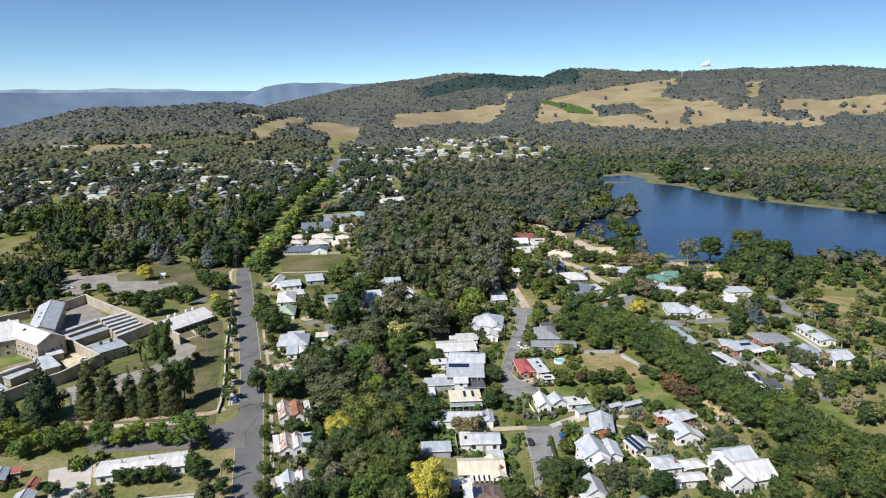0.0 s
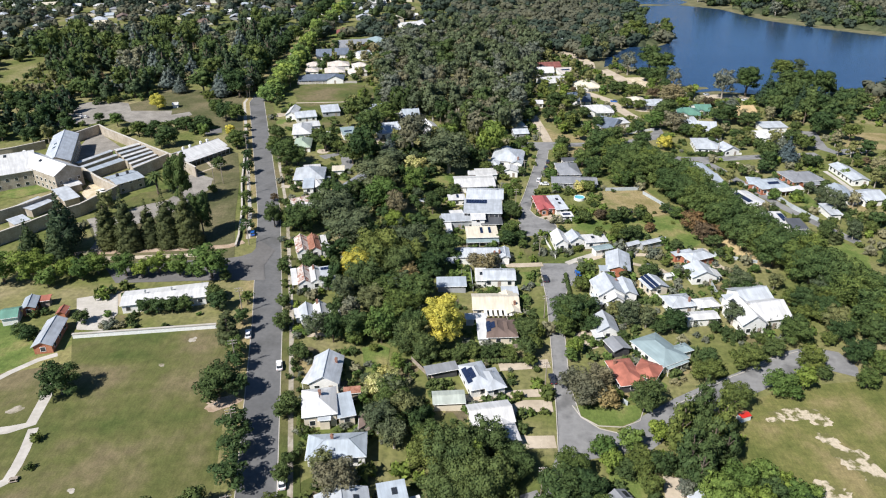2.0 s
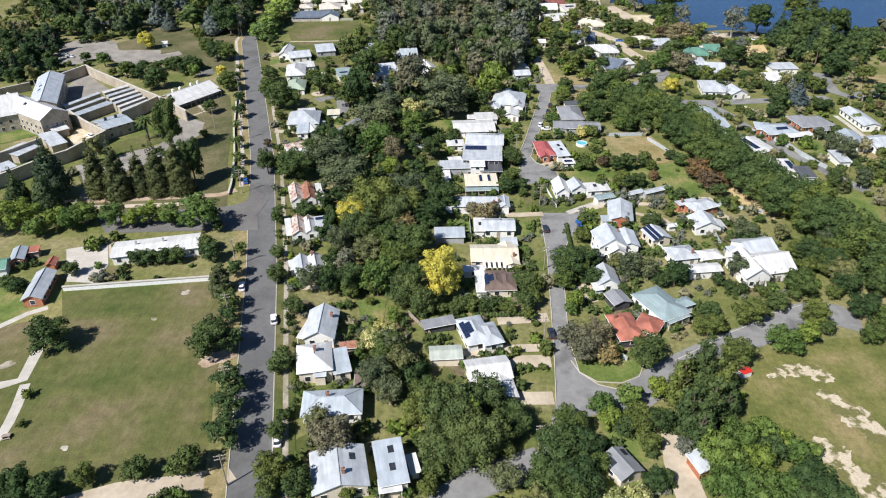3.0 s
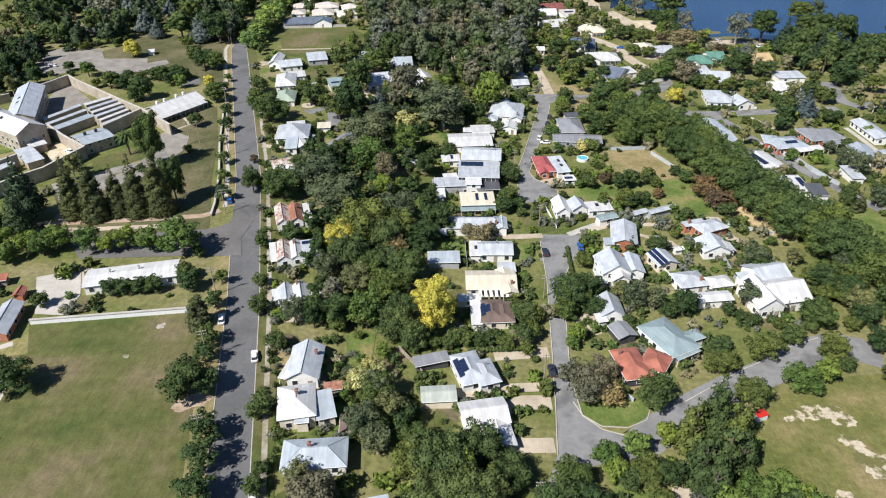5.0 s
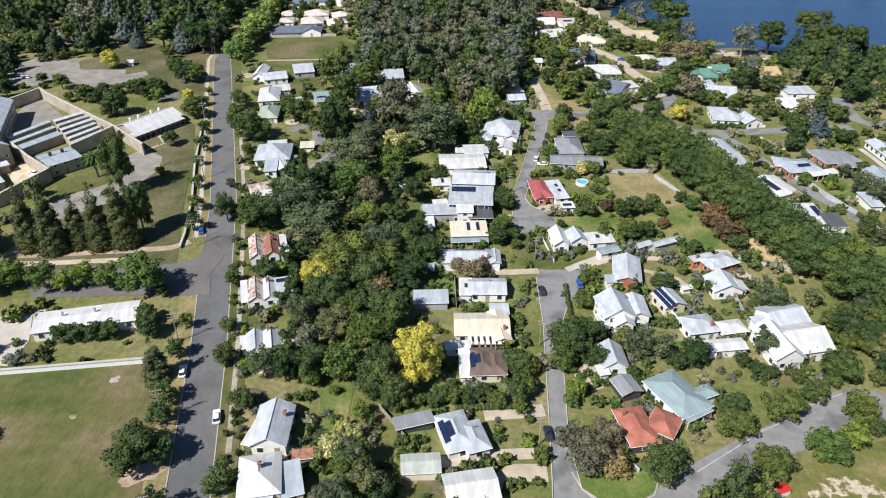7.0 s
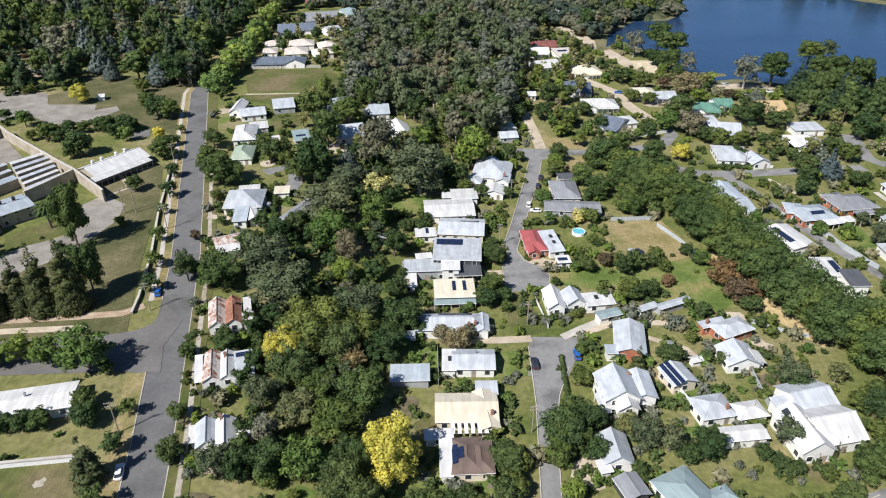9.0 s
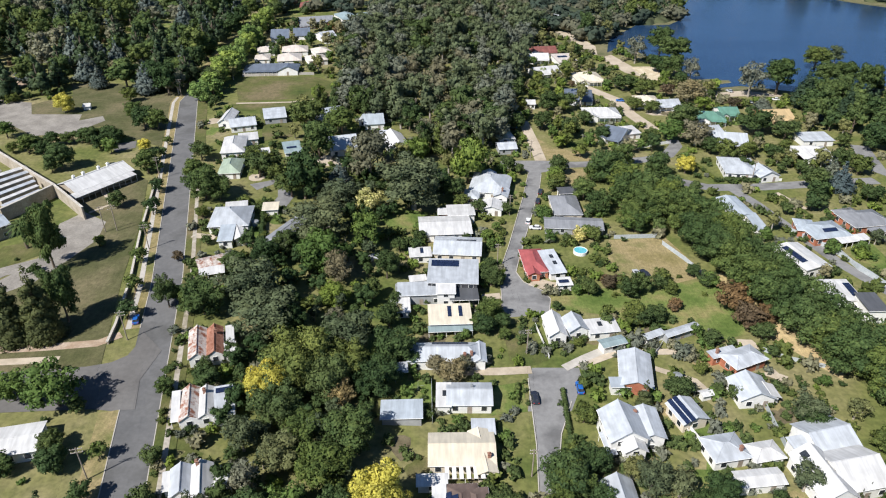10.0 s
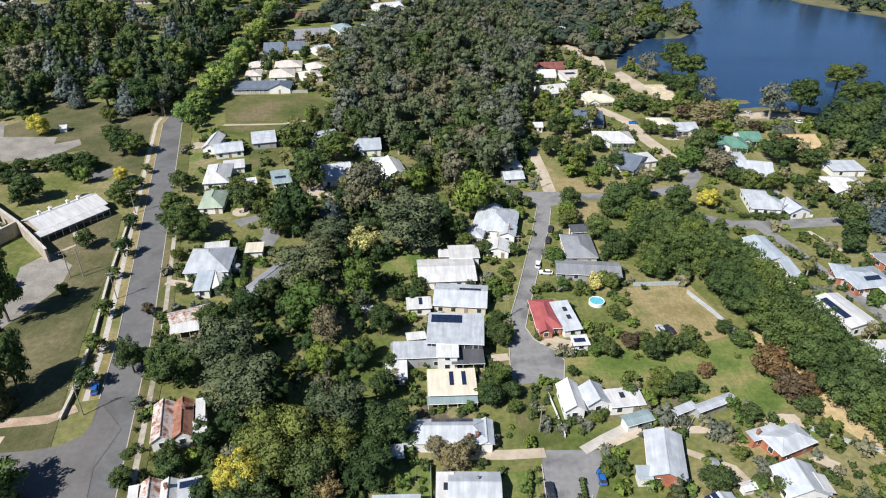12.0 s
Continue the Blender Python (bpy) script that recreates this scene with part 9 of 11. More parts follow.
tree('brown_gum', 147.0, 434.2, 8.5, 12.0)
tree('light_tree', 142.4, 462.4, 3.6, 9.0)
tree('pale_shrub', 166.3, 450.9, 5.0, 7.1)
tree('grey_gum', 183.9, 442.8, 7.6, 19.1)
tree('lake_pine', 200.9, 446.4, 8.7, 19.7)
tree('lake_pine', 246.6, 496.2, 8.6, 13.4)
tree('gum', 263.5, 505.6, 5.2, 12.2)
tree('lake_pine', 236.1, 462.8, 7.3, 13.4)
tree('lake_pine', 247.4, 463.1, 7.3, 13.4)
tree('pine', 204.7, 423.1, 7.2, 21.7)
tree('dark_oak', 202.6, 410.2, 6.4, 14.3)
tree('lake_pine', 219.4, 423.8, 6.6, 14.9)
tree('pine', 215.9, 402.7, 5.0, 20.0)
tree('lake_pine', 247.0, 439.8, 6.9, 18.7)
tree('dark_oak', 226.2, 403.9, 6.3, 12.8)
tree('copper_tree', 167.4, 422.5, 4.6, 6.6)
tree('cedar', 182.9, 422.1, 5.3, 7.5)
tree('cedar', 204.8, 402.0, 5.7, 8.0)
tree('light_tree', 195.9, 399.8, 2.8, 5.7)
tree('light_tree', 211.5, 391.7, 4.3, 6.3)
tree('oak', 164.4, 386.3, 8.4, 12.3)
tree('oak', 175.9, 379.1, 6.5, 9.2)
tree('light_tree', 151.3, 421.3, 5.0, 7.4)
tree('oak', 131.6, 392.8, 7.9, 12.7)
tree('brown_gum', 130.9, 372.0, 8.1, 11.4)
tree('light_tree', 120.7, 377.7, 7.0, 9.9)
tree('oak', 125.3, 443.4, 5.6, 10.0)
tree('oak', 116.8, 454.3, 6.4, 9.1)
tree('oak', 115.1, 421.4, 4.6, 6.5)
tree('oak', 122.7, 417.0, 4.6, 6.5)
SHORE_GROVE = [(196, 388), (236, 384), (268, 420), (262, 452), (222, 446), (203, 420)]
thicket('shore_trees', filled(SHORE_GROVE, 7.5, 44), ['dark_oak', 'lake_pine', 'pine', 'dark_oak'], (0.6, 0.95), 'dark trees crowding the lake shore', 'trees', 44)
POINT = [(154.7, 653.3), (218.9, 692.4), (208.4, 638.9), (166.2, 622.0), (127.4, 586.7)]
thicket('shore_trees', filled(POINT, 9.0, 10), ['lake_pine', 'pine', 'grey_gum'], (0.8, 1.1), 'pines on the lake point', 'trees', 10)
tree('oak', 150.8, 238.4, 3.8, 6.3)
tree('oak', 148.7, 235.7, 2.8, 4.6)
tree('oak', 163.3, 241.4, 3.5, 5.8)
tree('oak', 169.0, 239.6, 3.1, 5.2)
tree('oak', 173.4, 284.6, 2.9, 4.7)
tree('oak', 163.3, 324.7, 5.8, 9.5)
tree('oak', 186.0, 347.3, 5.2, 8.5)
tree('oak', 189.4, 338.8, 5.0, 8.3)
tree('oak', 179.5, 313.8, 3.9, 6.4)
tree('oak', 195.7, 311.1, 3.4, 5.7)
tree('oak', 203.8, 313.1, 2.6, 4.3)
tree('oak', 141.0, 343.1, 3.7, 6.1)
tree('cedar', 172.9, 322.6, 5.7, 13.1)
tree('pale_shrub', 145.7, 274.2, 3.1, 3.7)
tree('pale_shrub', 154.1, 271.2, 3.1, 3.7)
tree('pale_shrub', 157.4, 270.0, 1.9, 2.3)
tree('oak', 230.5, 379.6, 4.5, 7.5)
tree('oak', 221.7, 354.4, 5.7, 9.4)
tree('shrub', 167.3, 305.9, 1.7, 2.0)
tree('shrub', 157.4, 298.3, 2.1, 2.5)
tree('shrub', 144.8, 309.7, 1.7, 2.1)
tree('shrub', 143.2, 316.3, 2.2, 2.6)
tree('shrub', 146.1, 299.1, 1.7, 2.0)
tree('shrub', 206.4, 307.6, 2.6, 3.1)
tree('shrub', 191.5, 309.2, 1.7, 2.1)
tree('shrub', 172.8, 295.1, 1.9, 2.2)
tree('oak', 51.9, 136.0, 5.0, 8.2)
tree('oak', 72.0, 147.0, 4.0, 6.6)
tree('oak', 85.4, 152.5, 4.3, 7.2)
tree('oak', 95.3, 158.8, 3.6, 5.9)
tree('oak', 75.8, 136.4, 4.4, 7.2)
tree('oak', 103.4, 152.5, 4.3, 7.2)
tree('oak', 104.9, 147.7, 2.6, 4.2)
tree('light_tree', 89.4, 141.3, 4.1, 7.2)
tree('light_tree', 97.3, 144.1, 3.7, 6.6)
tree('light_tree', 92.6, 139.7, 2.7, 4.6)
tree('light_tree', 53.1, 125.9, 2.5, 4.3)
tree('dark_oak', 75.2, 155.5, 2.9, 4.9)
tree('dark_oak', 104.3, 165.7, 4.9, 8.3)
tree('dark_oak', 115.7, 183.9, 4.3, 7.3)
tree('dark_oak', 119.8, 178.2, 4.4, 7.5)
tree('dark_oak', 70.2, 172.1, 4.1, 6.9)
tree('dark_oak', 99.5, 194.1, 4.0, 6.7)
tree('dark_oak', 102.1, 191.9, 2.9, 4.9)
tree('dark_oak', 38.5, 175.9, 5.6, 9.5)
tree('gum', 56.5, 175.0, 4.1, 8.8)
tree('gum', 62.4, 173.9, 3.6, 7.8)
tree('gum', 53.8, 178.8, 3.0, 6.4)
tree('gum', 89.7, 175.2, 3.6, 7.8)
tree('gum', 125.3, 190.5, 3.9, 8.4)
tree('gum', 119.0, 170.3, 4.0, 8.7)
tree('oak', 65.5, 170.4, 2.9, 4.7)
tree('oak', 53.5, 166.8, 2.1, 3.5)
tree('oak', 82.9, 170.9, 2.4, 3.9)
tree('oak', 85.7, 168.2, 2.1, 3.5)
tree('oak', 94.6, 165.0, 2.1, 3.5)
tree('oak', 106.2, 178.8, 2.0, 3.3)
tree('oak', 110.8, 180.3, 1.8, 2.9)
tree('oak', 108.4, 164.9, 2.1, 3.5)
tree('oak', 114.5, 164.4, 2.6, 4.2)
tree('oak', 88.9, 167.1, 2.1, 3.5)
tree('grey_shrub', 63.0, 146.1, 1.5, 1.8)
tree('grey_shrub', 65.9, 147.6, 1.1, 1.3)
tree('grey_shrub', 78.5, 166.2, 1.4, 1.7)
tree('grey_shrub', 76.5, 168.8, 1.4, 1.7)
tree('shrub', 56.1, 159.4, 1.6, 1.9)
tree('shrub', 57.6, 156.9, 1.3, 1.6)
tree('shrub', 55.4, 161.8, 1.2, 1.4)
tree('shrub', 84.5, 166.3, 1.2, 1.4)
tree('shrub', 85.9, 164.3, 1.0, 1.3)
tree('shrub', 93.2, 156.1, 0.9, 1.1)
tree('shrub', 37.7, 136.7, 1.0, 1.2)
tree('shrub', 36.1, 138.4, 0.9, 1.1)
tree('shrub', 47.0, 156.2, 1.1, 1.3)
tree('poplar', 56.9, 122.6, 3.7, 17.7, 'tall trees beside the reserve')
tree('poplar', 62.5, 125.8, 4.1, 19.2, 'tall trees beside the reserve')
tree('poplar', 66.7, 123.7, 3.8, 17.7, 'tall trees beside the reserve')
tree('poplar', 56.1, 113.3, 3.8, 17.9, 'tall trees beside the reserve')
tree('poplar', 61.1, 114.3, 3.8, 18.0, 'tall trees beside the reserve')
tree('poplar', 65.6, 115.8, 3.1, 14.6, 'tall trees beside the reserve')
tree('poplar', 57.1, 108.3, 3.5, 16.4, 'tall trees beside the reserve')
tree('light_tree', 52.3, 124.5, 3.1, 5.4)
tree('light_tree', 37.2, 118.4, 3.6, 6.3)
tree('light_tree', 38.5, 114.4, 3.1, 5.5)
tree('light_tree', 44.6, 121.3, 3.5, 6.1)
tree('oak', 44.8, 113.8, 3.9, 6.5)
tree('oak', 49.8, 113.1, 3.7, 6.1)
tree('oak', 46.0, 107.9, 3.0, 5.0)
tree('oak', 41.3, 112.2, 2.9, 4.8)
tree('dark_oak', 29.0, 112.7, 4.1, 7.0)
tree('dark_oak', 24.5, 104.5, 5.1, 8.7)
tree('dark_oak', 30.9, 105.1, 4.3, 7.4)
tree('dark_oak', 21.8, 97.3, 4.7, 8.0)
tree('dark_oak', 28.6, 95.9, 4.7, 7.9)
tree('dark_oak', 33.4, 101.7, 2.9, 5.0)
tree('dark_oak', 24.5, 91.8, 4.6, 7.8)
tree('dark_oak', 44.4, 97.2, 3.0, 5.2)
tree('dark_oak', 47.3, 98.6, 2.1, 3.6)
tree('flowering_tree', 39.7, 92.8, 3.3, 5.6)
tree('flowering_tree', 35.1, 92.5, 2.8, 4.7)
tree('willow', 60.4, 101.6, 5.4, 8.6)
tree('willow', 65.7, 107.6, 4.4, 7.0)
tree('willow', 72.2, 110.8, 3.5, 5.6)
tree('willow', 58.9, 95.8, 5.0, 8.1)
tree('willow', 63.7, 93.0, 5.0, 7.9)
tree('willow', 75.5, 107.9, 3.0, 4.8)
tree('willow', 77.1, 104.4, 3.4, 5.4)
tree('willow', 71.5, 95.7, 3.2, 5.1)
tree('willow', 66.8, 100.7, 4.2, 6.8)
tree('willow', 81.4, 105.2, 2.4, 3.8)
tree('dark_oak', 72.2, 104.9, 3.6, 6.0)
tree('dark_oak', 76.4, 95.8, 4.7, 7.9)
tree('dark_oak', 79.7, 92.4, 3.7, 6.2)
tree('dark_oak', 73.4, 91.1, 3.6, 6.2)
tree('grey_gum', 53.3, 106.3, 2.4, 5.0)
tree('dark_oak', 17.3, 396.4, 7.4, 12.6)
tree('dark_oak', 37.6, 391.2, 8.1, 13.8)
tree('dark_oak', 48.3, 394.7, 5.4, 9.1)
tree('dark_oak', 30.9, 407.8, 7.3, 12.3)
tree('dark_oak', -29.4, 412.1, 7.3, 12.5)
tree('dark_oak', -15.0, 416.8, 6.6, 11.1)
tree('light_tree', -52.0, 427.3, 4.5, 7.9)
tree('light_tree', -41.5, 432.3, 5.0, 8.8)
tree('light_tree', -9.4, 413.2, 5.2, 9.1)
tree('light_tree', -31.6, 431.3, 4.5, 8.0)
tree('oak', -40.7, 315.2, 8.6, 14.2)
tree('oak', -45.2, 312.4, 6.3, 10.5)
tree('oak', -54.3, 325.8, 4.3, 7.2)
tree('oak', -60.5, 335.1, 5.2, 8.5)
tree('oak', -67.0, 343.8, 4.3, 7.0)
tree('cedar', -27.8, 322.0, 5.9, 13.5)
tree('cedar', -25.9, 314.2, 4.8, 11.0)
tree('oak', 19.7, 310.5, 2.9, 4.7)
tree('oak', 63.8, 348.2, 2.9, 4.8)
tree('oak', 59.1, 325.8, 4.0, 6.6)
tree('oak', 68.5, 417.2, 6.6, 10.8)
tree('oak', 78.1, 421.5, 5.7, 9.4)
tree('oak', 62.4, 393.6, 5.3, 8.8)
tree('oak', 75.0, 385.9, 5.2, 8.6)
tree('oak', 70.0, 371.6, 4.2, 6.9)
tree('oak', 84.3, 398.8, 4.5, 7.4)
tree('dark_oak', 88.4, 378.1, 4.3, 7.2)
tree('dark_oak', 49.2, 392.9, 4.9, 8.3)
tree('light_tree', 50.0, 300.3, 3.0, 5.3)
tree('golden_tree', 116.4, 340.8, 4.3, 7.8)
tree('shrub', 120.3, 336.3, 1.9, 2.3)
tree('shrub', 127.2, 332.0, 1.7, 2.0)
tree('shrub', 124.9, 342.6, 1.5, 1.9)
tree('shrub', 132.6, 331.1, 2.2, 2.7)
tree('shrub', 138.5, 331.1, 2.2, 2.7)
tree('gum', -38.5, 164.0, 4.2, 9.1)
tree('oak', -21.1, 159.3, 1.5, 2.5)
tree('dark_oak', 210.6, 366.4, 7.3, 12.5)
tree('dark_oak', 160.4, 315.2, 4.8, 8.1)
tree('dark_oak', 184.7, 315.7, 3.0, 5.2)
tree('dark_oak', 218.8, 366.0, 4.9, 8.3)
tree('light_tree', 146.2, 275.7, 2.5, 4.4)
tree('light_tree', 156.1, 274.4, 2.5, 4.4)
tree('light_tree', 190.4, 300.1, 2.5, 4.4)
tree('light_tree', 191.8, 340.6, 4.2, 7.3)
tree('gum', 163.2, 267.1, 4.2, 8.9)
tree('gum', 165.1, 259.4, 4.4, 9.5)
tree('gum', 159.5, 234.7, 3.4, 7.4)
tree('gum', 163.9, 280.2, 2.8, 5.9)
tree('cypress', 150.8, 231.1, 2.7, 10.1)
tree('shrub', 152.5, 261.9, 1.7, 2.0)
tree('shrub', 152.5, 256.7, 1.5, 1.8)
tree('shrub', 154.3, 248.6, 1.6, 1.9)
tree('shrub', 159.9, 250.8, 1.8, 2.2)
tree('shrub', 147.6, 269.5, 1.5, 1.8)
tree('shrub', 141.1, 283.2, 1.4, 1.7)
tree('shrub', 142.5, 293.1, 1.2, 1.5)
tree('shrub', 160.9, 288.7, 1.8, 2.2)
tree('shrub', 164.3, 293.5, 2.1, 2.5)
tree('oak', 4.7, 158.7, 2.6, 4.3)
tree('oak', 11.4, 158.4, 2.4, 3.9)
tree('oak', 15.9, 159.7, 2.4, 3.9)
tree('oak', 24.9, 168.2, 4.0, 6.5)
tree('oak', 25.8, 162.0, 3.1, 5.2)
tree('light_tree', -6.2, 122.3, 2.5, 4.5)
tree('light_tree', -7.8, 118.2, 2.1, 3.7)
tree('dark_oak', -13.8, 134.8, 4.8, 8.2)
tree('dark_oak', -14.3, 125.5, 4.0, 6.8)
tree('flowering_tree', -19.7, 142.1, 2.6, 4.5)
tree('flowering_tree', -17.2, 147.8, 2.0, 3.4)
tree('flowering_tree', -21.7, 139.2, 1.7, 2.9)
tree('dark_oak', -46.5, 205.5, 3.4, 5.7)
tree('dark_oak', -56.2, 202.4, 2.6, 4.5)
tree('dark_oak', -56.2, 236.1, 3.2, 5.4)
tree('oak', -61.0, 241.4, 2.8, 4.6)
tree('oak', 57.7, 250.3, 3.2, 5.4)
tree('oak', 69.9, 249.4, 3.9, 6.5)
tree('oak', 81.0, 253.4, 3.2, 5.4)
tree('oak', 69.7, 234.3, 3.8, 6.1)
tree('oak', 74.3, 235.7, 3.4, 5.6)
tree('oak', 46.6, 242.2, 1.7, 2.8)
tree('copper_tree', 64.7, 253.4, 2.9, 4.6)
tree('copper_tree', 81.3, 241.5, 1.9, 3.0)
tree('light_tree', 63.4, 285.4, 2.5, 4.3)
tree('light_tree', 96.8, 254.1, 2.9, 5.1)
tree('light_tree', 84.2, 229.3, 2.2, 4.0)
tree('light_tree', 54.2, 250.3, 2.0, 3.5)
tree('light_tree', 110.3, 208.2, 1.9, 3.4)
tree('flowering_tree', 60.9, 282.7, 1.9, 3.3)
tree('flowering_tree', 106.7, 251.1, 2.1, 3.6)
tree('shrub', 50.6, 250.5, 1.6, 1.9)
tree('shrub', 65.2, 268.2, 1.2, 1.5)
tree('shrub', 68.4, 274.3, 1.3, 1.5)
tree('shrub', 94.0, 264.7, 1.2, 1.5)
tree('shrub', 55.5, 293.2, 1.3, 1.6)
tree('shrub', 59.3, 299.0, 1.4, 1.6)
tree('shrub', 65.7, 249.3, 1.3, 1.5)
tree('shrub', 53.9, 289.0, 1.2, 1.4)
tree('shrub', 88.7, 259.5, 1.0, 1.3)
tree('shrub', 93.6, 249.3, 1.1, 1.4)
tree('shrub', 94.1, 206.3, 1.1, 1.3)
tree('shrub', 98.1, 208.6, 1.0, 1.2)
tree('shrub', 92.1, 197.8, 1.0, 1.2)
tree('shrub', 105.0, 210.7, 1.2, 1.5)
tree('shrub', 115.3, 208.4, 1.1, 1.3)
tree('shrub', 123.3, 210.6, 1.1, 1.3)
tree('gum', 99.0, 195.1, 4.0, 8.6)
tree('gum', 112.0, 196.5, 2.9, 6.3)
tree('grey_shrub', 89.9, 199.6, 1.4, 1.7)
tree('grey_shrub', 91.3, 210.7, 1.3, 1.6)
tree('grey_shrub', 88.9, 216.7, 1.2, 1.5)
tree('grey_shrub', 90.4, 193.7, 1.1, 1.3)
tree('pale_shrub', 86.4, 223.2, 1.2, 1.4)
tree('pale_shrub', 108.0, 207.3, 1.1, 1.3)
tree('pale_shrub', 121.3, 204.2, 1.2, 1.4)
tree('pale_shrub', 108.8, 199.7, 1.0, 1.2)

# ---- garden planting round the houses ----
plots = [o for o in scene.objects if o.parent is None and o.name.startswith(("house", "shed", "garage", "carport", "prison", "gatehouse")) and abs(o.location.x) < 400 and o.location.y < 650]
blocks = []
for o in plots:
    for c in o.children:
        if c.name.startswith("roof"):
            m = c.matrix_basis if c.parent is None else o.matrix_basis @ c.matrix_local
            ps = [m @ Vector(p[:]) for p in c.bound_box]
            blocks.append((sum(p.x for p in ps) / 8, sum(p.y for p in ps) / 8, max((a - b).length for a in ps for b in ps) / 2))
bed_rng = np.random.default_rng(17)


def paved(x, y):
    return any(within(r, x, y) for r in PAVED)


spots = []
for bx, by, br in blocks:
    if by > 420 or bx < -110 or bx > 170:
        continue
    for _ in range(13):
        a, d = bed_rng.uniform(0, 6.283), br * bed_rng.uniform(0.85, 1.0) + bed_rng.uniform(0.5, 5.5)
        x, y = bx + d * math.cos(a), by + d * math.sin(a)
        if paved(x, y) or math.hypot(x - 60.0, y - 273.6) < 5 or any(math.hypot(x - p, y - q) < r * 0.86 for p, q, r in blocks) or any((x - p) ** 2 + (y - q) ** 2 < 4 for p, q in spots):
            continue
        spots.append((x, y))
for x, y in spots[:140]:
    tree(("shrub", "pale_shrub", "grey_shrub", "shrub")[int(bed_rng.integers(4))], x, y, bed_rng.uniform(0.7, 1.9), bed_rng.uniform(0.9, 2.6), "garden shrubs")
thicket("garden_shrubs", spots[140:], ["shrub", "pale_shrub", "grey_shrub", "shrub", "shrub"], (0.5, 1.2), "mixed green garden shrubs", "shrubs", 18)


# ---- smaller trees and shrubs between the gardens ----
fill = {"shrubs": [], "trees": [], "gums": []}
TRACKS = [ribbon([(104.9, 599.4), (110.7, 575.8), (123.2, 527.5), (131.9, 492.5), (144.7, 479.9)], 7), ribbon([(93.7, 466.7), (109.1, 439.5), (111.6, 415.5), (118.0, 390.8)], 5), ribbon([(165.3, 448.4), (184.1, 450.2), (207.5, 448.5)], 7)]
cells = {}
for x, y, r in TREES:
    cells.setdefault((int(x // 20), int(y // 20)), []).append((x, y, r))


PRISON = [(-236, 310), (-190, 362), (-130, 312), (-108, 292), (-136, 264), (-150, 240), (-176, 208), (-205, 232)]
KEEP = ((60.0, 273.6, 6.4), (77.0, 261.0, 4.5), (46.5, 292.6, 4.0))


def taken(x, y, need):
    if any((x - a) ** 2 + (y - b) ** 2 < r * r for a, b, r in KEEP):
        return True
    cx, cy = int(x // 20), int(y // 20)
    for i in (-1, 0, 1):
        for j in (-1, 0, 1):
            if any((x - a) ** 2 + (y - b) ** 2 < (r * 0.8 + need) ** 2 for a, b, r in cells.get((cx + i, cy + j), ())):
                return True
    if any((x - a) ** 2 + (y - b) ** 2 < (r * 0.8 + need) ** 2 for a, b, r in blocks):
        return True
    around = ((0, 0),) if need < 2 else ((0, 0), (need, 0), (-need, 0), (0, need), (0, -need))
    return any(within(s, x + a, y + b) for s in PAVED + OPEN + [LAKE] for a, b in around)


for gx in range(-300, 310, 5):
    for gy in range(84, 600, 5):
        x, y = gx + bed_rng.uniform(-2.5, 2.5), gy + bed_rng.uniform(-2.5, 2.5)
        if min(abs(x - xa - (xb - xa) * (y - ya) / (yb - ya)) if ya <= y < yb else 999 for (xa, ya), (xb, yb) in zip(MAIN, MAIN[1:])) < 12:
            continue
        if abs(x) > 60 + y * 0.72 or within(PRISON, x, y):
            continue
        thick = 0.62 if y > 330 else 0.58
        if x < -62 and y < 420:
            thick = 0.05
        if noise.noise((x / 30, y / 30, 6)) * 0.5 + thick < bed_rng.uniform():
            continue
        small = bed_rng.uniform() < (0.6 if y < 330 else 0.3) or (x > 60 and y > 370 and any(within(r, x + d * 0.25, y + d) for r in TRACKS for d in (6, 12, 18, 24)))
        if taken(x, y, 1.0 if small else 2.6):
            continue
        fill["shrubs" if small else ("trees" if bed_rng.uniform() < 0.7 else "gums")].append((x, y))
thicket("shrubbery", fill["shrubs"], ["shrub", "pale_shrub", "grey_shrub", "shrub"], (0.6, 1.6), "green and grey-green garden shrubs", "shrubs", 31)
thicket("garden_trees", fill["trees"], ["oak", "oak", "light_tree", "dark_oak", "oak", "light_tree", "oak", "dark_oak", "copper_tree", "willow"], (0.35, 0.7), "small leafy garden trees between houses", "trees", 32)
thicket("garden_gums", fill["gums"], ["gum", "gum", "grey_gum"], (0.4, 0.8), "slender olive-green gum trees in gardens", "trees", 33)


# ---- lawns, beds and bare patches of the gardens ----
kinds_of_bed = ((LAWN, "watered green garden lawn", "lawn"), (LAWN, "watered green garden lawn", "lawn"), (DRY, "dry mown garden grass", "lawn"), (PARK, "green garden grass", "lawn"), (MULCH, "dark mulch of a garden bed", "garden bed"), (GRAVEL, "pale gravel beside a house", "yard"))
step = 0
for bx, by, br in blocks:
    if by > 440 or bx < -110 or bx > 190:
        continue
    for _ in range(2):
        a, d = bed_rng.uniform(0, 6.283), br + bed_rng.uniform(-1, 5)
        x, y, r = bx + d * math.cos(a), by + d * math.sin(a), bed_rng.uniform(2.5, 6)
        out = blob(x, y, r, r * bed_rng.uniform(0.6, 1.0), bed_rng.uniform(0, 3), 18)
        if any(paved(p, q) or any(within(s, p, q) for s in OPEN) for p, q in out):
            continue
        mat, label, cat = kinds_of_bed[int(bed_rng.integers(6))]
        step += 1
        draped("lawn" if cat == "lawn" else "garden_bed", out, mat, 0.004 + 0.0001 * step, label, cat)


# ---- far town, woods and hills ----


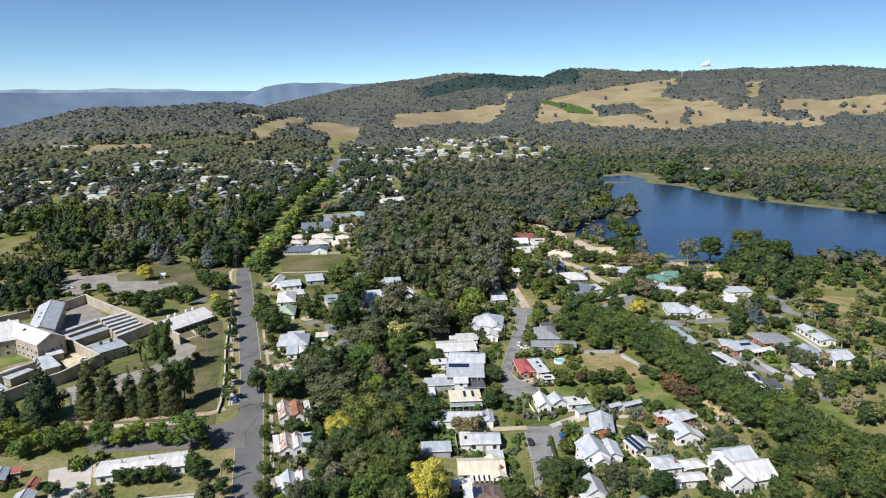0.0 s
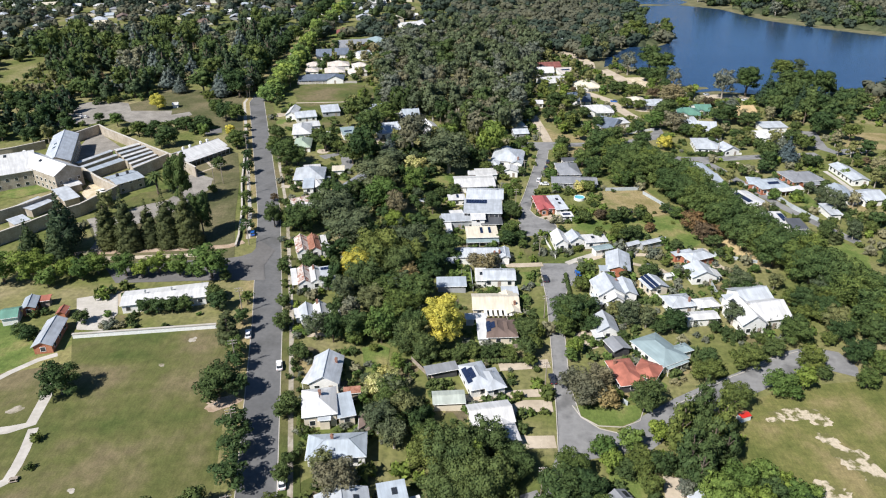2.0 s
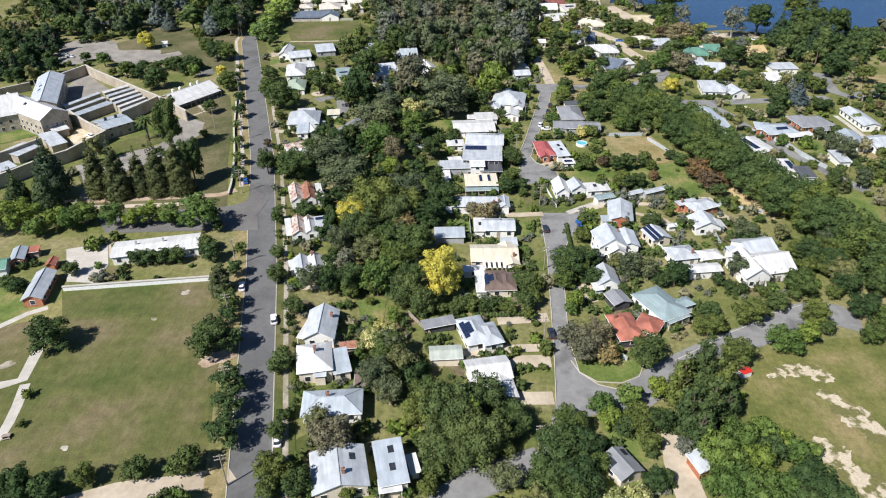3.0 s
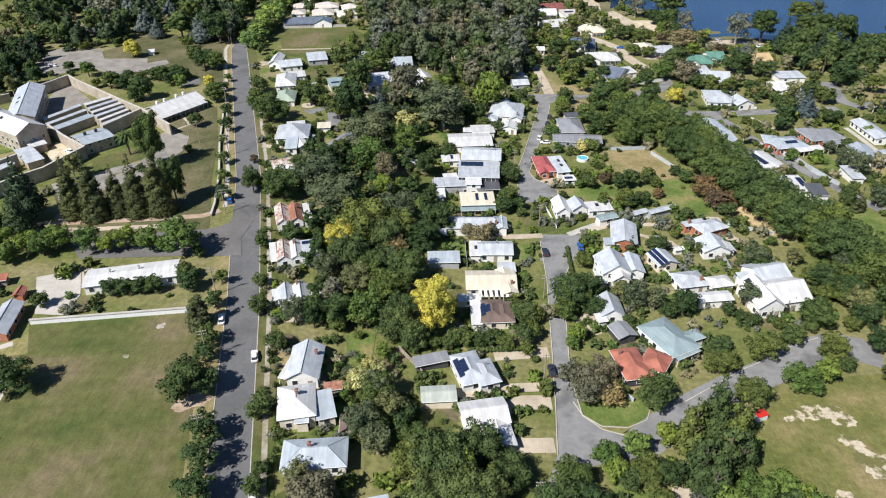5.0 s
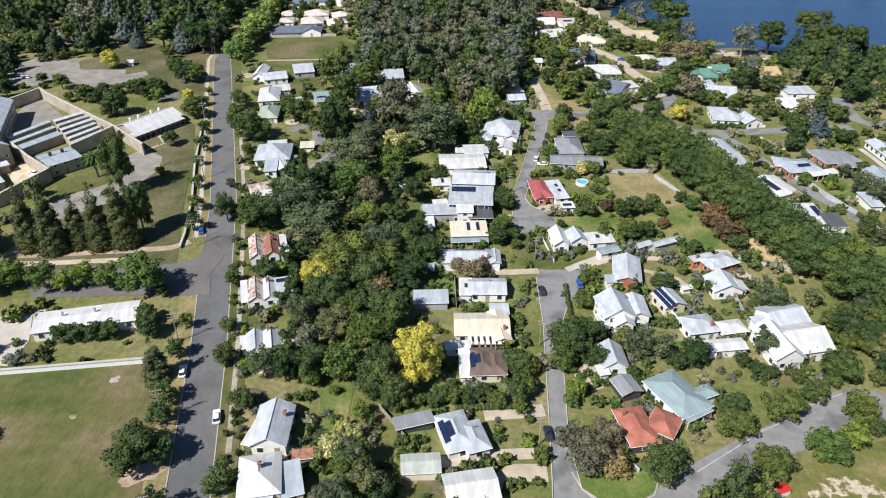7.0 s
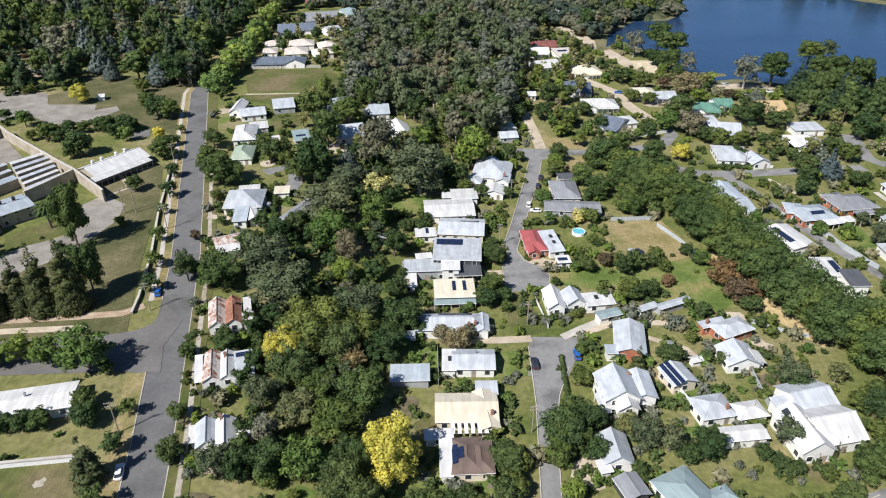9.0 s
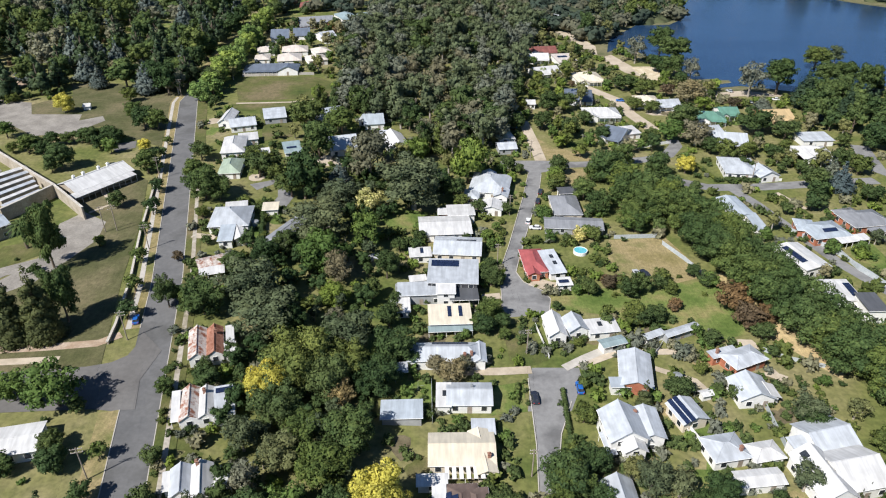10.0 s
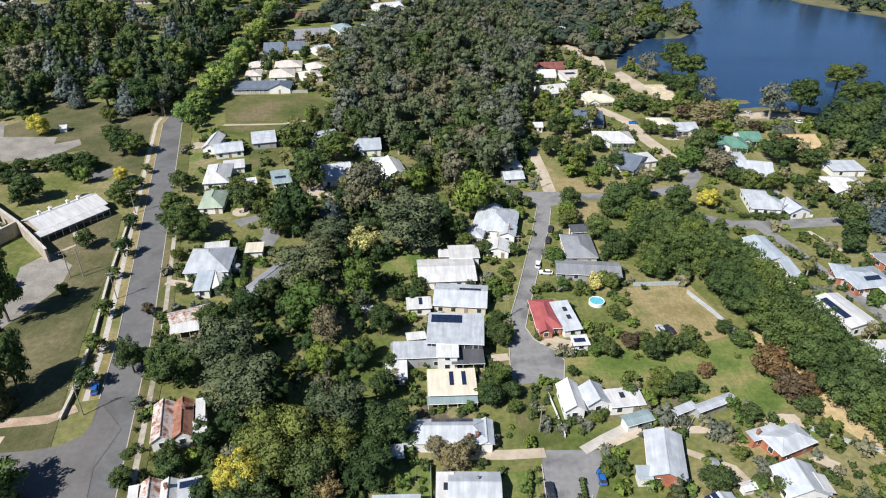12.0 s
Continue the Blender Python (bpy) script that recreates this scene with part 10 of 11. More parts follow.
def clear(x, y):
    """Open ground in which no far tree stands: lake, road, pasture."""
    r, az = math.hypot(x, y), math.degrees(math.atan2(x, y))
    if within(LAKE, x, y) or within(POND_BANK, x, y) or within(REED_BANK, x, y):
        return True
    for (xa, ya), (xb, yb) in zip(MAIN[4:], MAIN[5:]):
        u = ((x - xa) * (xb - xa) + (y - ya) * (yb - ya)) / ((xb - xa) ** 2 + (yb - ya) ** 2)
        if 0 <= u <= 1 and math.hypot(x - xa - u * (xb - xa), y - ya - u * (yb - ya)) < 9:
            return True
    if within(TOWN_EAST, x, y):
        return noise.noise((x / 34, y / 34, 9)) > -0.18
    if r > 1100:
        u, v = x + 22 * noise.noise((x / 45, y / 45, 5)), y + 40 * noise.noise((x / 60, y / 60, 8))
        if any(within(p, u, v) for p in CLUMPS):
            return False
        return any(within(p, u, v) for p in PASTURES)
    return False


TOWN_EAST = [(-20, 1215), (90, 1180), (205, 1200), (285, 1420), (275, 1640), (120, 1690), (10, 1640)]
POND_BANK = [(227, 845), (298, 841), (331, 882), (340, 965), (309, 1001), (257, 949), (236, 900)]
PASTURES = (
    [(564, 2242), (688, 2285), (896, 2362), (777, 2161), (717, 1996), (835, 1930), (825, 1814), (850, 1801), (903, 1893), (1039, 2176), (1074, 2150), (995, 1995), (908, 1890), (871, 1815), (894, 1736), (905, 1658), (978, 1676), (987, 1720), (942, 1760), (990, 1885), (1066, 1808), (1176, 1815), (1254, 1807), (1126, 1610), (1046, 1647), (979, 1628), (913, 1558), (838, 1649), (767, 1713), (684, 1648), (577, 1620), (521, 1661), (480, 1717), (429, 1746), (391, 1806), (308, 1808), (324, 1949), (386, 2172), (457, 2167)],
    [(-80, 2234), (31, 2333), (261, 2509), (314, 2527), (296, 2377), (254, 2183), (208, 1998), (154, 2163), (97, 2093), (-7, 1966), (-49, 1702), (-81, 1807)],
    [(-443, 1579), (-374, 1670), (-357, 1589), (-387, 1555)],
    [(-345, 1593), (-363, 2079), (-303, 1856), (-286, 1625), (-308, 1536), (-306, 1351), (-336, 1362), (-367, 1497)],
    [(-282, 1643), (-267, 1983), (-153, 1786), (-143, 1575), (-167, 1293), (-205, 1358), (-217, 1602)],
    [(-588, 1214), (-543, 1238), (-500, 1270), (-479, 1225), (-558, 1181)],
)
CLUMPS = (
    [(503, 1958), (585, 1986), (633, 1879), (605, 1792), (543, 1838), (486, 1855)],
    [(712, 1860), (741, 1853), (676, 1692), (652, 1714)],
)
VINEYARD = [(390, 2223), (412, 2074), (482, 1904), (473, 1865), (411, 1904), (378, 2122)]
PLANTATION = [(-7, 2760), (65, 2938), (283, 3250), (540, 3650), (588, 2699), (567, 2461), (535, 2360), (431, 2431), (372, 2724), (322, 2879), (224, 2830), (102, 2682), (14, 2577)]
NEAR = [(-330, -60), (330, -60), (330, 200), (300, 420), (120, 560), (60, 640), (-60, 640), (-330, 600)]
far_rng = np.random.default_rng(11)
groups = {"a": [], "b": [], "c": []}
for _ in range(10000):
    az, r = radians(far_rng.uniform(-40, 42)), 260 + 1500 * far_rng.uniform(0, 1) ** 0.75
    x, y = r * math.sin(az), r * math.cos(az)
    if within(NEAR, x, y) or clear(x, y):
        continue
    town = noise.noise((x / 120, y / 120, 2))
    if ((-0.55 < az < 0.02 and 700 < r < 1200 and town > -0.25) or (-0.1 < az < 0.11 and 1150 < r < 1600)) and far_rng.uniform() < (0.34 if az < -0.1 else 0.45):
        continue
    groups["abc"[int(min(max(noise.noise((x / 200, y / 200, 1)) * 2.2 + (1.4 if r < 1200 else 0.6) + far_rng.normal(0, 0.6), 0), 2))]].append((x, y))
for key, mat, label in (("a", LEAF_FAR_GUM, "olive-green bushland trees seen far off"), ("b", LEAF_FAR_DARK, "dark green trees of the far town and parkland"), ("c", LEAF_FAR_GREEN, "green garden trees of the far town")):
    near = [p for p in groups[key] if math.hypot(*p) < 1020]
    far = [p for p in groups[key] if math.hypot(*p) >= 1020]
    for spots, fine in ((near, 2), (far, 0)):
        sizes = [far_rng.uniform(6.5, 13.5) if x < 0 else far_rng.uniform(8, 14) for x, _ in spots]
        scattered("far_trees", spots, sizes, 21 + fine, mat, label, "woodland", fine)

thicket("shore_wood", [(x + far_rng.normal(0, 7), y + far_rng.normal(0, 7)) for x, y in ribbon([(335, 905), (372, 850), (385, 790), (420, 735), (470, 690), (510, 650)], 9) for _ in (0, 1, 2)], ["lake_pine", "dark_oak", "gum", "grey_gum"], (1.0, 1.6), "tall dark trees along the far lake shore", "trees", 41)

hills = {"forest": [], "pine": []}
for _ in range(9500):
    az, r = radians(far_rng.uniform(-38, 40)), 1500 + 2100 * far_rng.uniform(0, 1)
    x, y = r * math.sin(az), r * math.cos(az)
    if clear(x, y) or within(VINEYARD, x, y):
        continue
    hills["pine" if within(PLANTATION, x, y) else "forest"].append((x, y))
for _ in range(160):
    x, y = far_rng.uniform(320, 1250), far_rng.uniform(1560, 2360)
    if clear(x, y) and noise.noise((x / 70, y / 70, 3)) > 0.05:
        hills["forest"].append((x, y))
scattered("hill_forest", hills["forest"], far_rng.uniform(8, 15, len(hills["forest"])), 23, LEAF_HILL_HAZE, "grey-green eucalypt hill forest tinted blue by haze", "forest", 0)
scattered("pine_plantation", hills["pine"], far_rng.uniform(16, 20, len(hills["pine"])), 24, LEAF_PLANTATION, "dark pine plantation on the far ridge", "forest", 0)


def understorey(name, r0, r1, az0, az1, high, open_at, label, mat, da=0.3, dr=15):
    """Closed scrub between the trees of a far wood, thinning to the ground at its edges."""
    na, nr = int((az1 - az0) / da), int((r1 - r0) / dr)

    def spot(i, j):
        a, r = radians(az0 + i * da), r0 + j * dr
        return r * math.sin(a), r * math.cos(a)

    shut = {(i, j) for i in range(na) for j in range(nr) if not open_at(*spot(i + 0.5, j + 0.5))}
    index, v, f = {}, [], []
    for i, j in sorted(shut):
        quad = []
        for a, b in ((i, j), (i + 1, j), (i + 1, j + 1), (i, j + 1)):
            if (a, b) not in index:
                index[a, b] = len(v)
                x, y = spot(a, b)
                inner = all((a - p, b - q) in shut for p in (0, 1) for q in (0, 1))
                v.append((x, y, land(x, y) + (high * (0.8 + 0.7 * noise.noise((x / 16, y / 16, 7))) if inner else -0.5)))
            quad.append(index[a, b])
        f.append(tuple(quad))
    tagged(new(name, mesh(name, v, f, mat, True)), label, "scrub", kind="stuff")


understorey("hill_scrub", 1420, 3620, -40, 41, 8.0, lambda x, y: clear(x, y) or within(VINEYARD, x, y) or within(PLANTATION, x, y), "closed grey-green hill forest canopy tinted blue by haze", SCRUB)
understorey("plantation_scrub", 2300, 3660, -2, 16, 13.0, lambda x, y: not within(PLANTATION, x, y), "closed dark canopy of the pine plantation", LEAF_PLANTATION)
understorey("bush_scrub", 640, 1420, 4, 41, 5.0, lambda x, y: clear(x, y) or within(NEAR, x, y) or noise.noise((x / 60, y / 60, 12)) > 0.35, "closed canopy of the far bushland", BUSH_SCRUB, 0.5, 12)
understorey("town_scrub", 1180, 1420, -40, 4, 5.0, lambda x, y: clear(x, y) or noise.noise((x / 60, y / 60, 12)) > 0.3, "closed canopy of the bushland beyond the town", BUSH_SCRUB, 0.5, 12)


def vineyard(pts):
    """Green vine rows that follow the slope of the far hill."""
    ys = [p[1] for p in pts]
    V, F = [], []
    for k in range(30):
        run = [(366 + k * 4 + (y - min(ys)) * -0.12, y) for y in range(int(min(ys)), int(max(ys)), 8)]
        run = [p for p in run if within(pts, *p)]
        for (xa, ya), (xb, yb) in zip(run, run[1:]):
            if yb - ya > 9:
                continue
            n = len(V)
            for x, y in ((xa, ya), (xb, yb)):
                z = land(x, y)
                V += [(x - 1.4, y, z - 0.3), (x - 0.9, y, z + 2.0), (x + 0.9, y, z + 2.0), (x + 1.4, y, z - 0.3)]
            F += [(n + i, n + i + 1, n + i + 5, n + i + 4) for i in range(3)]
    tagged(new("vineyard", mesh("vineyard", V, F, LEAF_LIGHT)), "green vine rows on the far hill pasture", "vineyard", kind="stuff")


vineyard(VINEYARD)


def radio_mast(x, y, h):
    ob = new("radio_mast")
    ob.location = (x, y, land(x, y))
    tagged(ob, "slim pale radio mast on the wooded ridge", "mast")
    part("pole", *tube((0, 0, -1), (0, 0, h), 0.9, 0.5, 8), WHITE_PAINT, ob)
    for z in (0.8, 0.93):
        part("antenna", *tube((0, 0, h * z), (0, 0, h * z + 2.5), 1.6, 1.6, 10), WHITE_PAINT, ob)


radio_mast(912, 2395, 46)


def far_house(x, y, rot, w, d, roofm, wallm, kind):
    house("small house with a %s roof in the far town" % FAR_WORDS[roofm.name], x, y, rot, w, d, eave=3.0, roof=kind, pitch=22, roofm=roofm, wallm=wallm, windows=1, gutter=False)


FAR_WORDS = {ROOF_WHITE.name: "white metal", ROOF_ZINC.name: "zinc", ROOF_BLUE.name: "blue-grey", ROOF_RED.name: "terracotta", ROOF_BROWN.name: "brown tiled", ROOF_CREAM.name: "cream", ROOF_GREY.name: "grey", ROOF_GREEN.name: "green"}
town_rng = np.random.default_rng(5)
town_spots = []
for _ in range(2600):
    az, r = radians(town_rng.uniform(-37, -1)), town_rng.uniform(640, 1170)
    x, y = r * math.sin(az), r * math.cos(az)
    if within(NEAR, x, y) or clear(x, y) or noise.noise((x / 120, y / 120, 2)) < -0.12 or any((x - a) ** 2 + (y - b) ** 2 < 25 ** 2 for a, b in town_spots):
        continue
    if r < 760 and x < -120:
        continue
    town_spots.append((x, y))
for _ in range(260):
    x, y = town_rng.uniform(-150, 230), town_rng.uniform(1150, 1780)
    if clear(x, y) or any((x - a) ** 2 + (y - b) ** 2 < 19 ** 2 for a, b in town_spots):
        continue
    town_spots.append((x, y))
ROOFS = (ROOF_WHITE, ROOF_GREY, ROOF_ZINC, ROOF_ZINC, ROOF_BLUE, ROOF_BROWN, ROOF_CREAM, ROOF_GREY, ROOF_ZINC, ROOF_GREY, ROOF_WHITE, ROOF_BLUE)
for x, y in town_spots[:30]:
    far_house(x, y, town_rng.choice((15, 105)) + town_rng.normal(0, 5), town_rng.uniform(12, 20), town_rng.uniform(9, 13), ROOFS[int(town_rng.integers(12))], (WALL_WHITE, WALL_CREAM, WALL_GREY)[int(town_rng.integers(3))], ("hip", "gable")[int(town_rng.integers(2))])


def far_town(spots):
    """One joined object of the many houses that are too far off to tell apart."""
    mats = list(dict.fromkeys(ROOFS)) + [WALL_WHITE, WALL_CREAM, WALL_GREY]
    V, F, M = [], [], []
    for x, y in spots:
        w, d = town_rng.uniform(12, 21), town_rng.uniform(9, 13)
        m = pose(x, y, land(x, y), 0, 0, town_rng.choice((15, 105)) + town_rng.normal(0, 5))
        rv, rf, _ = roof_shape(w, d, 3.0, ("hip", "gable")[int(town_rng.integers(2))], "x", 22)
        wv, wf = box(-w / 2, -d / 2, -1, w / 2, d / 2, 2.95)
        mr, mw = mats.index(ROOFS[int(town_rng.integers(12))]), len(mats) - 1 - int(town_rng.integers(3))
        for vv, ff, mi in ((rv, rf, mr), (wv, wf, mw)):
            k = len(V)
            V += [tuple(m @ Vector(p)) for p in vv]
            F += [tuple(i + k for i in q) for q in ff]
            M += [mi] * len(ff)
    me = mesh("far_houses", V, F, mats[0])
    for q in mats[1:]:
        me.materials.append(q)
    me.polygons.foreach_set("material_index", np.array(M, np.int32))
    tagged(new("far_houses", me), "many small far houses with pale and red roofs", "houses", kind="stuff")


for x, y, m in ((601, 939, ROOF_GREEN), (659, 984, ROOF_WHITE), (622, 900, ROOF_ZINC), (702, 1004, ROOF_WHITE), (563, 910, ROOF_BLUE), (429, 999, ROOF_CREAM), (482, 1018, ROOF_WHITE), (392, 1064, ROOF_BROWN), (584, 1012, ROOF_ZINC)):
    far_house(x, y, town_rng.uniform(0, 180), 16, 11, m, WALL_WHITE, 'hip')
for x, y, w, d in ((-13, 1546, 42, 26), (59, 1580, 36, 24), (-34, 1332, 34, 22), (-613, 1217, 38, 20), (-450, 1200, 24, 14), (-422, 1107, 30, 14), (-270, 892, 38, 22), (-435, 1017, 30, 14), (-337, 793, 30, 14), (-520, 862, 28, 14)):
    house("large far shed with a white metal roof", x, y, town_rng.uniform(-12, 12), w, d, eave=4.5, roof="gable", pitch=9, roofm=ROOF_WHITE, wallm=WALL_WHITE, windows=False, gutter=False, category="shed", name="shed")
far_town(town_spots[30:] + [p for p in filled(TOWN_EAST, 40.0, 12) if clear(*p)])


def ridge_line(name, r, az0, az1, height, mat, label, seed, foot=-220.0, depth=420.0):
    """A far range: a rolling crest with a sloping face towards the town."""
    n, rows = 90, 5
    v = []
    for j in range(rows):
        for i in range(n + 1):
            a = radians(az0 + (az1 - az0) * i / n)
            env = min(1.0, 5 * i / n, 5 * (n - i) / n) ** 0.7
            z = height(math.degrees(a)) * env + noise.noise((i / 7, seed, 0)) * 9 + noise.noise((i / 2.5, seed, 4)) * 3
            u = j / (rows - 1)
            rr = r - depth * (1 - u) + noise.noise((i / 5, j, seed)) * 40
            v.append((rr * math.sin(a), rr * math.cos(a), foot + (z - foot) * u))
    f = [(j * (n + 1) + i, j * (n + 1) + i + 1, (j + 1) * (n + 1) + i + 1, (j + 1) * (n + 1) + i) for j in range(rows - 1) for i in range(n)]
    tagged(new(name, mesh(name, v, f, mat, True)), label, "hills", kind="structure")


# far ranges; their colour carries the haze of the distance
ridge_line("backdrop", 4600, -50, 3, lambda a: 118, RIDGE_HAZE_BLUE, "far forested plain and ranges coloured by blue haze", 1.5)
ridge_line("backdrop", 4350, -16.5, 4, lambda a: 112 + 52 * ease(-16, -10.5, a) * (1 - 0.3 * ease(-6, 2, a)), RIDGE_HAZE_BLUE, "far mountain ridge coloured by blue haze", 4.5)
ridge_line("backdrop", 4750, -45, -12, lambda a: 135, RIDGE_HAZE_PALE, "pale hazy range on the horizon", 7.5)


def cloud(x, y, z, s):
    rng = np.random.default_rng(3)
    V, F, k = [], [], 0
    for i in range(46):
        c = np.array([rng.normal(0, s * 0.55), rng.normal(0, s * 0.4), abs(rng.normal(0, s * 0.32))])
        v = ICO2[0] * s * rng.uniform(0.12, 0.34) * (1 + rng.normal(0, 0.08, (len(ICO2[0]), 1))) + c + (x, y, z)
        V.append(v)
        F.append(ICO2[1] + k)
        k += len(v)
    tagged(new("cloud", fast_mesh("cloud", np.concatenate(V), np.concatenate(F), CLOUD, True)), "small white cumulus cloud over the hills", "cloud", kind="structure")


cloud(1740, 4200, 258, 30)


# ---- cars, poles, fences ----
car(-46.5, 149.8, 14, CAR_WHITE, 'white sedan parked at the kerb')
car(-37.0, 107.8, 12, CAR_WHITE, 'white hatchback parked at the kerb')
car(-58.7, 164.0, 14, CAR_WHITE, 'white car parked in tree shade')
car(29.6, 147.9, 2, CAR_DARK, 'dark blue car parked at the kerb')
car(35.2, 204.0, 3, CAR_DARK, 'black car parked at the kerb')
car(47.2, 207.5, 0, CAR_BLUE, 'bright blue car parked in the turning area')
car(-74.1, 231.2, 17, CAR_BLUE, 'blue car parked under a street tree')
car(44.5, 297.5, -10, CAR_WHITE, 'white van parked in the street')
car(46.5, 292.6, 85, CAR_WHITE, 'white car in a driveway')
car(50.2, 314.1, -12, CAR_DARK, 'dark car parked in the street')
car(52.3, 322.5, -12, CAR_DARK, 'dark car parked in the street')
car(78.3, 261.5, 20, CAR_DARK, 'dark blue car on the grass')
car(75.8, 261.5, 15, CAR_SILVER, 'grey trailer car on the grass')
car(177.0, 451.8, 30, CAR_SILVER, 'silver car parked by the lake')
car(180.4, 431.9, 60, CAR_DARK, 'dark blue car in the lakeside car park')
car(196.6, 437.0, 80, CAR_WHITE, 'white van in the lakeside car park')
car(111.0, 435.9, 80, CAR_BLUE, 'blue car on the gravel street')
heads = []
for x, y in ((-44.8, 95.5), (-51.0, 121.1), (-58.0, 148.5), (-63.4, 175.5), (-73.3, 222.7), (-84.9, 270.9), (-100.6, 326.4), (-125.4, 430.5)):
    heads.append(power_pole(x, y, 9.5, 14))
for p, q in zip(heads, heads[1:]):
    wire(p, q, 0.8, (-1.0, 1.0))
heads = []
for x, y in ((21.2, 107.3), (27.2, 145.2), (31.5, 179.7), (35.2, 221.8), (30.7, 267.5), (38.1, 303.5), (52.5, 357.8)):
    heads.append(power_pole(x, y, 8.5, 2, 1.8))
for p, q in zip(heads, heads[1:]):
    wire(p, q, 0.8, (-0.7, 0.7))
power_pole(141.8, 332.7, 9, 30)
power_pole(176.3, 329.0, 9, 30)
power_pole(-104.2, 282.7, 10, 30)
power_pole(-100.4, 283.3, 10, 30)
power_pole(211.8, 389.7, 9, 30)
fence(41.1, 219.9, 40.2, 227.5, high=1.1, mat=WHITE_PAINT, label='white picket fence beside the street')
fence(40.2, 227.5, 39.1, 234.6, high=1.1, mat=WHITE_PAINT, label='white picket fence beside the street')
fence(73.5, 285.1, 89.2, 285.8, high=1.6)
fence(89.5, 280.9, 93.9, 270.3, high=1.6)
fence(93.9, 270.3, 97.1, 260.5, high=1.6)
fence(137.6, 291.0, 148.6, 273.5, high=1.7, mat=FENCE_GREY)
fence(148.6, 273.5, 149.4, 263.5, high=1.7, mat=FENCE_GREY)
fence(149.4, 263.5, 154.2, 251.0, high=1.7, mat=FENCE_GREY)
fence(100.5, 222.5, 105.5, 218.8, high=1.4)
fence(105.5, 218.8, 114.3, 215.2, high=1.4)
fence(68.9, 195.6, 72.6, 185.3, high=1.2, mat=WHITE_PAINT, label='white garden fence beside the street')
fence(44.0, 142.8, 48.0, 137.2, high=1.5)
fence(148.3, 332.7, 154.4, 332.7, high=1.2, mat=WHITE_PAINT, label='white picket fence beside the street')
fence(101.3, 367.4, 120.7, 375.0, high=1.5, mat=WHITE_PAINT, label='white timber fence beside the street')
fence(-102.0, 467.2, -61.0, 471.4, high=1.6, mat=CONCRETE, label='pale rendered boundary fence')


def round_pool(x, y, r):
    ob = new("pool")
    ob.location = (x, y, land(x, y))
    tagged(ob, "round above-ground garden pool with blue water", "pool")
    n = 28
    ring = [(math.cos(2 * math.pi * i / n), math.sin(2 * math.pi * i / n)) for i in range(n)]
    v = [(r * c, r * s, z) for z in (0, 1.2) for c, s in ring] + [((r - 0.2) * c, (r - 0.2) * s, z) for z in (1.2, 0.9) for c, s in ring]
    f = [(k * n + i, k * n + (i + 1) % n, (k + 1) * n + (i + 1) % n, (k + 1) * n + i) for k in range(3) for i in range(n)]
    part("shell", v, f, WHITE_PAINT, ob)
    part("water", [((r - 0.19) * c, (r - 0.19) * s, 1.05) for c, s in ring], [tuple(range(n))], POOL, ob, "clear turquoise water")


round_pool(59.8, 275.5, 2.4)
hedge(-49.6, 280.2, -54.7, 307.9, high=2.2, wide=1.6)
hedge(31.4, 208.9, 30.6, 202.5, high=1.4)
hedge(131.3, 333.6, 144.0, 331.8, high=1.8, wide=1.6)
hedge(42.7, 206.9, 42.0, 192.2, high=1.3)
hedge(123.2, 352.5, 127.2, 334.1, high=1.2)
hedge(0.1, 230.5, 10.0, 231.2, high=1.6)
hedge(42.3, 276.3, 39.1, 258.0, high=1.0)
hedge(8.9, 155.8, 26.6, 156.3, high=1.6)
hedge(147.5, 317.3, 151.2, 300.7, high=1.1)
hedge(65.5, 285.8, 71.6, 284.8, high=1.6)
hedge(-36.1, 124.0, -37.6, 132.0, high=1.5)
hedge(-5.8, 203.9, -5.4, 199.2, high=1.5)


def tarpaulin(x, y, w, d, rot):
    """A sheet thrown over a stack of goods: rumpled top and hanging edges."""
    ob = new("tarpaulin")
    ob.matrix_basis = pose(x, y, land(x, y), 0, 0, rot)
    n = 8
    v = [(w * (i / n - 0.5), d * (j / n - 0.5), (1.3 if 0 < i < n and 0 < j < n else 0.05) + 0.35 * noise.noise((i * 0.9 + x, j * 0.9 + y, 1))) for j in range(n + 1) for i in range(n + 1)]
    f = [(j * (n + 1) + i, j * (n + 1) + i + 1, (j + 1) * (n + 1) + i + 1, (j + 1) * (n + 1) + i) for j in range(n) for i in range(n)]
    part("sheet", v, f, TARP, ob)
    tagged(ob, "rumpled bright blue tarpaulin over garden goods", "tarpaulin")


def clothes_hoist(x, y):
    ob = new("clothes_hoist")
    ob.location = (x, y, land(x, y))
    tagged(ob, "rotary clothes hoist on a back lawn", "clothes hoist")
    part("post", *tube((0, 0, -0.2), (0, 0, 2.0), 0.04, 0.04, 6), STEEL, ob)
    for i in range(4):
        a = i * math.pi / 2
        part("arm", *tube((0, 0, 1.8), (1.7 * math.cos(a), 1.7 * math.sin(a), 2.1), 0.025, 0.02, 5), STEEL, ob)


def water_tank(x, y, r=1.3, h=2.2):
    ob = new("water_tank")
    ob.location = (x, y, land(x, y))
    tagged(ob, "round ribbed grey rainwater tank beside a house", "water tank")
    part("tank", *joined(tube((0, 0, -0.2), (0, 0, h), r, r, 20), *[tube((0, 0, 0.25 + i * 0.45), (0, 0, 0.33 + i * 0.45), r + 0.03, r + 0.03, 20) for i in range(4)]), STEEL, ob)
    part("lid", *tube((0, 0, h), (0, 0, h + 0.25), r, 0.25, 20), STEEL, ob)


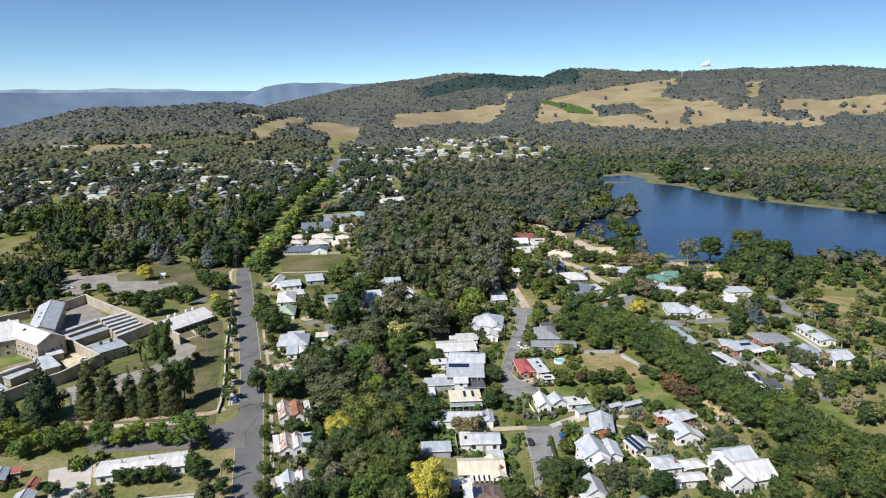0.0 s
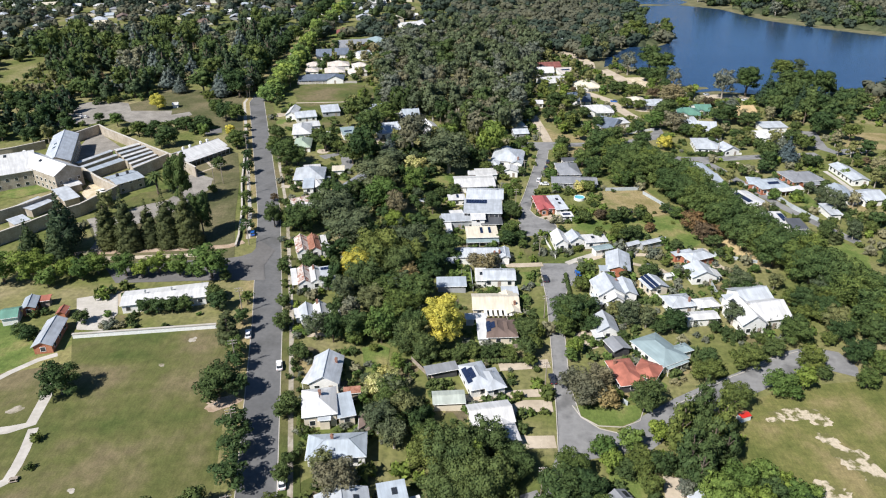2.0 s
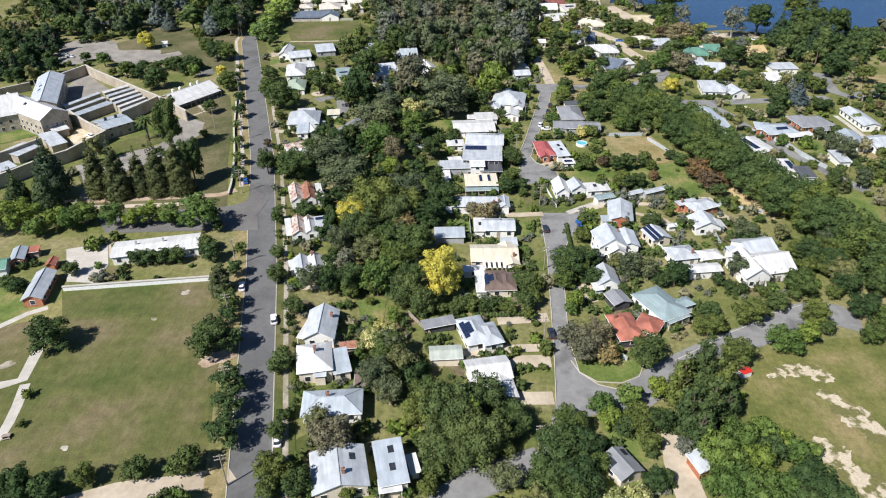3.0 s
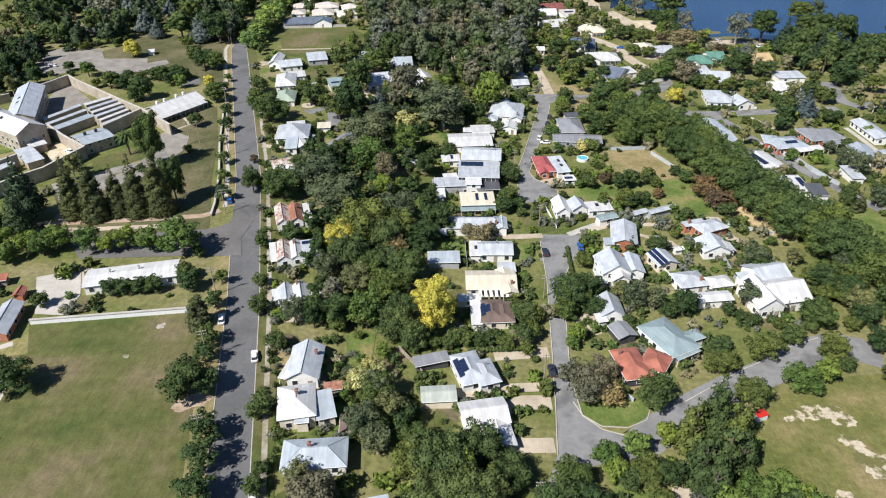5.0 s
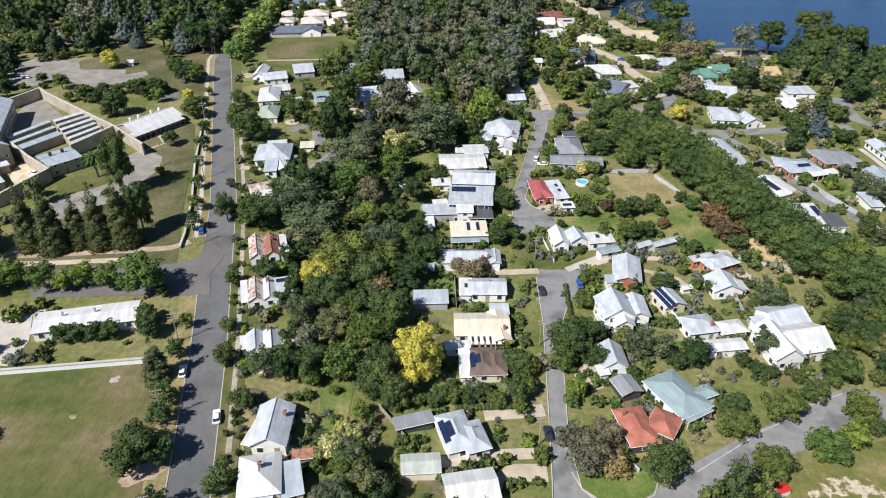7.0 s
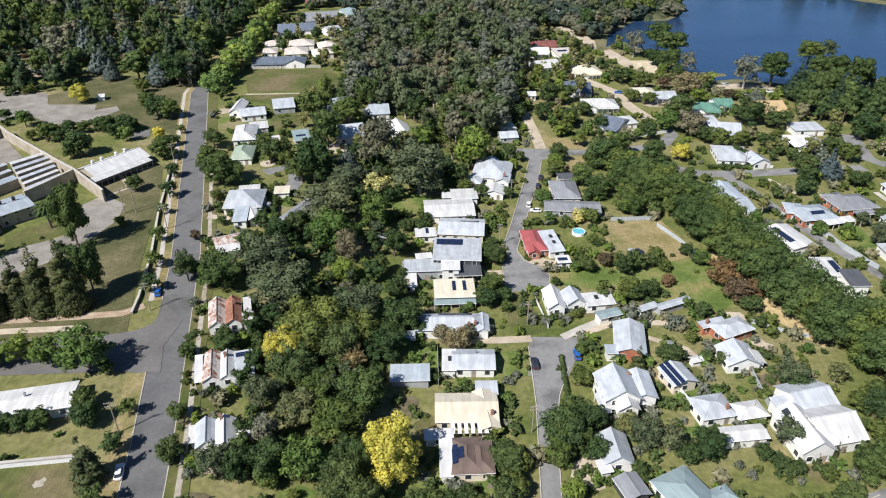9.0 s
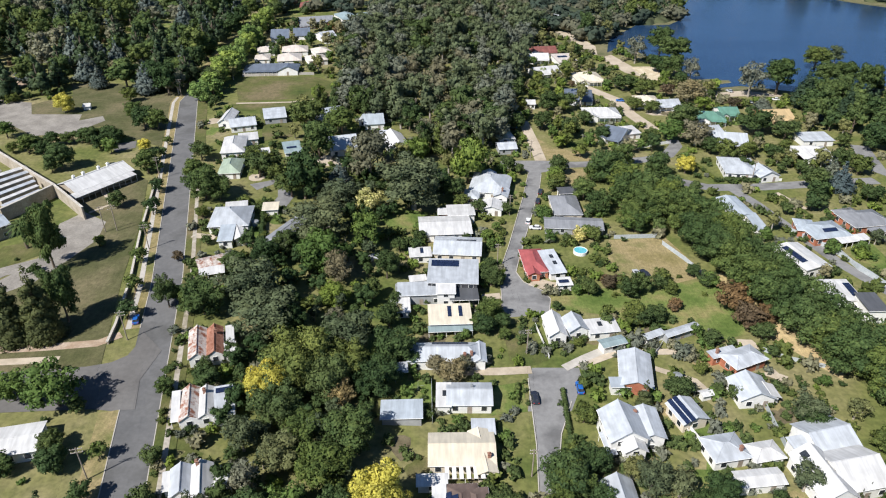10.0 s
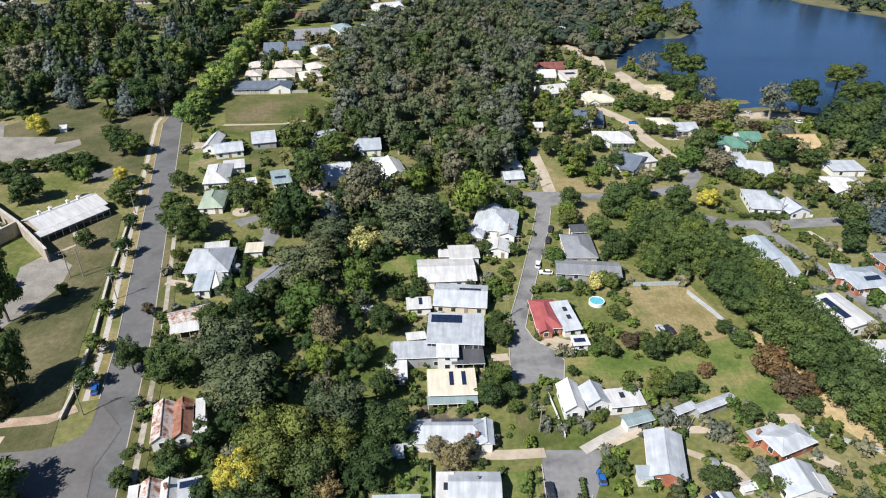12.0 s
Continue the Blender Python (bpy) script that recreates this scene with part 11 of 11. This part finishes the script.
def shade_tent(x, y, rot):
    ob = new("tent")
    ob.matrix_basis = pose(x, y, land(x, y), 0, 0, rot)
    tagged(ob, "small red and white tent on the reserve", "tent")
    part("roof", [(-1.5, -1.1, 1.6), (1.5, -1.1, 1.6), (1.5, 1.1, 1.6), (-1.5, 1.1, 1.6), (-1.2, 0, 2.2), (1.2, 0, 2.2)], [(0, 1, 5, 4), (2, 3, 4, 5), (1, 2, 5), (3, 0, 4)], CAR_RED, ob)
    part("wall", *box(-1.4, -1.0, -0.2, 1.4, 1.0, 1.58), WHITE_PAINT, ob)


def bench_table(x, y, rot):
    ob = new("picnic_table")
    ob.matrix_basis = pose(x, y, land(x, y), 0, 0, rot)
    tagged(ob, "timber picnic table with two benches", "picnic table")
    part("tabletop", *box(-0.9, -0.38, 0.7, 0.9, 0.38, 0.76), TIMBER, ob)
    for s in (-1, 1):
        part("bench", *box(-0.9, s * 0.75 - 0.14, 0.42, 0.9, s * 0.75 + 0.14, 0.47), TIMBER, ob)
        part("leg", *box(s * 0.6 - 0.05, -0.7, -0.1, s * 0.6 + 0.05, 0.7, 0.68), TIMBER, ob)


tarpaulin(48.8, 396.1, 3, 2.5, 20)
tarpaulin(43.8, 379.3, 3, 3, 20)
tarpaulin(35.2, 389.4, 2, 2, 20)
clothes_hoist(5.7, 206.9)
clothes_hoist(-0.1, 209.3)
clothes_hoist(56.5, 204.2)
water_tank(72.9, 210.4)
water_tank(7.3, 272.3)
water_tank(-1.1, 252.1)
water_tank(-53.6, 287.9)
shade_tent(76.5, 131.9, 20)
bench_table(172.7, 445.7, 15)
bench_table(186.8, 425.7, 15)
bench_table(202.3, 431.4, 15)
bench_table(-96.4, 107.2, 15)
h, fr = house('small white garden shed with gable roof', 78.2, 203.9, 15.3, 2.5, 1.5, eave=2.2, roof='gable', ridge='x', pitch=22, roofm=ROOF_WHITE, category='shed', name='shed', windows=False)
car(-124.5, 339.6, 70, CAR_DARK, 'dark car parked behind the hospital')
car(-217.5, 391.9, 80, CAR_WHITE, 'white van in the gravel yard')
car(-212.7, 388.6, 80, CAR_WHITE, 'white van in the gravel yard')
car(-151.2, 274.4, 60, CAR_WHITE, 'white van at the prison gate')
car(-12.1, 269.6, 30, CAR_SILVER, 'pale old car parked under the trees')
car(-9.7, 270.7, 60, CAR_SILVER, 'pale old car parked under the trees')
car(-14.0, 268.3, 10, CAR_SILVER, 'pale old car parked under the trees')
fence(145.7, 279.2, 148.6, 269.6, high=1.6)
fence(148.6, 269.6, 152.3, 257.4, high=1.6)
fence(164.2, 266.3, 166.2, 254.4, high=1.5, mat=WHITE_PAINT, label='white timber garden fence')
fence(70.3, 195.0, 73.2, 184.0, high=1.7, mat=WHITE_PAINT, label='white timber garden fence')
fence(92.1, 200.3, 90.7, 178.3, high=1.6)
fence(73.7, 225.7, 66.0, 215.1, high=1.2, mat=WHITE_PAINT, label='white timber garden fence')
fence(20.0, 163.3, 28.1, 164.6, high=1.5, mat=TIMBER, label='timber paling fence behind a hedge')
fence(9.1, 210.6, 9.4, 195.9, high=1.6)
fence(-10.0, 155.7, -1.0, 143.0, high=1.5, mat=TIMBER, label='timber paling fence in a back garden')
